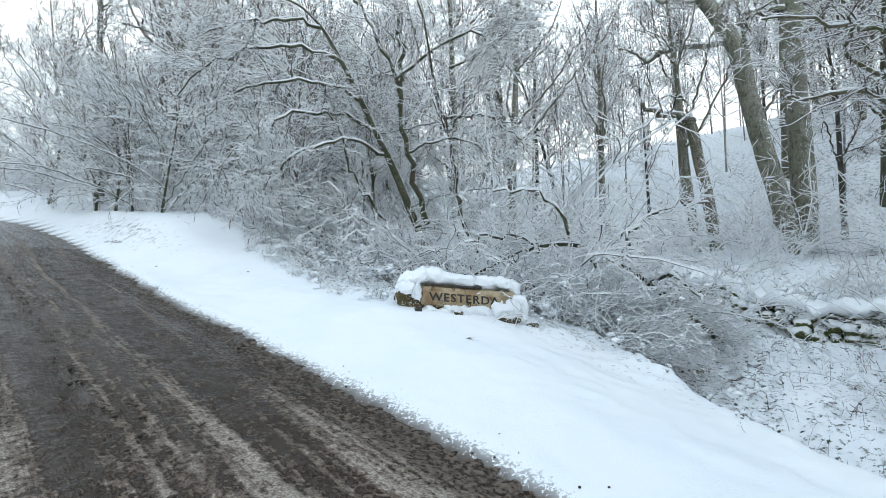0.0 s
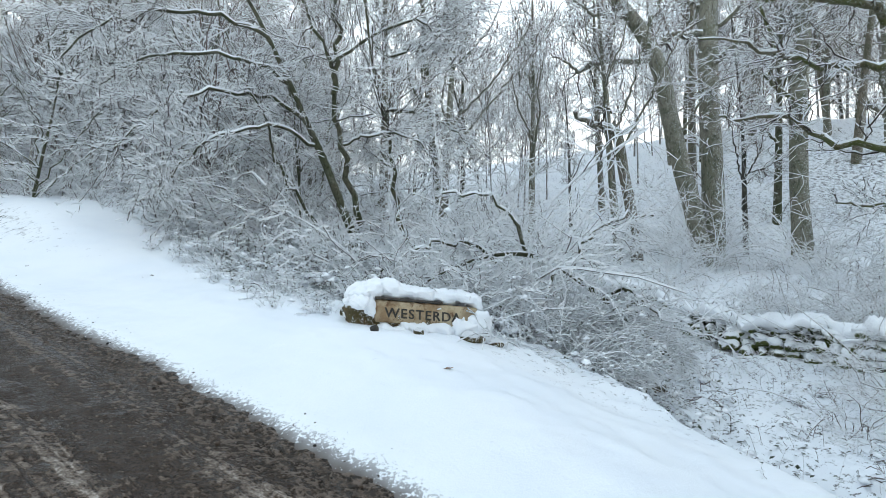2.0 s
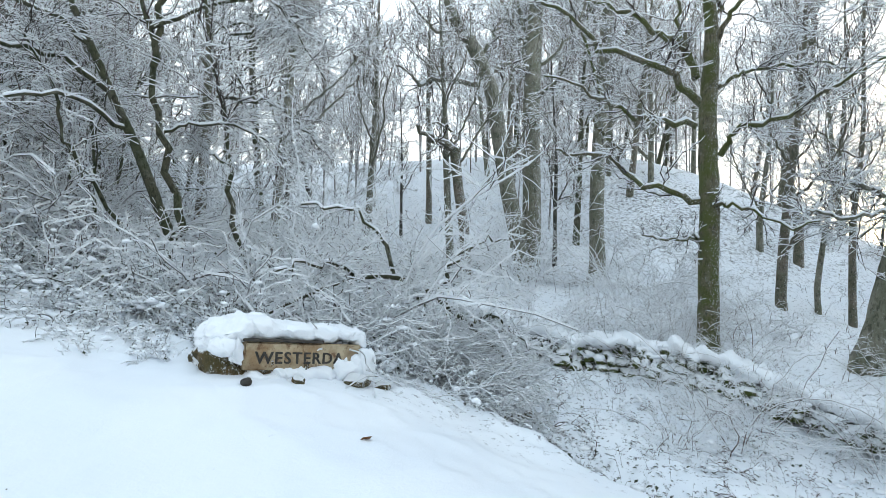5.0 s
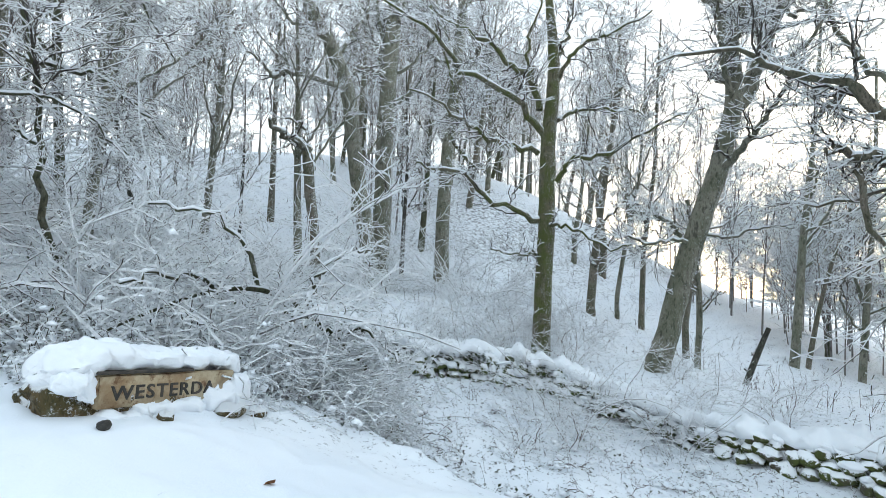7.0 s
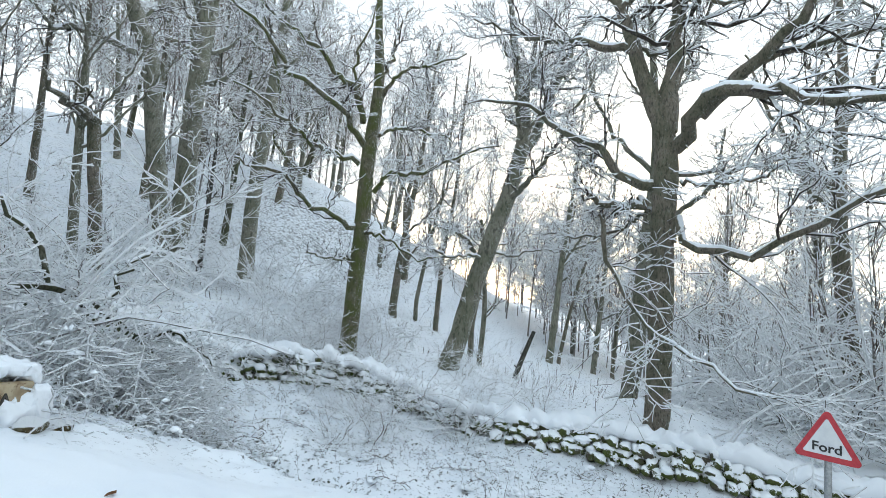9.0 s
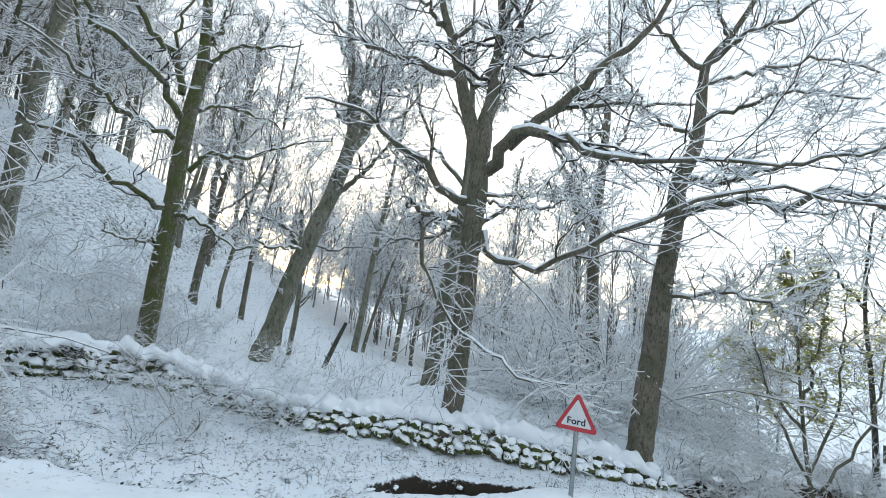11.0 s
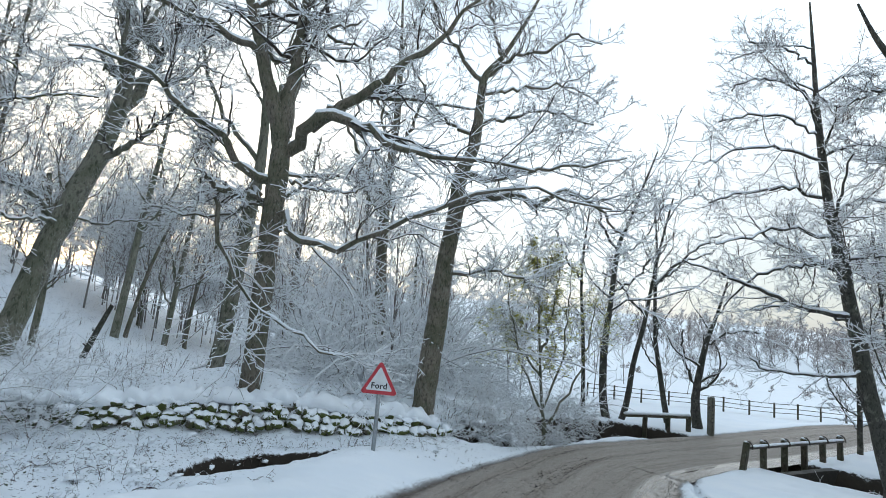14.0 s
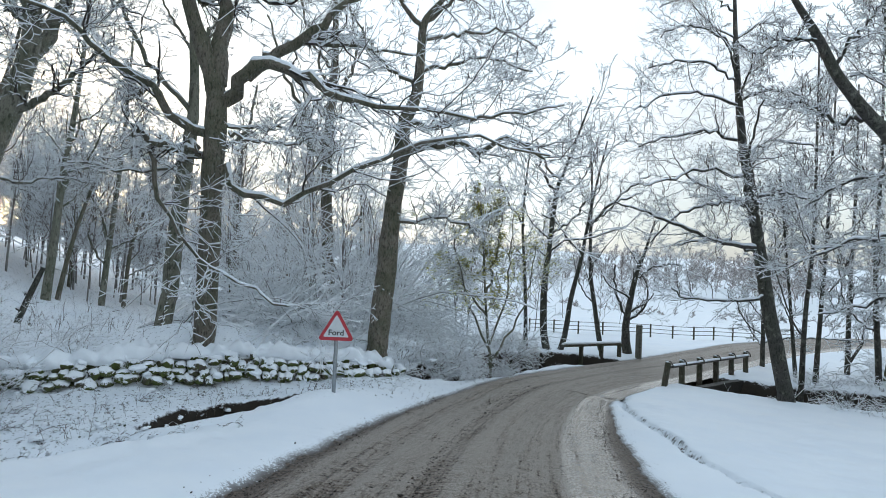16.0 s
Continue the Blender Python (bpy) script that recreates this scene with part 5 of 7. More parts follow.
tree("alder", "dark alder with several bare stems at the stream edge",
     [(11.14, -12.4, -1.47, 0.176), (11.3, -12.15, -0.15, 0.156), (11.32, -12.12, 1.92, 0.135), (11.24, -12.24, 3.39, 0.114), (11.12, -12.42, 5.86, 0.094), (10.94, -12.7, 6.86, 0.073), (10.64, -13.16, 8.49, 0.052), (10.34, -13.62, 10.13, 0.031)], M_ALDER,
     limbs=(
         [(11.12, -12.42, 5.73, 0.074), (11.48, -11.88, 6.81, 0.055), (11.64, -11.63, 8.03, 0.037)],
         [(11.21, -12.28, 3.88, 0.073), (10.74, -13.28, 4.93, 0.055), (10.32, -14.19, 6.23, 0.037)],
     ),
     seed=30, auto=8, auto_ratio=0.36, auto_u=(0.3, 0.97), branch=7, twig=6, fine=2, reach=0.8, rmin=0.0042, snow=0.006, group="alders by the stream", twigs=M_TWIG_BARE)
tree("alder", "slender alder tilting over the low rail",
     [(11.32, -13.03, -1.55, 0.138), (11.14, -13.31, -0.29, 0.12), (11.04, -13.47, 1.21, 0.103), (10.83, -13.79, 2.97, 0.085), (10.7, -13.99, 4.49, 0.067), (10.53, -14.25, 6.26, 0.05), (10.29, -14.61, 8.3, 0.032)], M_ALDER,
     limbs=(
         [(10.7, -13.99, 4.49, 0.088), (10.03, -15.37, 5.97, 0.063), (9.47, -16.58, 6.9, 0.038)],
         [(10.81, -13.82, 3.22, 0.063), (11.49, -13.05, 4.44, 0.05), (12.02, -12.51, 4.93, 0.038)],
     ),
     seed=31, auto=8, auto_ratio=0.36, auto_u=(0.3, 0.97), branch=7, twig=6, fine=2, reach=0.8, rmin=0.0042, snow=0.006, group="alders by the stream", twigs=M_TWIG_BARE)
tree("alder", "thin straight alder beside the wooden rail",
     [(10.68, -15.29, -1.58, 0.131), (10.78, -15.13, -0.57, 0.115), (10.93, -14.91, 0.96, 0.099), (11.06, -14.71, 2.49, 0.082), (11.09, -14.67, 4.55, 0.065), (11.1, -14.66, 6.37, 0.049), (11.18, -14.53, 8.19, 0.033)], M_ALDER,
     limbs=(
         [(11.09, -14.67, 4.55, 0.065), (10.58, -15.71, 5.66, 0.052), (9.97, -16.92, 6.27, 0.039)],
     ),
     seed=32, auto=8, auto_ratio=0.36, auto_u=(0.3, 0.97), branch=7, twig=6, fine=2, reach=0.8, rmin=0.0042, snow=0.006, group="alders by the stream", twigs=M_TWIG_BARE)
tree("alder", "stout short-boled alder behind the post",
     [(9.91, -16.11, -1.62, 0.216), (10, -15.97, -0.36, 0.179), (9.98, -16, 0.53, 0.143), (9.8, -16.27, 2.33, 0.106), (9.61, -16.56, 3.37, 0.07), (9.36, -16.94, 4.93, 0.032)], M_ALDER,
     limbs=(
         [(9.98, -16, 0.53, 0.076), (10.4, -15.71, 1.52, 0.058), (10.59, -15.8, 2.8, 0.039)],
         [(9.8, -16.27, 2.33, 0.064), (9.18, -17.22, 2.89, 0.051), (8.62, -18.07, 2.94, 0.038)],
     ),
     seed=33, auto=8, auto_ratio=0.36, auto_u=(0.3, 0.97), branch=7, twig=6, fine=2, reach=0.8, rmin=0.0042, snow=0.006, group="alders by the stream", twigs=M_TWIG_BARE)
tree("alder", "thin dark alder in the streamside thicket",
     [(11.92, -11.73, -1.08, 0.094), (11.97, -11.66, 0.89, 0.082), (12.03, -11.56, 2.61, 0.07), (12.11, -11.44, 4.34, 0.057), (12.08, -11.48, 6.09, 0.044), (12.01, -11.6, 7.59, 0.031)], M_ALDER,
     limbs=(
         [(12.07, -11.5, 4.34, 0.062), (12.48, -10.89, 5.31, 0.05), (12.78, -10.43, 6.53, 0.037)],
     ),
     seed=34, auto=8, auto_ratio=0.36, auto_u=(0.3, 0.97), branch=7, twig=6, fine=2, reach=0.8, rmin=0.0042, snow=0.006, group="alders by the stream", twigs=M_TWIG_BARE)
tree("tree", "dark overhanging tree with angular limbs across the lane",
     [(-1.38, -13.79, -2.16, 0.343), (-1.21, -13.53, -0.04, 0.321), (-1.04, -13.27, 1.83, 0.299), (-0.88, -13.02, 3.58, 0.266), (-0.71, -12.77, 4.94, 0.232), (-0.41, -12.3, 5.74, 0.197), (-0.16, -11.93, 6.2, 0.162), (0.17, -11.42, 6.79, 0.139), (0.52, -10.89, 7.59, 0.122), (0.76, -10.53, 8.4, 0.105), (0.95, -10.23, 8.95, 0.082), (1.19, -9.87, 9.62, 0.053), (1.39, -9.56, 10.45, 0.024)], M_ALDER,
     limbs=(
         [(0.09, -11.54, 6.59, 0.068), (0.54, -11.35, 6.51, 0.054), (1.12, -10.95, 6.91, 0.038), (1.72, -10.52, 7.11, 0.022)],
         [(0.52, -10.89, 7.59, 0.069), (0.44, -11.31, 8.38, 0.053), (0.28, -11.85, 8.9, 0.038), (0.12, -12.41, 9.73, 0.022)],
         [(-0.71, -12.77, 4.94, 0.082), (0.01, -12.28, 5.23, 0.063), (0.76, -11.74, 4.96, 0.043), (1.37, -11.42, 4.39, 0.022)],
         [(-0.88, -13.02, 3.58, 0.068), (0.01, -12.39, 3.69, 0.054), (0.87, -11.81, 3.38, 0.039), (1.6, -11.43, 2.91, 0.022)],
         [(-0.41, -12.3, 5.74, 0.096), (-0.25, -12.42, 7.04, 0.072), (-0.01, -12.42, 8.39, 0.047), (0.16, -12.53, 9.79, 0.022)],
         [(0.75, -10.53, 8.34, 0.055), (1.23, -10.18, 8.47, 0.038), (1.7, -9.81, 8.25, 0.021)],
         [(-1.04, -13.27, 1.83, 0.061), (-0.28, -13.02, 2.32, 0.049), (0.53, -12.7, 1.96, 0.037), (1.3, -12.43, 1.59, 0.023)],
         [(-0.88, -13.02, 3.31, 0.177), (-1.16, -13.45, 5.39, 0.137), (-1.29, -13.65, 7.47, 0.096), (-1.35, -13.73, 9.56, 0.055)],
     ),
     seed=40, branch=18, twig=9, fine=4, reach=1.0, wig=0.2)
tree("tree", "slim grey tree standing on the snowy hillside",
     [(17.59, 11.94, 2.47, 0.178), (17.66, 11.82, 4.84, 0.145), (17.83, 11.56, 7.66, 0.112), (17.99, 11.31, 11.09, 0.079), (18.07, 11.17, 14.88, 0.044)], M_OAK,
     limbs=(
     ),
     seed=60, auto=15, auto_ratio=0.32, auto_u=(0.3, 0.97), branch=8, twig=6, fine=2, reach=1.0, rmin=0.007, twigs=M_TWIG_BROWN, group="trees of the wood")
tree("tree", "thin leaning tree on the hillside",
     [(18.58, 11.25, 2.81, 0.096), (18.75, 10.97, 5.25, 0.081), (18.95, 10.65, 7.62, 0.065), (19.04, 10.51, 10.55, 0.05), (19.05, 10.5, 13.56, 0.034)], M_BEECH,
     limbs=(
     ),
     seed=61, auto=15, auto_ratio=0.32, auto_u=(0.3, 0.97), branch=8, twig=6, fine=2, reach=1.0, rmin=0.007, twigs=M_TWIG_BROWN, group="trees of the wood")
tree("tree", "thin grey tree on the hillside",
     [(18.63, 10.25, 2.63, 0.115), (18.67, 10.2, 4.99, 0.095), (18.82, 9.95, 7.81, 0.075), (18.86, 9.89, 11.21, 0.054), (18.9, 9.82, 14.46, 0.033)], M_OAK,
     limbs=(
     ),
     seed=62, auto=15, auto_ratio=0.32, auto_u=(0.3, 0.97), branch=8, twig=6, fine=2, reach=1.0, rmin=0.007, twigs=M_TWIG_BROWN, group="trees of the wood")
tree("tree", "slender tree near the crest of the hill",
     [(21.33, 14.79, 5.74, 0.128), (21.45, 14.6, 7.76, 0.099), (21.57, 14.41, 10.28, 0.07), (21.61, 14.35, 13.81, 0.04)], M_BEECH,
     limbs=(
     ),
     seed=63, auto=15, auto_ratio=0.32, auto_u=(0.3, 0.97), branch=8, twig=6, fine=2, reach=1.0, rmin=0.007, twigs=M_TWIG_BROWN, group="trees of the wood")
tree("tree", "forked tree on the crest of the hill",
     [(22.1, 13.63, 5.4, 0.179), (21.94, 13.9, 7.84, 0.149), (22.12, 13.61, 9.74, 0.117), (22.42, 13.13, 12.97, 0.086), (22.39, 13.18, 16.56, 0.054)], M_OAK,
     limbs=(
     ),
     seed=64, auto=15, auto_ratio=0.32, auto_u=(0.3, 0.97), branch=8, twig=6, fine=2, reach=1.0, rmin=0.007, twigs=M_TWIG_BROWN, group="trees of the wood")
tree("tree", "short broken grey trunk beside the leaning tree",
     [(15.44, 7.21, 0.65, 0.099), (15.45, 7.19, 2.6, 0.09), (15.35, 7.37, 4.38, 0.079), (15.24, 7.53, 5.79, 0.069)], M_BEECH,
     limbs=(
     ),
     seed=65, auto=15, auto_ratio=0.32, auto_u=(0.3, 0.97), branch=8, twig=6, fine=2, reach=1.0, rmin=0.007, twigs=M_TWIG_BROWN, group="trees of the wood")
tree("tree", "thin crooked tree behind the leaning trunk",
     [(17.59, 8.22, 2.16, 0.114), (17.86, 7.8, 4.91, 0.094), (18.23, 7.2, 7.05, 0.073), (18.49, 6.79, 9.21, 0.052), (18.69, 6.48, 11.9, 0.03)], M_OAK,
     limbs=(
     ),
     seed=66, auto=15, auto_ratio=0.32, auto_u=(0.3, 0.97), branch=8, twig=6, fine=2, reach=1.0, rmin=0.007, twigs=M_TWIG_BROWN, group="trees of the wood")
tree("tree", "dark slim tree on the level ground",
     [(24.11, 5.98, -0.75, 0.194), (24.25, 5.77, 2.47, 0.167), (24.34, 5.62, 5.5, 0.139), (24.51, 5.34, 8.63, 0.109), (24.68, 5.08, 12.71, 0.08), (24.78, 4.92, 16.31, 0.049)], M_BEECH,
     limbs=(
     ),
     seed=67, auto=15, auto_ratio=0.32, auto_u=(0.3, 0.97), branch=8, twig=6, fine=2, reach=1.0, rmin=0.007, twigs=M_TWIG_BROWN, group="trees of the wood")
tree("tree", "thin slanting tree on the level ground",
     [(24.88, 5.6, -0.23, 0.105), (25.21, 5.07, 3.1, 0.082), (25.65, 4.38, 5.97, 0.06), (26.22, 3.48, 9.21, 0.037)], M_OAK,
     limbs=(
     ),
     seed=68, auto=15, auto_ratio=0.32, auto_u=(0.3, 0.97), branch=8, twig=6, fine=2, reach=1.0, rmin=0.007, twigs=M_TWIG_BROWN, group="trees of the wood")
tree("tree", "slim upright tree on the level ground",
     [(26.59, 3.86, -0.39, 0.155), (26.7, 3.68, 2.69, 0.129), (26.85, 3.45, 6.14, 0.104), (26.96, 3.27, 10.28, 0.077), (27.01, 3.2, 13.93, 0.05)], M_BEECH,
     limbs=(
     ),
     seed=69, auto=15, auto_ratio=0.32, auto_u=(0.3, 0.97), branch=8, twig=6, fine=2, reach=1.0, rmin=0.007, twigs=M_TWIG_BROWN, group="trees of the wood")
tree("tree", "thin crooked sapling on the level ground",
     [(27.17, 2.87, -0.02, 0.107), (27.29, 2.67, 2.78, 0.084), (27.73, 1.98, 5.4, 0.06), (27.87, 1.76, 8.04, 0.037)], M_OAK,
     limbs=(
     ),
     seed=70, auto=15, auto_ratio=0.32, auto_u=(0.3, 0.97), branch=8, twig=6, fine=2, reach=1.0, rmin=0.007, twigs=M_TWIG_BROWN, group="trees of the wood")
tree("tree", "straight tree on the crest of the hill",
     [(21.01, 20.36, 8.91, 0.157), (20.99, 20.38, 12.02, 0.12), (20.9, 20.53, 15.55, 0.082), (20.74, 20.78, 19.9, 0.044)], M_BEECH,
     limbs=(
     ),
     seed=71, auto=15, auto_ratio=0.32, auto_u=(0.3, 0.97), branch=8, twig=6, fine=2, reach=1.0, rmin=0.007, twigs=M_TWIG_BROWN, group="trees of the wood")
tree("tree", "straight tree behind the beeches",
     [(20.47, 22.88, 9.98, 0.162), (20.29, 23.17, 13.55, 0.124), (20.18, 23.35, 17.59, 0.086), (20.03, 23.59, 21.74, 0.046)], M_OAK,
     limbs=(
     ),
     seed=72, auto=15, auto_ratio=0.32, auto_u=(0.3, 0.97), branch=8, twig=6, fine=2, reach=1.0, rmin=0.007, twigs=M_TWIG_BROWN, group="trees of the wood")
tree("tree", "straight tree deep in the wood",
     [(14.77, 26.71, 7.77, 0.173), (14.53, 27.09, 10.97, 0.13), (14.22, 27.58, 14.92, 0.087), (13.85, 28.17, 19.31, 0.042)], M_BEECH,
     limbs=(
     ),
     seed=73, auto=15, auto_ratio=0.32, auto_u=(0.3, 0.97), branch=8, twig=6, fine=2, reach=1.0, rmin=0.007, twigs=M_TWIG_BROWN, group="trees of the wood")
tree("alder", "slender dark alder on the lower stream bank",
     [(3.08, -16.05, -1.16, 0.089), (3.04, -16.11, 1.31, 0.073), (2.92, -16.29, 4, 0.057), (2.91, -16.32, 7.29, 0.041), (2.91, -16.32, 10.6, 0.025)], M_ALDER,
     limbs=(
     ),
     seed=90, auto=11, auto_ratio=0.34, auto_u=(0.2, 0.97), branch=9, twig=7, fine=2, reach=1.0, rmin=0.008, group="alders by the stream")
tree("alder", "slender dark alder on the lower stream bank",
     [(3.26, -17.6, -1.15, 0.086), (3.16, -17.75, 2.07, 0.066), (3.05, -17.93, 5.95, 0.046), (2.99, -18.02, 9.65, 0.026)], M_ALDER,
     limbs=(
     ),
     seed=91, auto=11, auto_ratio=0.34, auto_u=(0.2, 0.97), branch=9, twig=7, fine=2, reach=1.0, rmin=0.008, group="alders by the stream")
tree("alder", "slender dark alder on the lower stream bank",
     [(4.09, -18.18, -1.39, 0.072), (4.22, -17.98, 1.14, 0.058), (4.38, -17.74, 3.91, 0.042), (4.54, -17.49, 6.69, 0.027)], M_ALDER,
     limbs=(
     ),
     seed=92, auto=11, auto_ratio=0.34, auto_u=(0.2, 0.97), branch=9, twig=7, fine=2, reach=1.0, rmin=0.008, group="alders by the stream")
tree("alder", "slender dark alder on the lower stream bank",
     [(5.75, -19.25, -0.46, 0.09), (5.76, -19.24, 1.88, 0.07), (5.82, -19.14, 4.24, 0.05), (5.92, -18.99, 6.61, 0.031)], M_ALDER,
     limbs=(
     ),
     seed=93, auto=11, auto_ratio=0.34, auto_u=(0.2, 0.97), branch=9, twig=7, fine=2, reach=1.0, rmin=0.008, group="alders by the stream")
tree("alder", "slender dark alder on the lower stream bank",
     [(3.42, -20.99, -0.61, 0.095), (3.4, -21.02, 2.52, 0.073), (3.32, -21.14, 6.36, 0.051), (3.31, -21.15, 10.47, 0.029)], M_ALDER,
     limbs=(
     ),
     seed=94, auto=11, auto_ratio=0.34, auto_u=(0.2, 0.97), branch=9, twig=7, fine=2, reach=1.0, rmin=0.008, group="alders by the stream")
tree("alder", "slender dark alder on the lower stream bank",
     [(2.02, -19.48, -0.65, 0.103), (2.12, -19.33, 2.97, 0.077), (2.05, -19.42, 7.05, 0.052), (2.05, -19.43, 11.17, 0.026)], M_ALDER,
     limbs=(
     ),
     seed=95, auto=11, auto_ratio=0.34, auto_u=(0.2, 0.97), branch=9, twig=7, fine=2, reach=1.0, rmin=0.008, group="alders by the stream")
tree("dead_tree", "leaning broken dead stub in the snow",
     [(15.16, 5.97, -0.36, 0.087), (15.3, 5.75, 0.48, 0.087), (15.44, 5.52, 1.23, 0.079), (15.57, 5.32, 1.84, 0.064)], M_ALDER,
     limbs=(
         [(15.3, 5.75, 0.48, 0.056), (15.42, 5.65, 0.85, 0.047), (15.45, 5.7, 1.12, 0.037)],
     ),
     seed=80, branch=2, twig=2, fine=0, reach=0.5)
tree("tree", "streamside tree still holding pale yellow-green leaves",
     [(8.51, -7.03, -0.79, 0.055), (8.6, -6.89, 0.5, 0.045), (8.68, -6.77, 1.98, 0.036), (8.74, -6.67, 3.47, 0.026), (8.82, -6.55, 4.78, 0.016)], M_BEECH,
     limbs=(
         [(8.54, -6.98, -0.24, 0.046), (9.02, -6.42, 1.21, 0.037), (9.35, -6.11, 2.69, 0.028), (9.57, -5.96, 4.01, 0.019)],
         [(8.55, -6.97, -0.05, 0.046), (8.34, -7.41, 1.45, 0.037), (8.32, -7.56, 2.96, 0.028), (8.35, -7.64, 4.29, 0.019)],
         [(8.51, -7.02, -0.61, 0.046), (7.89, -7.66, 0.94, 0.037), (7.6, -7.81, 2.24, 0.027), (7.4, -7.81, 3.34, 0.018)],
         [(8.61, -6.87, 0.87, 0.056), (8.82, -6, 1.96, 0.041), (8.89, -5.34, 2.84, 0.027)],
         [(8.65, -6.82, 1.61, 0.056), (8.67, -7.24, 3.13, 0.043), (8.79, -7.51, 4.49, 0.029)],
     ),
     seed=81, auto=12, auto_ratio=0.4, branch=12, twig=8, fine=2, reach=0.9, twigs=M_TWIG, leaves=6500, leaf_size=0.13, rmin=0.004, snow=0.008)

# ---- the name stone on the verge ----
M_STONE = mat_bark("mossy_boulder", (0.075, 0.045, 0.02), (0.24, 0.15, 0.06), 0.5, 0.30, 0.5, 9.0, mosscol=(0.05, 0.06, 0.012), specks=0.7)
M_PANEL = Nodes("weathered_sandstone")
_n = M_PANEL.noise(3.2, 6, 0.65)
_c = M_PANEL.mix(M_PANEL.span(_n, 0.35, 0.6), (0.30, 0.20, 0.11), (0.52, 0.43, 0.29))
_c = M_PANEL.mix(M_PANEL.span(M_PANEL.noise(9, 6, 0.7), 0.52, 0.66), _c, (0.17, 0.09, 0.045))
M_PANEL.bump(M_PANEL.noise(70, 4), 0.5, 0.01)
M_PANEL = M_PANEL.done(_c, 0.9)
M_LETTER = mat_plain("dark_cut_letters", (0.03, 0.028, 0.026), (0.07, 0.06, 0.05), 0.9)


def loft(us, centre, half_w, half_d, low, high, seed, lump=0.02, sides=20, power=2.6, scale=5.0):
    """A closed lumpy body along x: centre(u), half width in y, from low(u) to high(u)."""
    a = np.arange(sides) * 2 * np.pi / sides
    ca, sa = np.cos(a), np.sin(a)
    ca, sa = np.sign(ca) * np.abs(ca) ** (2 / power), np.sign(sa) * np.abs(sa) ** (2 / power)
    V = []
    for x, e in us:
        zc, hz = (low(x) + high(x)) / 2, (high(x) - low(x)) / 2
        V.append(np.stack((np.full(sides, x), centre(x) + half_d(x) * ca * e, zc + hz * sa * e), 1))
    V = np.array(V)
    m = V.reshape(-1, 3)
    k = np.array([[noise.noise(Vector(p) * scale + Vector((seed, i * 7.7, 0))) for i in range(3)] for p in m])
    k2 = np.array([[noise.noise(Vector(p) * scale * 3.7 + Vector((seed, i * 5.1, 9))) for i in range(3)] for p in m])
    m = m + k * lump + k2 * lump * 0.4
    n = len(us)
    i = (np.arange(n - 1)[:, None] * sides + np.arange(sides)[None]).ravel()
    j = (np.arange(n - 1)[:, None] * sides + (np.arange(sides)[None] + 1) % sides).ravel()
    return m, np.stack((i, i + sides, j + sides, j), -1)


def ends(x0, x1, n, tip=0.10):
    """Stations along x with rounded ends: (x, share of full size)."""
    x = np.linspace(0, 1, n)
    x = 0.5 - 0.5 * np.cos(np.pi * x)
    e = np.clip(np.minimum(x, 1 - x) / tip, 0, 1)
    return [(x0 + (x1 - x0) * t, max(0.03, math.sqrt(1 - (1 - q) ** 2))) for t, q in zip(x, e)]


def text_mesh(word, size, depth, bold=0.0, gap=1.0):
    cu = bpy.data.curves.new("text", "FONT")
    cu.body, cu.size, cu.extrude, cu.offset, cu.resolution_u = word, size, depth, bold, 3
    cu.align_x, cu.space_character = "LEFT", gap
    ob = new("text", cu)
    me = bpy.data.meshes.new_from_object(ob.evaluated_get(bpy.context.evaluated_depsgraph_get()))
    bpy.data.objects.remove(ob)
    return me


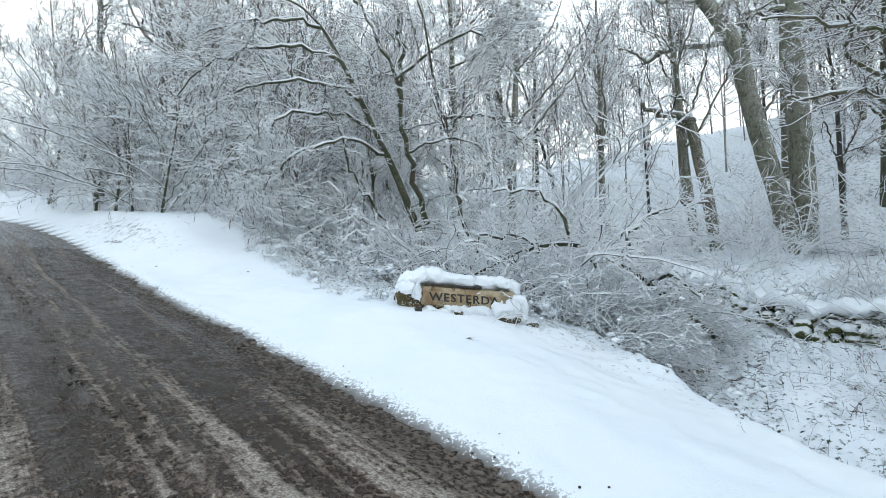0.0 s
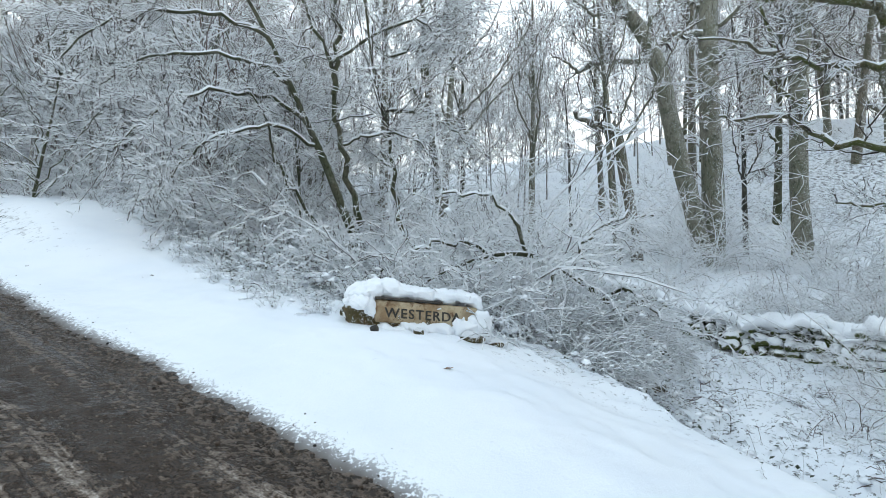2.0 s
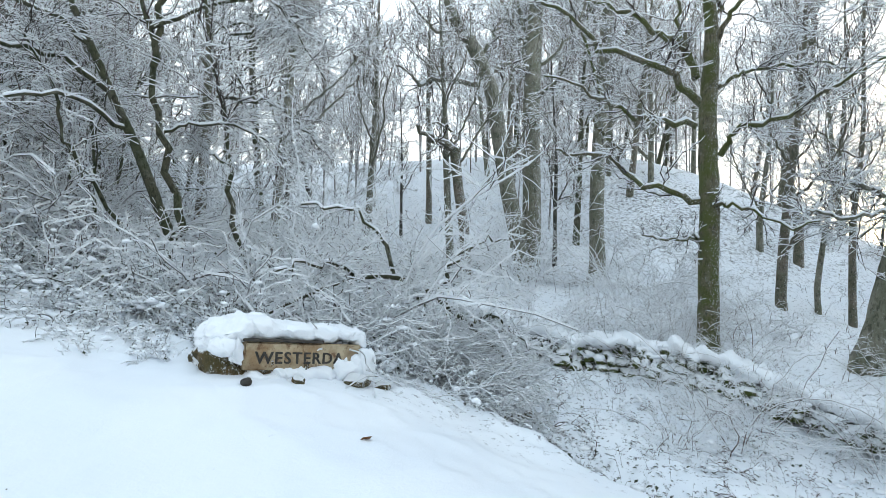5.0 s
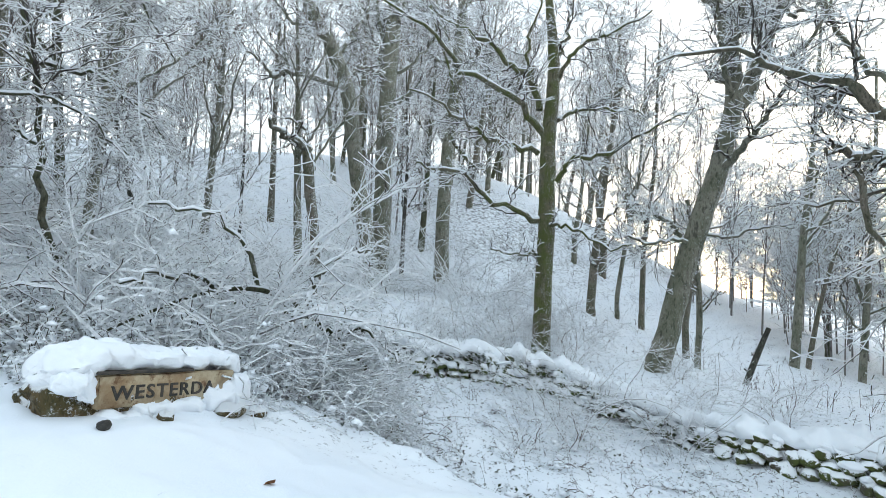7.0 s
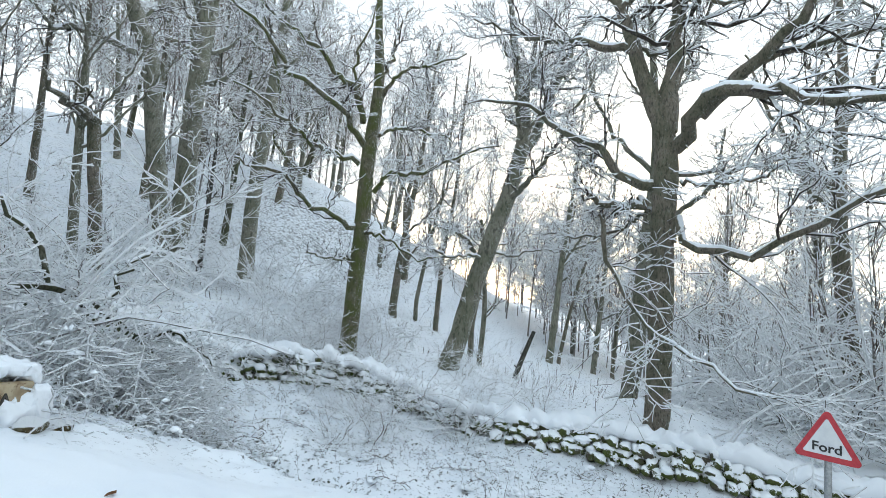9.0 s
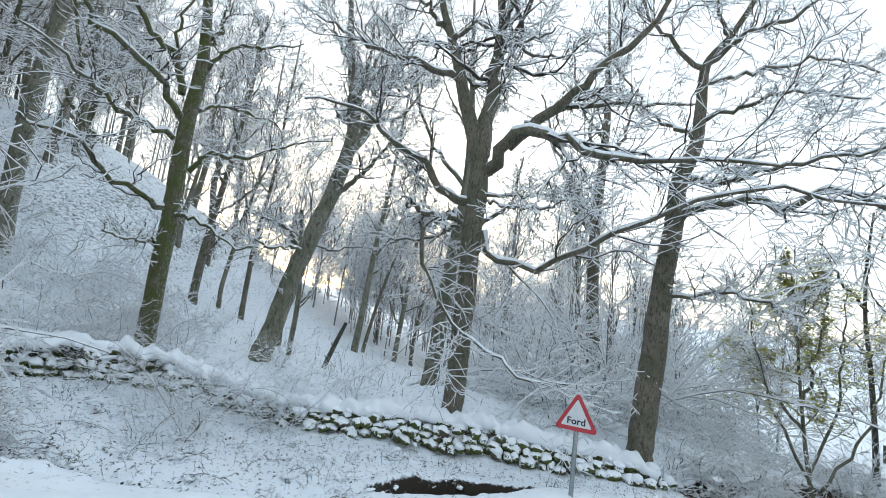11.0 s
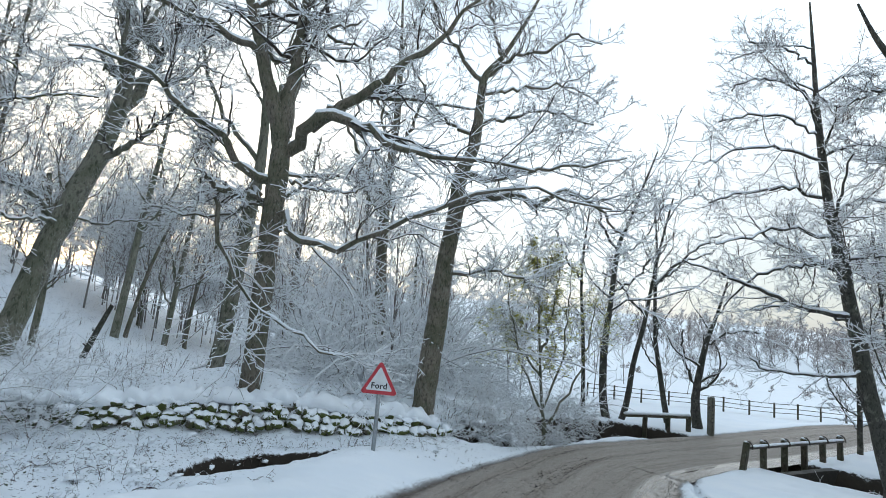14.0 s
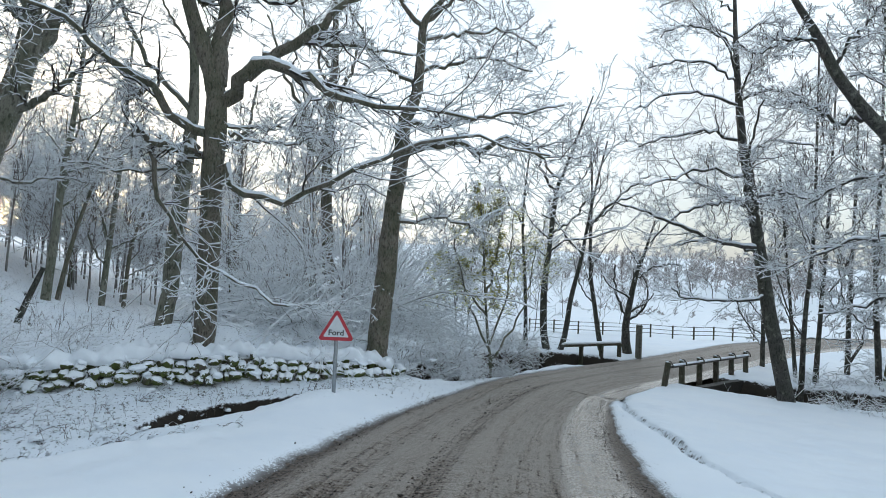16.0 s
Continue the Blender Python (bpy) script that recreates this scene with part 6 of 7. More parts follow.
def name_stone():
    """Local x along the face from its upper to its lower end, -y towards the lane."""
    top = tagged(new("name_stone"), "carved mossy boundary stone capped with thick snow on the verge", "stone sign")
    top.matrix_world = pose(-0.78, 7.0, 1.0, 0, 0, 17.4)
    f = lambda u: 0.24
    us = ends(-0.33, 1.50, 60, 0.08)
    V, F = loft(us, lambda x: 0.30 + 0.0 * x, f, lambda x: 0.30 - 0.03 * abs(x - 0.5), lambda x: -0.30 - 0.06 * x, lambda x: 0.50 - 0.075 * x - 0.30 * max(0, -x), 3.1, 0.085, 36, 2.2, 4.6)
    part("boulder", mesh_of("boulder", V, F, M_STONE), None, top, "mossy ochre boulder")
    bm = bmesh.new()                                   # the dressed panel, standing a little proud
    box(bm, 0.0, -0.035, 0.16, 1.36, 0.06, 0.43)
    for v in bm.verts:
        v.co.z -= 0.075 * v.co.x
        v.co.y += 0.01 * noise.noise(v.co * 3)
    bmesh.ops.bevel(bm, geom=bm.edges[:], offset=0.012, segments=2, affect="EDGES")
    panel = part("panel", bm, M_PANEL, top, "rust-stained dressed stone panel", True)
    bm = bmesh.new()
    box(bm, -0.02, -0.055, 0.435, 0.86, 0.05, 0.462)
    for v in bm.verts:
        v.co.z -= 0.072 * v.co.x
    bmesh.ops.bevel(bm, geom=bm.edges[:], offset=0.006, segments=1, affect="EDGES")
    part("moulding", bm, M_LETTER, top, "dark raised edge")
    me = text_mesh("WESTERDA", 0.165, 0.006, 0.002, 1.14)
    xs = [v.co.x for v in me.vertices]
    k = 1.02 / (max(xs) - min(xs))
    for v in me.vertices:
        x, y, z = v.co
        v.co = (0.10 + (x - min(xs)) * k, -0.040 - z, 0.225 + y - 0.075 * ((x - min(xs)) * k + 0.1))
    me.materials.append(M_LETTER)
    word = new("lettering", me)
    word.parent = panel
    word["label"] = "cut capitals reading WESTERDA"
    # snow: a deep cap, and a drift against the lower end of the face
    g = lambda x: 0.065 * math.exp(-((x - 0.16) / 0.26) ** 2)
    V, F = loft(ends(-0.30, 1.53, 80, 0.09), lambda x: 0.29, f, lambda x: 0.335, lambda x: 0.425 - 0.072 * x - 0.17 * math.exp(-((x + 0.33) / 0.24) ** 2) - 0.12 * math.exp(-((x - 1.52) / 0.14) ** 2),
                lambda x: 0.605 - 0.062 * x + g(x) * 1.2 - 0.25 * max(0, -x - 0.02), 9.3, 0.06, 44, 2.4, 7.0)
    part("snow_cap", mesh_of("snow_cap", V, F, M_SNOW), None, top, "thick rounded cap of snow")
    for x0, x1, z0, z1, d, sd in ((0.50, 1.10, 0.02, 0.20, 0.10, 1.0), (0.95, 1.46, -0.02, 0.27, 0.12, 2.0), (1.08, 1.40, 0.10, 0.34, 0.075, 5.0), (-0.02, 0.55, -0.04, 0.13, 0.09, 3.0), (-0.16, 0.0, 0.20, 0.46, 0.06, 4.6), (-0.30, -0.10, 0.30, 0.44, 0.10, 8.6), (0.28, 0.70, 0.02, 0.17, 0.085, 7.0), (1.30, 1.58, -0.12, 0.42, 0.12, 6.0)):
        V, F = loft(ends(x0, x1, 26, 0.3), lambda x: 0.0, f, lambda x: d, lambda x: z0 - 0.06 * x, lambda x: z1 - 0.08 * x, sd, 0.06, 20, 2.0, 7.0)
        part("snow_patch", mesh_of("snow_patch", V, F, M_SNOW), None, top, "clinging snow")
    return top


name_stone()


def rock(name, label, x, y, r, sink=0.3, seed=0, material=None, squash=0.6, z=None, group="stones at the foot of the name stone"):
    bm = bmesh.new()
    bmesh.ops.create_icosphere(bm, subdivisions=3, radius=r)
    for v in bm.verts:
        k = 1 + 0.30 * noise.noise(v.co / r * 1.1 + Vector((seed, 3, 1))) + 0.08 * noise.noise(v.co / r * 4 + Vector((seed, 0, 0)))
        v.co = Vector((v.co.x * k * 1.25, v.co.y * k, v.co.z * k * squash))
    ob = part(name, bm, material or M_STONE, None, "", True)
    ob.location = (x, y, (height(x, y) if z is None else z) + r * squash * (1 - 2 * sink))
    ob.rotation_euler = (0, 0, seed)
    return tagged(ob, label, "rock", group)


M_WET_ROCK = mat_plain("dark_wet_stone", (0.010, 0.009, 0.008), (0.035, 0.030, 0.022), 0.6, 14, 0.6)
rock("rock", "small dark stone poking through the snow", -0.78, 6.66, 0.05, 0.2, 1.0, M_WET_ROCK, 0.85)
rock("rock", "small dark stone under a lip of snow", -0.26, 6.92, 0.065, 0.25, 2.0, M_STONE, 0.8)
rock("rock", "mossy stone at the end of the name stone", 0.42, 7.22, 0.14, 0.45, 3.3)
rock("rock", "snow-covered stone below the boulder", 0.74, 7.32, 0.12, 0.5, 5.1)

for x, y, r, k in ((2.3, 7.85, 0.16, 1.2), (2.6, 7.2, 0.15, 2.6), (2.85, 6.0, 0.12, 4.0), (2.95, 4.7, 0.13, 0.4), (3.4, 8.3, 0.22, 5.5)):
    rock("rock", "mossy stone under snow at the edge of the hollow", x, y, r, 0.35, k, M_STONE, 0.75, None, "stones at the edge of the hollow")

# ---- the warning sign ----
M_RED = mat_plain("sign_red", (0.42, 0.03, 0.045), (0.52, 0.05, 0.06), 0.45, 20, 0.05)
M_WHITE = mat_plain("sign_white", (0.62, 0.64, 0.66), (0.70, 0.72, 0.73), 0.45, 9, 0.03)
M_BLACK = mat_plain("sign_black", (0.02, 0.02, 0.02), (0.035, 0.035, 0.035), 0.5)
M_GALV = mat_plain("galvanised_steel", (0.26, 0.28, 0.29), (0.38, 0.40, 0.41), 0.5, 30, 0.1, 0.7)


def tri_plate(bm, side, y0, y1, round_r=0.045, hole=0.0):
    """An upright rounded triangle in x, z; its centre line at x 0, its base at z 0."""
    h = side * math.sqrt(3) / 2
    c = Vector((0, h / 3))
    ring = []
    for k, (px, pz) in enumerate(((-side / 2, 0), (side / 2, 0), (0, h))):
        p = Vector((px, pz))
        q = p + (c - p).normalized() * round_r * 2
        a0 = math.radians((210, -30, 90)[k])
        for s in range(-3, 4):
            a = a0 + math.radians(60) * s / 3
            ring.append(q + Vector((math.cos(a), math.sin(a))) * round_r)
    f = [bm.verts.new((p.x, y0, p.y)) for p in ring]
    b = [bm.verts.new((p.x, y1, p.y)) for p in ring]
    n = len(ring)
    for i in range(n):
        bm.faces.new((f[i], f[(i + 1) % n], b[(i + 1) % n], b[i]))
    bm.faces.new(f[::-1]), bm.faces.new(b)
    return h


def warning_sign():
    top = tagged(new("warning_sign"), "red-edged white triangular road sign lettered Ford on a grey post", "road sign")
    top.matrix_world = pose(4.75, -0.13, 0.0, 0, 0, -122 + 1.5)
    lift_ = 0.985
    bm = bmesh.new()
    bmesh.ops.create_cone(bm, cap_ends=True, segments=20, radius1=0.038, radius2=0.038, depth=1.85, matrix=Matrix.Translation((0, 0, 0.575)))
    part("post", bm, M_GALV, top, "grey galvanised post", True)
    bm = bmesh.new()
    tri_plate(bm, 0.71, -0.055, -0.042)
    plate_ = part("plate", bm, M_RED, top, "red triangular border")
    plate_.location = (0, 0, lift_)
    bm = bmesh.new()
    tri_plate(bm, 0.50, -0.0585, -0.050, 0.018)
    panel = part("panel", bm, M_WHITE, plate_, "white reflective panel")
    panel.location = (0, 0, 0.066)
    me = text_mesh("Ford", 0.150, 0.0015, 0.0028)
    xs = [v.co.x for v in me.vertices]
    mid = (max(xs) + min(xs)) / 2
    for v in me.vertices:
        x, y, z = v.co
        v.co = ((x - mid) * 1.05, -0.0605 - z, 0.036 + y)
    me.materials.append(M_BLACK)
    w = new("lettering", me)
    w.parent = panel
    w["label"] = "black word Ford"
    bm = bmesh.new()
    box(bm, -0.11, -0.042, 0.10, 0.11, 0.045, 0.13), box(bm, -0.08, -0.042, 0.36, 0.08, 0.045, 0.39)
    part("clip", bm, M_GALV, top).location = (0, 0, lift_)
    return top


warning_sign()

# ---- rails, posts and fence at the culvert ----
M_WOOD = mat_bark("weathered_wood", (0.05, 0.04, 0.028), (0.17, 0.14, 0.10), 0.35, 0.6, 0.75, 14)
M_POSTW = mat_bark("pale_lichened_wood", (0.13, 0.12, 0.09), (0.34, 0.33, 0.29), 0.25, 0.6, 0.75, 16)
M_IRON = mat_plain("old_iron_tube", (0.05, 0.045, 0.04), (0.12, 0.10, 0.08), 0.6, 25, 0.3, 0.5)


def timber(name, parent, a, b, w, d, material, label="", turn=0.0):
    """A square timber from a to b with worn edges."""
    a, b = Vector(a), Vector(b)
    L = (b - a).length
    bm = bmesh.new()
    box(bm, -w / 2, -d / 2, 0, w / 2, d / 2, L)
    bmesh.ops.bevel(bm, geom=bm.edges[:], offset=min(w, d) * 0.14, segments=2, affect="EDGES")
    bm.transform(Matrix.Translation(a) @ (b - a).to_track_quat("Z", "X").to_matrix().to_4x4() @ Matrix.Rotation(turn, 4, "Z"))
    return part(name, bm, material, parent, label)


def snow_strip(parent, a, b, w, h, seed=0):
    """A rounded ridge of snow along the top of a rail."""
    a, b = Vector(a), Vector(b)
    n = max(6, int((b - a).length / 0.12))
    P = np.array([a.lerp(b, i / (n - 1)) for i in range(n)]) + np.array((0, 0, h * 0.25))
    g = np.random.default_rng(seed)
    R = np.full(n, w / 2) * g.uniform(0.85, 1.1, n)
    R[0] = R[-1] = w * 0.15
    V = Tubes().add(P, R, 8)
    V.v[0][:, 2] = (V.v[0][:, 2] - np.repeat(P[:, 2], 8)) * (h / w * 1.3) + np.repeat(P[:, 2], 8)
    return part("snow", V.mesh("snow", M_SNOW), None, parent, "snow lying along the rail")


def culvert_rail():
    top = tagged(new("guard_rail"), "low guard rail with wooden posts and an iron tube", "railing")
    pts = [Vector((5.25 + 0.028 * i, -11.55 - 1.12 * i, 0)) for i in range(6)]
    for i, p in enumerate(pts):
        lean_ = 0.30 if i == 0 else 0.0
        timber("post", top, (p.x, p.y, -1.45), (p.x + 0.02, p.y - lean_, -0.36), 0.15, 0.15, M_WOOD)
        q = line([(p.x - 0.15, p.y - lean_, -0.52), (p.x - 0.14, p.y - lean_, -0.42), (p.x - 0.06, p.y - lean_, -0.325), (p.x + 0.03, p.y - lean_, -0.345)], 9)
        part("strap", Tubes().add(q, np.full(9, 0.022), 6).mesh("strap", M_IRON), None, top, "black iron hoop over the tube")
        cap = Tubes().add(np.array([(p.x + 0.04, p.y - lean_, -0.37), (p.x + 0.04, p.y - lean_, -0.345), (p.x + 0.04, p.y - lean_, -0.325), (p.x + 0.04, p.y - lean_, -0.32)]), np.array((0.05, 0.07, 0.045, 0.01)), 10)
        part("snow", cap.mesh("snow", M_SNOW), None, top, "dab of snow on the post")
    P = np.array([(p.x - 0.09, p.y - (0.3 if i == 0 else 0.0), -0.50) for i, p in enumerate(pts)])
    part("tube", Tubes().add(line(P, 24), np.full(24, 0.035), 8).mesh("tube", M_IRON), None, top, "dark iron tube")
    snow_strip(top, (P[0][0], P[0][1], -0.455), (P[-1][0], P[-1][1], -0.455), 0.085, 0.06, 2)
    return top


def bench_rail():
    top = tagged(new("guard_rail"), "low timber rail on three short posts thick with snow", "railing")
    a, b = Vector((10.35, -12.3, -0.66)), Vector((9.45, -14.95, -0.58))
    for t in (0.32, 0.66, 0.97):
        p = a.lerp(b, t)
        timber("post", top, (p.x, p.y, -1.75), (p.x, p.y, p.z), 0.16, 0.13, M_WOOD)
    timber("rail", top, a, b, 0.10, 0.18, M_WOOD)
    snow_strip(top, a + Vector((0, 0, 0.07)), b + Vector((0, 0, 0.07)), 0.2, 0.08, 3)
    return top


def gate_post():
    top = tagged(new("depth_post"), "pale square timber post standing by the ford", "post")
    timber("post", top, (9.05, -15.6, -1.9), (9.05, -15.6, 0.28), 0.22, 0.20, M_POSTW)
    bm = bmesh.new()
    for i in range(8):                                  # worn graduation marks
        box(bm, 9.05 - 0.114, -15.6 + 0.03 * (i % 2), -1.0 + i * 0.15, 9.05 - 0.108, -15.6 + 0.09, -0.965 + i * 0.15)
    part("mark", bm, M_BLACK, top, "dark worn gauge marks")
    return top


def field_fence():
    pts = line([(18.6, -18.2), (16.6, -21.2), (14.65, -24.2), (12.9, -26.9), (11.3, -29.3), (9.6, -32.6)], 13)
    top = tagged(new("fence"), "three-rail timber field fence along the snowy bank", "fence")
    z = land_at(pts[:, 0], pts[:, 1])
    for i, (p, h) in enumerate(zip(pts, z)):
        timber("post", top, (p[0], p[1], h - 0.3), (p[0], p[1], h + 0.80), 0.075, 0.08, M_WOOD)
        if i:
            q, k = pts[i - 1], z[i - 1]
            for u in (0.26, 0.50, 0.74):
                timber("rail", top, (q[0], q[1], k + u), (p[0], p[1], h + u), 0.03, 0.06, M_WOOD)
    return top


def culvert():
    """The stone face of the culvert below the rail, dark and wet."""
    top = tagged(new("retaining_wall"), "dark wet stone face of the culvert under the rail", "wall", kind="structure")
    bm = bmesh.new()
    box(bm, 4.75, -18.0, -2.6, 5.0, -12.2, -1.18)
    bmesh.ops.subdivide_edges(bm, edges=bm.edges[:], cuts=6, use_grid_fill=True)
    for v in bm.verts:
        v.co += Vector((noise.noise(v.co * 2.2), noise.noise(v.co * 2.2 + Vector((5, 0, 0))), 0)) * 0.06
    part("face", bm, M_WET_ROCK, top)
    return top



# ---- the drystone wall ----
def mat_wall_stone():
    """Dark gritstone under moss, snow on its shelves and plastered over it in patches."""
    m = Nodes("mossy_wall_stone")
    n1, n2 = m.noise(7, 5, 0.65), m.noise(38, 4, 0.7)
    col = m.mix(n1, (0.030, 0.026, 0.018), (0.12, 0.10, 0.07))
    col = m.mix(m.span(m.noise(2.6, 5, 0.7), 0.36, 0.52), col, m.mix(n2, (0.030, 0.045, 0.008), (0.105, 0.125, 0.026)))
    nz = m.sep(m.geo.outputs["Normal"])[2]
    lie = m.math("ADD", nz, m.math("MULTIPLY", m.math("SUBTRACT", m.noise(13, 5, 0.7), 0.5), 0.6))
    f = m.math("MAXIMUM", m.span(lie, 0.12, 0.34), m.span(m.math("ADD", m.noise(4.2, 6, 0.75), m.math("MULTIPLY", nz, 0.14)), 0.495, 0.54))
    m.bump(m.math("ADD", n1, m.math("MULTIPLY", n2, 0.5)), 0.8, 0.03)
    return m.done(m.mix(f, col, SNOW), 0.9)


M_WALLSTONE = mat_wall_stone()


def stone_mesh(seed):
    """One rough squared stone, about 1 x 1 x 1."""
    bm = bmesh.new()
    bmesh.ops.create_icosphere(bm, subdivisions=2, radius=0.56)
    for v in bm.verts:
        p = v.co.copy()
        for i in range(3):                              # flattened sides
            p[i] = max(-0.44, min(0.44, p[i]))
        v.co = p + Vector((noise.noise(p * 2.1 + Vector((seed * 3.1, i * 9.0, 0))) for i in range(3))) * 0.20
    me = bpy.data.meshes.new("stone")
    bm.to_mesh(me)
    bm.free()
    me.polygons.foreach_set("use_smooth", [True] * len(me.polygons))
    me.materials.append(M_WALLSTONE)
    return me


def cap_mesh(seed):
    """A pillow of snow, flat beneath."""
    bm = bmesh.new()
    bmesh.ops.create_icosphere(bm, subdivisions=3, radius=0.5)
    for v in bm.verts:
        v.co *= 1 + 0.30 * noise.noise(v.co * 2.2 + Vector((seed * 5.3, 0, 0))) + 0.10 * noise.noise(v.co * 6 + Vector((seed * 2.3, 4, 0)))
    me = bpy.data.meshes.new("snow")
    bm.to_mesh(me)
    bm.free()
    me.polygons.foreach_set("use_smooth", [True] * len(me.polygons))
    me.materials.append(M_SNOW)
    return me


def drystone_wall():
    g = np.random.default_rng(21)
    top = tagged(new("drystone_wall"), "tumbled mossy drystone wall with snow on every stone", "wall", kind="structure")
    # x, y, height
    L = line([(5.0, 13.4, 0.45), (6.3, 11.4, 0.5), (7.5, 9.6, 0.6), (8.6, 7.6, 0.55), (9.1, 6.1, 0.42), (8.95, 4.6, 0.46), (8.75, 3.0, 0.54), (8.6, 1.7, 0.60), (8.35, 0.2, 0.56), (8.1, -1.3, 0.48), (7.9, -2.5, 0.34), (7.8, -3.3, 0.16)], 700)
    s = np.concatenate(((0,), np.cumsum(np.linalg.norm(np.diff(L[:, :2], axis=0), axis=1))))
    at = lambda u, k: float(np.interp(u, s, L[:, k]))
    stones, caps = [stone_mesh(i) for i in range(7)], [cap_mesh(i) for i in range(5)]
    bm = bmesh.new()                                    # the dark packed core
    ring = None
    for u in np.arange(0, s[-1], 0.35):
        x, y, h = at(u, 0), at(u, 1), at(u, 2) * 0.72
        d = Vector((at(u + 0.1, 0) - at(u - 0.1, 0), at(u + 0.1, 1) - at(u - 0.1, 1), 0)).normalized()
        n_ = Vector((-d.y, d.x, 0))
        z = height(x, y)
        q = [bm.verts.new(Vector((x, y, z)) + n_ * a + Vector((0, 0, b))) for a, b in ((-0.17, -0.3), (-0.13, h), (0.13, h), (0.17, -0.3))]
        if ring:
            for i in range(3):
                bm.faces.new((ring[i], q[i], q[i + 1], ring[i + 1]))
        ring = q
    part("core", bm, M_WALLSTONE, top)
    V, F, sides = [], [], 16                            # the snow lying along its top
    us = np.arange(0.05, s[-1] - 0.3, 0.06)
    for u in us:
        x, y, h = at(u, 0), at(u, 1), at(u, 2)
        d = math.atan2(at(u + 0.15, 1) - at(u - 0.15, 1), at(u + 0.15, 0) - at(u - 0.15, 0))
        z = height(x, y) + h
        for k in range(sides):
            a = 2 * math.pi * k / sides
            o, t = 0.36 * math.cos(a), math.sin(a)
            o *= max(0.35, min(1.0, 0.8 + 1.3 * noise.noise(Vector((u * 1.1, 3.0, 0)))))
            q = Vector((x - math.sin(d) * o, y + math.cos(d) * o, z))
            lump = noise.noise(q * 3.0) * 0.13 + noise.noise(q * 5.5) * 0.13
            o *= 1 + 1.6 * lump + 0.9 * noise.noise(q * 2.3 + Vector((7, 0, 0))) * (0.6 if math.cos(a) < 0 else 0.2)
            V.append((x - math.sin(d) * o, y + math.cos(d) * o, z + 0.06 + (0.11 * t if t > 0 else 0.22 * t * (1 + 5 * lump)) + lump * 1.3))
    V = np.array(V)
    i = (np.arange(len(us) - 1)[:, None] * sides + np.arange(sides)[None]).ravel()
    j = (np.arange(len(us) - 1)[:, None] * sides + (np.arange(sides)[None] + 1) % sides).ravel()
    part("snow", mesh_of("snow", V, np.stack((i, i + sides, j + sides, j), -1), M_SNOW), None, top, "lumpy snow lying along the wall top")
    u = 0.0
    course = 0
    total = 0
    for course in range(6):
        u = g.uniform(0, 0.3)
        while u < s[-1]:
            w, hh = g.uniform(0.14, 0.34), g.uniform(0.14, 0.26)
            h = at(u, 2)
            zc = 0.05 + course * 0.165 + g.normal(0, 0.03)
            if zc < h - 0.02:
                x, y = at(u, 0), at(u, 1)
                d = math.atan2(at(u + 0.15, 1) - at(u - 0.15, 1), at(u + 0.15, 0) - at(u - 0.15, 0))
                z = height(x, y)
                top_row = zc + 0.15 >= h - 0.02
                nx, ny = -math.sin(d), math.cos(d)
                for side in ((-1,) if not top_row else (0,)):
                    off = side * (0.26 - 0.035 * course) + g.normal(0, 0.05)
                    ob = part("stone", stones[int(g.integers(7))], None, top)
                    depth = 0.30 if side else 0.46
                    ob.matrix_basis = pose(x + nx * off, y + ny * off, z + zc, *g.normal(0, 8, 2), math.degrees(d) + g.normal(0, 12)) @ Matrix.Diagonal((w * 1.12, depth, hh * 1.15, 1))
                    total += 1
                    if g.uniform() < (0.75 if top_row else 0.12):
                        cp = part("snow", caps[int(g.integers(5))], None, top)
                        k = 1.15 if top_row else 1.05
                        cp.matrix_basis = pose(x + nx * (off - (0.07 if side else 0.0)), y + ny * (off - (0.07 if side else 0.0)), z + zc + hh * (0.42 if top_row else 0.40), *g.normal(0, 9, 2), math.degrees(d)) @ Matrix.Diagonal((w * k * g.uniform(0.8, 1.3), depth * k * 0.9, (0.20 if top_row else 0.14) * g.uniform(0.6, 1.3), 1))
            u += w * g.uniform(0.92, 1.05)
    # ivy and moss hanging over the farther stretch
    us = g.uniform(0.8, 9.5, 3200)
    us = us[np.array([noise.noise(Vector((u * 1.3, 11.0, 0))) > -0.05 for u in us])]
    x, y, h = (np.interp(us, s, L[:, k]) for k in range(3))
    off = g.normal(-0.24, 0.10, len(us))
    d = np.arctan2(np.interp(us + 0.15, s, L[:, 1]) - np.interp(us - 0.15, s, L[:, 1]), np.interp(us + 0.15, s, L[:, 0]) - np.interp(us - 0.15, s, L[:, 0]))
    x, y = x - np.sin(d) * off, y + np.cos(d) * off
    leafy("ivy", top, np.stack((x, y, land_at(x, y) + h * g.uniform(0.25, 1.05, len(us))), 1), 0.12, M_DARK_LEAF, 22)
    return top


culvert_rail()
bench_rail()
gate_post()
field_fence()
culvert()

# ---- the thickets ----
def place(ob, x, y, scale=1.0, turn=0.0, sink=0.05, z=None):
    """Sets a thing built at the origin down on the land."""
    ob.matrix_basis = pose(x, y, (height(x, y) if z is None else z) - sink, 0, 0, turn) @ Matrix.Scale(scale, 4)
    return ob


def copies(models, xs, ys, scales, seed, sink=0.05):
    g = np.random.default_rng(seed)
    zs = land_at(xs, ys)
    for i, (x, y, z, s) in enumerate(zip(xs, ys, zs, scales)):
        m = models[int(g.integers(len(models)))]
        c = copy_thing(m, Matrix())
        c.matrix_basis = pose(x, y, z - sink, *g.normal(0, 4, 2), g.uniform(0, 360)) @ Matrix.Scale(s, 4)


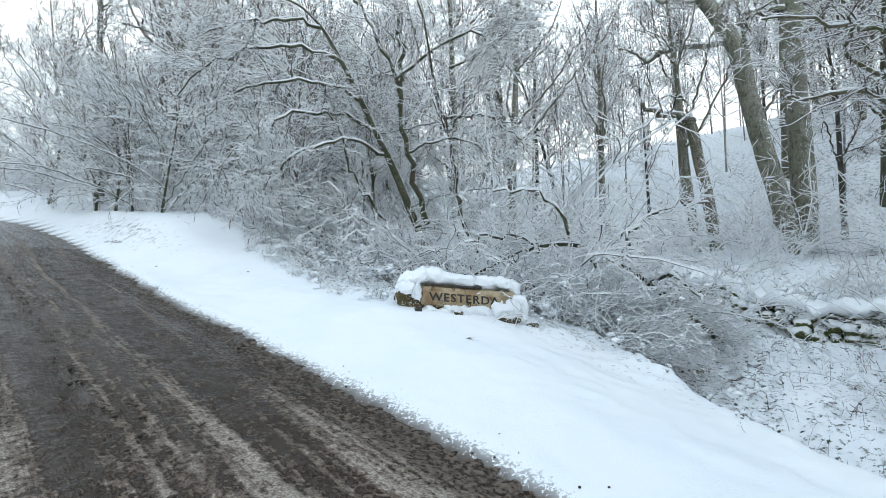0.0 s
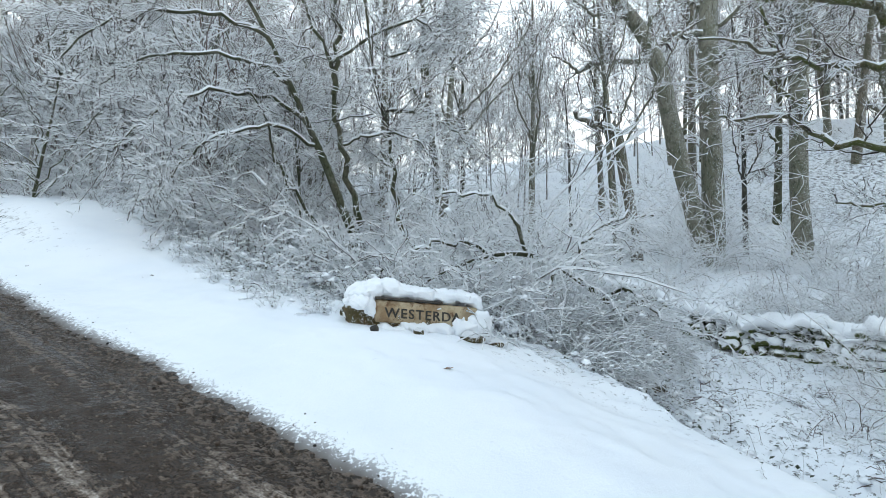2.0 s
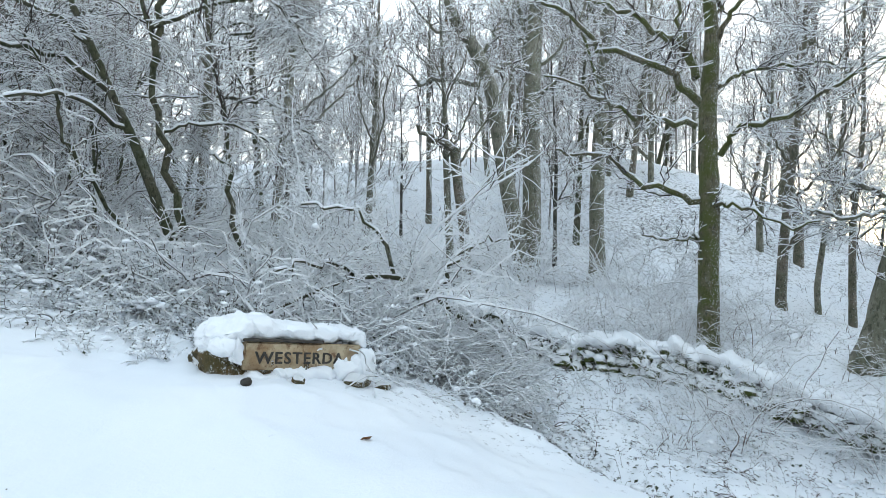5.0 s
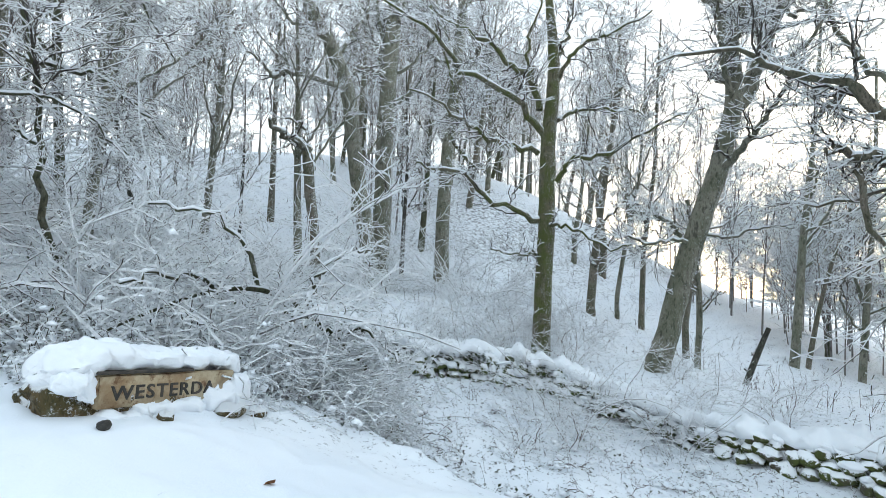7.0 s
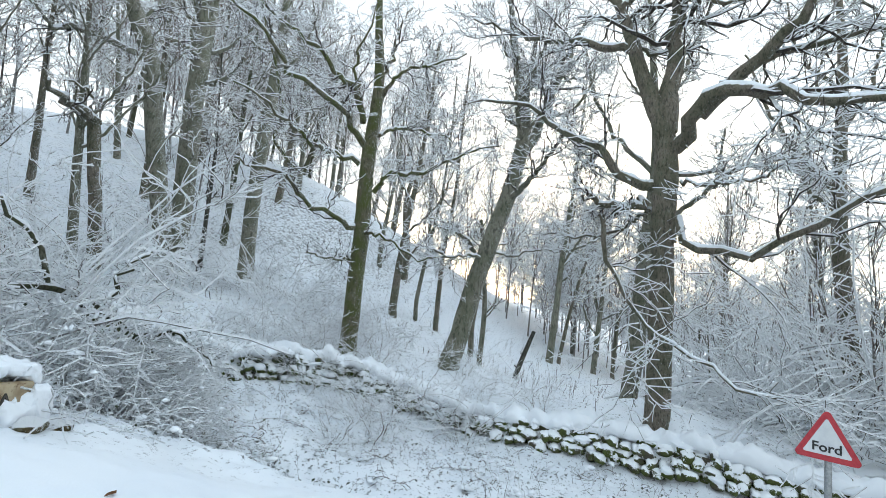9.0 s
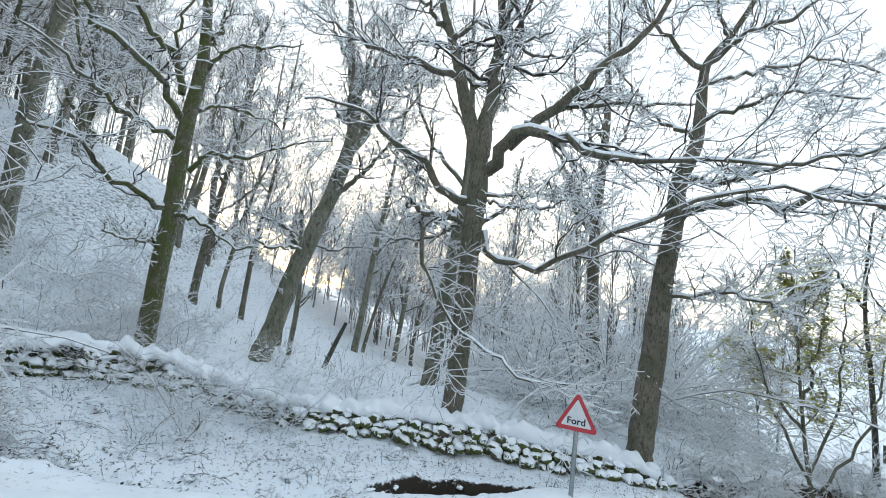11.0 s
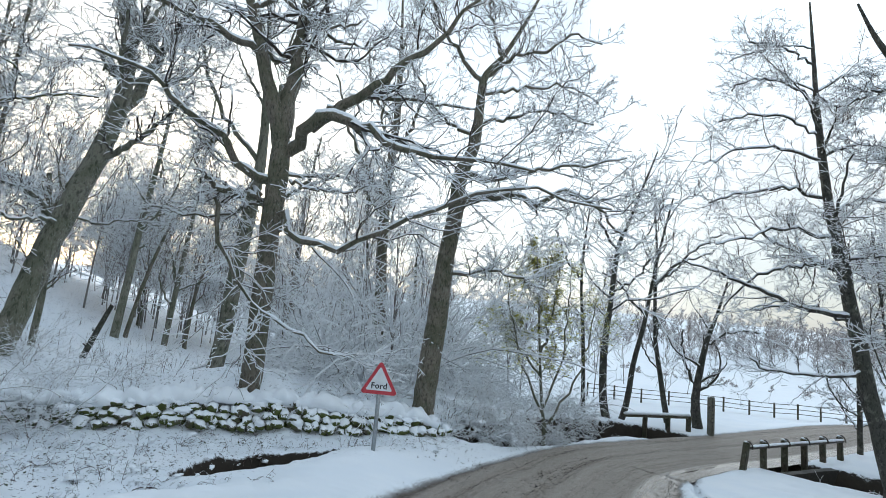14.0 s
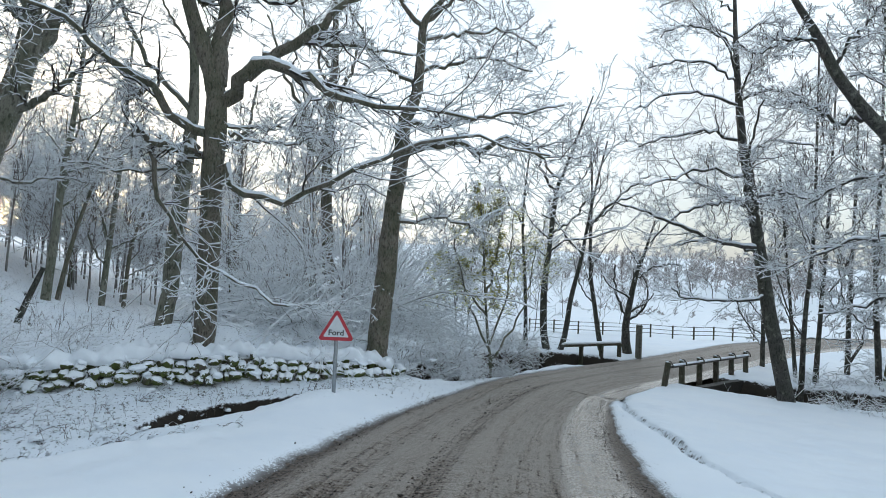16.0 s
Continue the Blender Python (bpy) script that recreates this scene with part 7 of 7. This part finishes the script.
def drop(models):
    for m in models:
        for o in list(m.children_recursive):
            bpy.data.objects.remove(o)
        bpy.data.objects.remove(m)


def scatter(n, x0, x1, y0, y1, keep, seed, apart=0.0):
    g = np.random.default_rng(seed)
    out = []
    tries = 0
    while len(out) < n and tries < n * 60:
        tries += 1
        x, y = g.uniform(x0, x1), g.uniform(y0, y1)
        if keep(x, y) and all((x - a) ** 2 + (y - b) ** 2 > apart * apart for a, b in out):
            out.append((x, y))
    return np.array(out).T


def off_road(x, y, d):
    return np.min(np.hypot(ROAD[:, 0] - x, ROAD[:, 1] - y)) > d


def upper_side(x, y):
    """On the wooded side of the lane."""
    i = np.argmin(np.hypot(ROAD[:, 0] - x, ROAD[:, 1] - y))
    d = ROAD[min(i + 1, len(ROAD) - 1), :2] - ROAD[max(i - 1, 0), :2]
    return d[0] * (y - ROAD[i, 1]) - d[1] * (x - ROAD[i, 0]) > 0


def hollow(x, y):
    """Between the crest of the verge and the wall."""
    return 2.9 + 0.16 * (6 - y) < x < 8.6 and y < 11 and not (y < 3.4 and x < 5.2)


def crest(x, y):
    """Metres beyond the crest of the verge, up the lane from the name stone."""
    return (0.654 * (x + 0.8) + 0.757 * (y - 7.0)) + 0.12 * (x + 0.8)


woods = [wood_tree(k, 50 + k) for k in range(5)]
# the wood on the hill, to the north and behind the wall
xs, ys = scatter(24, 14, 36, 10, 32, lambda x, y: x * 0.75 + y > 29 and np.hypot(x - 10, y - 13) > 2.5, 61, 2.2)
copies(woods[:4], xs, ys, np.random.default_rng(1).uniform(0.75, 1.15, len(xs)), 62)
xs, ys = scatter(21, -16, 14, 17, 31, lambda x, y: off_road(x, y, 7) and upper_side(x, y), 63, 2.0)
copies(woods, xs, ys, np.random.default_rng(2).uniform(0.7, 1.15, len(xs)), 64)
xs, ys = scatter(12, 17, 34, -9, 7, lambda x, y: y < 1 - 0.1 * (x - 17) or x > 28, 65, 2.5)
copies(woods, xs, ys, np.random.default_rng(3).uniform(0.6, 1.0, len(xs)), 66)
xs, ys = scatter(9, -12, 2.5, -34, -15, lambda x, y: off_road(x, y, 4), 67, 1.6)
copies(woods[2:], xs, ys, np.random.default_rng(4).uniform(0.7, 1.1, len(xs)), 68)
xs, ys = scatter(15, -30, -7, 11, 36, lambda x, y: 5.0 < np.min(np.hypot(ROAD[:, 0] - x, ROAD[:, 1] - y)) < 14 and upper_side(x, y) and x < -9, 69, 1.8)
copies(woods, xs, ys, np.random.default_rng(14).uniform(0.8, 1.2, len(xs)), 70)
drop(woods)

bushes = [shrub("shrub", "leafless snow-covered thicket shrub", 80 + i, stems=(15, 11, 16)[i], h=(1.6, 2.4, 1.3)[i], spread_=(0.9, 0.6, 1.3)[i], arch=(0.10, 0.05, 0.14)[i], branch=7, twig=3, rmin=0.0055, snow=0.009, bark=M_TWIG_WHITE, group="undergrowth shrubs") for i in range(3)]
# beneath the wood
xs, ys = scatter(44, 2, 16, 9.5, 20, lambda x, y: 1.78 * x + y > 23.4 or (x < 4.4 and y > 12.4), 71, 0.9)
copies(bushes, xs, ys, np.random.default_rng(5).uniform(0.7, 1.3, len(xs)), 72)
xs, ys = scatter(60, -18, 2.5, 9.5, 22, lambda x, y: off_road(x, y, 6.2) and upper_side(x, y) and not (x > -2.2 and y < 8.5), 73, 0.9)
copies(bushes, xs, ys, np.random.default_rng(6).uniform(0.8, 1.6, len(xs)), 74)
xs, ys = scatter(40, 10.2, 21, -9.5, 1.5, lambda x, y: np.hypot(x - 9.4, y - 1.5) > 1.3 and y < 0.4 and x > 12 - 0.5 * (y + 5), 75, 0.9)
copies(bushes, xs, ys, np.random.default_rng(7).uniform(1.3, 2.3, len(xs)), 76)
xs, ys = scatter(12, 10.0, 14, -13, -5, lambda x, y: off_road(x, y, 4.0), 77, 0.8)
copies(bushes, xs, ys, np.random.default_rng(8).uniform(0.5, 0.8, len(xs)), 78)
xs, ys = scatter(20, -8, 3.6, -24, -14.5, lambda x, y: off_road(x, y, 3.2), 79, 0.8)
copies(bushes, xs, ys, np.random.default_rng(9).uniform(0.6, 1.2, len(xs)), 81)
xs, ys = scatter(34, -34, -5, 11, 38, lambda x, y: 6.3 < np.min(np.hypot(ROAD[:, 0] - x, ROAD[:, 1] - y)) < 10.5 and upper_side(x, y) and x < -6, 84, 1.0)
copies(bushes, xs, ys, np.random.default_rng(12).uniform(1.1, 2.2, len(xs)), 85)
tall = [tree("hazel", "tall dense hazel thicket with drooping snow-lined twigs", [(0, 0, 0, 0.05), (0.15, 0.1, 1.6, 0.04), (0.1, 0.4, 3.4, 0.028), (0.3, 0.5, (5.4, 6.6)[i], 0.012)], M_HAZEL, auto=18, auto_u=(0.03, 0.98), auto_angle=42, auto_ratio=0.6, auto_lift=-0.03,
             branch=10, twig=8, fine=0, seed=95 + i, rmin=0.0055, snow=0.010, droop=0.06, lift=-0.02, wig=0.13, sides=7, group="thicket above the lane", limb_name="stem", category="hazel") for i in range(2)]
xs, ys = scatter(20, -17, -2.6, 9.5, 24, lambda x, y: 8.2 < np.min(np.hypot(ROAD[:, 0] - x, ROAD[:, 1] - y)) < 13 and upper_side(x, y), 86, 1.2)
copies(tall, xs, ys, np.random.default_rng(13).uniform(0.75, 1.15, len(xs)), 87)
for x, y, s in ((-12.0, 16.6, 0.9), (-13.2, 17.4, 1.0), (-14.6, 18.2, 1.1), (-16, 20.0, 1.1), (-12.4, 17.2, 1.0), (-18.5, 20.4, 1.2), (-9.6, 14.6, 0.8)):
    copy_thing(tall[int(x * 7) % 2], Matrix()).matrix_basis = pose(x, y, height(x, y) - 0.05, 0, 0, x * 77) @ Matrix.Scale(s, 4)
drop(tall)
drop(bushes)

# brambles beside the stone and along the crest of the verge, bowed under clotted snow
brambles = [shrub("bramble", "low bramble mound clotted with snow over dark leaves", 190 + i, stems=(26, 22, 18)[i], h=(1.0, 0.8, 1.3)[i], spread_=1.3, arch=(0.22, 0.2, 0.16)[i], branch=9, twig=4, rmin=0.0055, r0=0.010, low=0.15,
                  bark=M_TWIG, snow=0.012, n=12, clumps=(1300, 1100, 1000)[i], clump=0.028, leaves=420, leaf_size=0.075, leaf_mat=M_DARK_LEAF, group="brambles on the bank", category="bramble") for i in range(3)]
xs, ys = scatter(62, -9.5, 1.0, 7.4, 15.5, lambda x, y: -0.5 + 0.28 * max(0, -x - 4) < crest(x, y) < 2.9 and np.hypot(x - 0.1, y - 7.3) > 1.35, 82, 0.5)
near_ = np.array([crest(x, y) for x, y in zip(xs, ys)])
copies(brambles, xs, ys, np.random.default_rng(10).uniform(0.85, 1.15, len(xs)) * np.clip(0.42 + 0.25 * (near_ + 0.5), 0.4, 0.95), 83, 0.03)
xs, ys = scatter(9, 0.9, 4.2, 7.6, 10.6, lambda x, y: 0.55 * x + 0.3 * y > 3.5 and np.hypot(x - 0.1, y - 7.3) > 1.5, 88, 0.6)
copies(brambles, xs, ys, np.random.default_rng(11).uniform(0.5, 0.85, len(xs)), 89)
drop(brambles)
sprays = [shrub("bramble", "thin reddish bramble spray in the snowy hollow", 195 + i, stems=9, h=(0.4, 0.6)[i], spread_=1.4, arch=0.2, branch=5, twig=3, rmin=0.0018, r0=0.0035, low=0.2, bark=M_RED_TWIG, snow=0.005,
                clumps=26, clump=0.028, leaves=44, leaf_size=0.05, leaf_mat=M_DARK_LEAF, group="bramble sprays in the hollow", category="bramble") for i in range(2)]
xs, ys = scatter(56, 2.6, 8.6, 1.6, 11, hollow, 92, 0.5)
copies(sprays, xs, ys, np.random.default_rng(15).uniform(0.6, 1.3, len(xs)), 93, 0.02)
xs, ys = scatter(12, 5.2, 8.0, -3.2, 1.2, lambda x, y: True, 94, 0.5)
copies(sprays, xs, ys, np.random.default_rng(16).uniform(0.4, 0.8, len(xs)), 95, 0.02)
edge_ = LIP[6::6][:24] + np.random.default_rng(96).normal(0, 0.12, (24, 2))
copies(sprays, edge_[:, 0] + 0.22, edge_[:, 1] + 0.05, np.random.default_rng(17).uniform(0.45, 1.0, 24), 97, 0.02)     # along the verge's edge
drop(sprays)

# the collapsed bush beside the stone
place(shrub("shrub", "collapsed white-crusted bush arching over the verge edge", 91, stems=46, h=2.5, spread_=1.15, arch=0.085, branch=14, twig=7, rmin=0.0068, r0=0.015, low=0.1, bark=M_TWIG_WHITE, snow=0.008, sides=4, n=13, clumps=600, clump=0.022), 2.1, 9.5, 1.1)
place(shrub("shrub", "low tangle of frosted stems at the verge edge", 92, stems=34, h=1.5, spread_=1.6, arch=0.15, branch=10, twig=6, rmin=0.006, r0=0.012, low=0.2, bark=M_TWIG_WHITE, snow=0.008, sides=4, n=12, clumps=500, clump=0.022), 1.7, 8.2, 0.85)
place(shrub("shrub", "tangled leafless bush above the hollow", 93, stems=26, h=1.9, spread_=1.3, arch=0.10, branch=10, twig=6, rmin=0.006, r0=0.012, bark=M_TWIG_WHITE, snow=0.008, sides=4, n=12, clumps=400, clump=0.020), 3.4, 9.3, 0.8)
tree("fallen_branch", "broken bough lying arched over the bush under thick snow",
     [(4.1, 9.0, 0.5, 0.055), (3.3, 9.2, 1.25, 0.060), (2.5, 9.3, 1.85, 0.058), (1.8, 9.3, 2.15, 0.050), (1.0, 9.3, 2.1, 0.040), (0.2, 9.4, 1.75, 0.028), (-0.4, 9.5, 1.4, 0.016)], M_HAZEL,
     limbs=(
         [(2.5, 9.3, 1.85, 0.055), (2.9, 9.5, 2.5, 0.042), (3.6, 9.8, 2.9, 0.030), (4.5, 10.1, 3.0, 0.020)],
         [(1.8, 9.3, 2.15, 0.050), (1.5, 9.5, 2.8, 0.040), (1.0, 9.7, 3.2, 0.028), (0.3, 9.9, 3.3, 0.018)],
         [(2.2, 9.3, 2.0, 0.046), (2.0, 8.8, 1.8, 0.036), (1.7, 8.3, 1.3, 0.024)],
         [(1.2, 9.3, 2.12, 0.045), (0.6, 9.0, 2.3, 0.034), (-0.2, 8.8, 2.15, 0.022)],
         [(3.0, 9.25, 1.5, 0.045), (3.2, 8.7, 1.6, 0.034), (3.5, 8.1, 1.2, 0.022)],
     ),
     seed=44, branch=12, twig=7, fine=3, reach=0.9, wig=0.2, twigs=M_TWIG_WHITE, snow=0.016, rmin=0.0055, droop=0.03, flare=1.0, category="branch")

drystone_wall()


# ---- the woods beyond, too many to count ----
# besides the frost, distance haze is put into these paler, greyer colours
M_HAZED_FROST = mat_bark("hazed_frosted_bark", (0.16, 0.15, 0.14), (0.36, 0.34, 0.32), 0.0, 0.0, 0.5, 3.0, specks=0.9)
M_HAZED_TWIG = mat_bark("hazed_far_twigs", (0.19, 0.16, 0.155), (0.30, 0.26, 0.255), 0.0, 0.0, 0.8)
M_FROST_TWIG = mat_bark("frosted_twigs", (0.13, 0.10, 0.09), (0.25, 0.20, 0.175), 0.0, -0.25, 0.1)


def far_wood(name, label, xs, ys, seed, tall=(8, 14), per=46, r=0.018, kids=7, twigs=None):
    """Trunks and sprays of frosted branches, one mesh."""
    g = np.random.default_rng(seed)
    n = len(xs)
    z = land_at(xs, ys)
    h = g.uniform(*tall, n)
    t = np.linspace(0, 1, 5)
    lean = g.normal(0, 0.8, (n, 2))
    P = np.stack((xs[:, None] + lean[:, :1] * t ** 1.5, ys[:, None] + lean[:, 1:] * t ** 1.5, z[:, None] - 0.2 + h[:, None] * t), -1)
    R = (h * 0.0085)[:, None] * (1 - 0.9 * t)
    tw = Tubes()
    B, rB = sprout(P, R, per // 2, 0.18, 0.98, 45, 0.28, n=4, wig=0.2, lift=0.1, thin=0.45, rmin=r, gen=g)
    C, rC = sprout(B, rB, kids, 0.15, 1.0, 45, 0.6, n=2, wig=0.2, lift=0.06, thin=0.7, rmin=r * 0.8, gen=g)
    ob = new(name, Tubes().add(P, R * 0.6, 5).mesh(name, M_HAZED_FROST))
    tw.add(B, rB, 3, 0.02), tw.add(C, rC, 3, 0.02)
    tw = part("crown", tw.mesh("crown", twigs or M_FROST_TWIG, False), None, ob)
    tw["kind"] = "stuff"
    return tagged(ob, label, "woodland", kind="stuff")


def wooded(n, x0, x1, y0, y1, keep, seed, label, tall, apart, per=46, r=0.014, kids=6, twigs=None):
    xs, ys = scatter(n, x0, x1, y0, y1, keep, seed, apart)
    return far_wood("far_wood", label, xs, ys, seed + 1, tall, per, r, kids, twigs)


wooded(40, 14, 44, 10, 40, lambda x, y: x * 0.9 + y > 39, 101, "dense frosted woodland covering the hillside", (8, 15), 1.2, 60)
wooded(46, -14, 17, 19, 37, lambda x, y: off_road(x, y, 8), 103, "dense frosted woodland behind the hazel", (7, 14), 1.2, 60)
wooded(64, 14, 40, -12, 10, lambda x, y: y < -1.5 or x > 29, 105, "frosted thicket of young trees behind the oak", (5, 12), 1.2, 60)
wooded(50, -44, -8, 16, 48, lambda x, y: off_road(x, y, 4.6) and upper_side(x, y), 107, "frosted trees at the top of the lane", (4, 9), 1.5, 60)
wooded(60, -40, 60, 32, 70, lambda x, y: x * 0.5 + y > 34 and off_road(x, y, 8), 109, "frosted woodland along the ridge", (8, 14), 2.0, 50, 0.02, 4)
wooded(50, 34, 80, -16, 26, lambda x, y: True, 111, "frosted woodland at the foot of the hill", (7, 13), 2.2, 50, 0.025, 4)
wooded(40, 10, 70, -34, -9, lambda x, y: x > 11 - (y + 9) * 0.45, 113, "frosted streamside trees", (4, 9), 1.6, 50, 0.016)
wooded(60, 20, 110, -140, -55, lambda x, y: abs(rough2(np.array([x * 0.03]), np.array([y * 0.03]), 5)[0]) < 0.2, 115, "hedgerow trees across the snowy fields", (4, 8), 3, 40, 0.05, 5, M_HAZED_TWIG)
wooded(26, 30, 60, -105, -85, lambda x, y: True, 119, "brown copse on the far side of the fields", (5, 8), 2, 60, 0.03, 6, M_HAZED_TWIG)
wooded(300, 60, 620, -640, -60, lambda x, y: np.hypot(x, y) > 160 and rough2(np.array([x * 0.012]), np.array([y * 0.012]), 6)[0] > 0.05, 121, "woods on the distant hillside", (7, 12), 6, 24, 0.10, 4, M_HAZED_TWIG)
wooded(40, -40, -1, -56, -16, lambda x, y: off_road(x, y, 5), 117, "bare trees along the lower stream", (6, 12), 1.6, 56, 0.016, 4)


wooded(40, 27, 48, -2, 15, lambda x, y: True, 123, "brown misty thicket beyond the clearing", (6, 13), 1.5, 80, 0.011, 9)


# ---- what grows and lies on the ground ----
def stems_on(xs, ys, h, r, seed, material, name, label, category, heads=True):
    """Dry upright stems, one mesh."""
    g = np.random.default_rng(seed)
    n = len(xs)
    z = land_at(xs, ys)
    H = h * g.uniform(0.4, 1.4, n)
    d = g.normal(0, 0.28, (n, 2))
    t = np.linspace(0, 1, 4)
    P = np.stack((xs[:, None] + d[:, :1] * H[:, None] * t ** 1.4, ys[:, None] + d[:, 1:] * H[:, None] * t ** 1.4, z[:, None] - 0.03 + H[:, None] * t), -1)
    R = np.full((n, 4), r) * g.uniform(0.7, 1.4, (n, 1)) * np.array((1, 0.9, 0.8, 0.5))
    tw = Tubes().add(P, R, 3)
    B, rB = sprout(P, R, 3, 0.35, 1.0, 45, 0.35, n=3, wig=0.2, thin=0.7, rmin=r * 0.5, gen=g)
    tw.add(B, rB, 3, 0.006)
    return tagged(new(name, tw.mesh(name, material, False)), label, category, kind="stuff")


xs, ys = scatter(280, 2.4, 8.6, 1.4, 11, hollow, 131)
stems_on(xs, ys, 0.26, 0.0026, 132, M_RED_TWIG, "dry_weeds", "thin dry brown weed stems standing in the snow", "weeds")
xs, ys = scatter(110, 5, 8.4, -3.4, 1.6, lambda x, y: True, 133)
stems_on(xs, ys, 0.18, 0.0026, 134, M_RED_TWIG, "dry_weeds", "short dry stems below the wall", "weeds")
xs, ys = scatter(260, 9.5, 24, 2, 16, lambda x, y: True, 135)
stems_on(xs, ys, 0.45, 0.006, 136, M_RED_TWIG, "dry_weeds", "dead bracken stems on the wooded slope", "weeds")

g = np.random.default_rng(140)
litter_at = []
for n, x0, x1, y0, y1, hmax, keep in ((1700, -3.6, 1.4, 7.6, 10.6, 0.4, lambda x, y: y > 8.1 - 0.3 * x * (x < 0)), (700, 1.2, 4.2, 5.6, 9.2, 0.18, lambda x, y: 0.62 * x + 0.3 * y > 3.25), (1000, 3, 8.6, 1.6, 11, 0.05, hollow), (300, 5, 8.4, -3.4, 1.4, 0.05, lambda x, y: True)):
    xs, ys = scatter(n, x0, x1, y0, y1, keep, 141 + n)
    litter_at.append(np.stack((xs, ys, land_at(xs, ys) + 0.01 + g.uniform(0, 1, len(xs)) ** 2 * hmax), 1))
holder = tagged(new("bramble_leaves"), "dark bramble leaves showing through the snow", "leaves", kind="stuff")
leafy("leaf_mass", holder, np.concatenate(litter_at), 0.062, M_DARK_LEAF, 150)

tuft = shrub("grass_tuft", "tuft of dark grass poking through the verge snow", 160, stems=14, h=0.10, spread_=1.3, arch=0.12, branch=2, twig=1, rmin=0.0018, bark=M_RED_TWIG, r0=0.003, group="grass tufts on the verge", category="grass")
verge = np.array([(-0.94, 5.36), (-4.0, 8.9), (-4.5, 9.1), (-6.1, 9.3), (-6.4, 9.5), (-3.3, 8.3), (-2.2, 7.0), (-8.2, 11.2), (-8.6, 11.6), (0.1, -4.6), (-0.6, -4.2), (0.6, -5.4), (2.4, -7.5), (-1.2, -5.2), (5.0, -1.0)])
copies([tuft], verge[:, 0], verge[:, 1], np.random.default_rng(161).uniform(0.5, 1.2, len(verge)), 162, 0.01)
drop([tuft])

# the brown leaf on the snow
bm = bmesh.new()
pts_ = [bm.verts.new(p) for p in ((0, 0, 0), (0.03, 0.012, 0.012), (0.07, 0.035, 0.006), (0.095, 0.0, 0.018), (0.07, -0.03, 0.01), (0.03, -0.015, 0.014), (0.05, 0, 0.0))]
for a_, b_ in ((0, 1), (1, 2), (2, 3), (3, 4), (4, 5), (5, 0)):
    bm.faces.new((pts_[a_], pts_[b_], pts_[6]))
bmesh.ops.solidify(bm, geom=bm.faces[:], thickness=0.002)
leaf = part("fallen_leaf", bm, M_BROWN_LEAF, None)
leaf.location = (-0.12, 5.46, height(-0.12, 5.46) + 0.004)
tagged(leaf, "single curled brown leaf lying on the snow", "leaf")

# brush before the wall and at the streamside
brush = [shrub("shrub", "thin bare saplings before the wall", 170 + i, stems=9, h=1.5, spread_=0.55, arch=0.05, branch=8, twig=5, rmin=0.0026, bark=M_TWIG_BROWN, r0=0.006, snow=0.006, group="saplings by the wall") for i in range(2)]
spots = np.array([(6.9, 7.6), (7.6, 7.0), (7.9, 6.2), (7.2, 8.8), (8.2, 5.4), (4.4, 10.4), (9.9, 5.6), (10.4, 4.2), (6.1, 6.5), (5.7, 7.2), (9.6, 8.6), (10.6, 8.9), (9.9, 10.4), (8.9, 9.9), (11.2, 6.4), (8.3, 10.9), (11.6, 10.8)])
copies(brush, spots[:, 0], spots[:, 1], np.random.default_rng(171).uniform(0.7, 1.2, len(spots)), 172)
drop(brush)
brush = [shrub("shrub", "drooping reddish bush over the stream bank", 180, stems=40, h=1.2, spread_=1.3, arch=0.2, branch=9, twig=5, bark=M_TWIG, r0=0.009, rmin=0.004, snow=0.012, clumps=300, clump=0.02, group="streamside bushes", leaves=160, leaf_size=0.06)]
spots = np.array([(8.4, -4.6), (8.8, -5.6), (8.9, -6.8), (9.6, -7.9), (10.4, -9.4), (8.9, -3.9), (10.3, -10.8), (0.9, -14.3), (-0.4, -14.8), (-1.6, -15.4)])
copies(brush, spots[:, 0], spots[:, 1], np.random.default_rng(181).uniform(0.8, 1.15, len(spots)), 182)
drop(brush)

wooded(44, -30, -3, 12, 40, lambda x, y: 5.2 < 0.654 * x + 0.757 * y < 15, 191, "frosted trees crowding the bank above the lane", (6, 11), 1.2, 64)
# added out of view behind the camera, to hold back skylight from the snow
wooded(24, -44, -8, -40, 0, lambda x, y: -32 < 0.654 * x + 0.757 * y < -17 and off_road(x, y, 5), 193, "unseen frosted trees added below the lane to cut the skylight", (6, 10), 1.6, 50, 0.02, 4)
wooded(24, 4, 34, 19, 40, lambda x, y: x * 0.35 + y > 27, 195, "frosted woodland over the crest", (9, 15), 1.4, 60, 0.016, 5)
wooded(90, 6, 80, -60, -24, lambda x, y: abs(y + 56 - 0.38 * x) < 1.4, 197, "dead reeds and low hedge along the field stream", (0.5, 1.1), 0.5, 40, 0.010, 4, M_HAZED_TWIG)
wooded(150, 0, 120, -125, -50, lambda x, y: min(abs(y + 88 - 0.3 * x), abs(y + 112 - 0.2 * x)) < 1.3, 199, "hedgerows dividing the snowy fields", (2.5, 5), 0.7, 40, 0.022, 5, M_HAZED_TWIG)
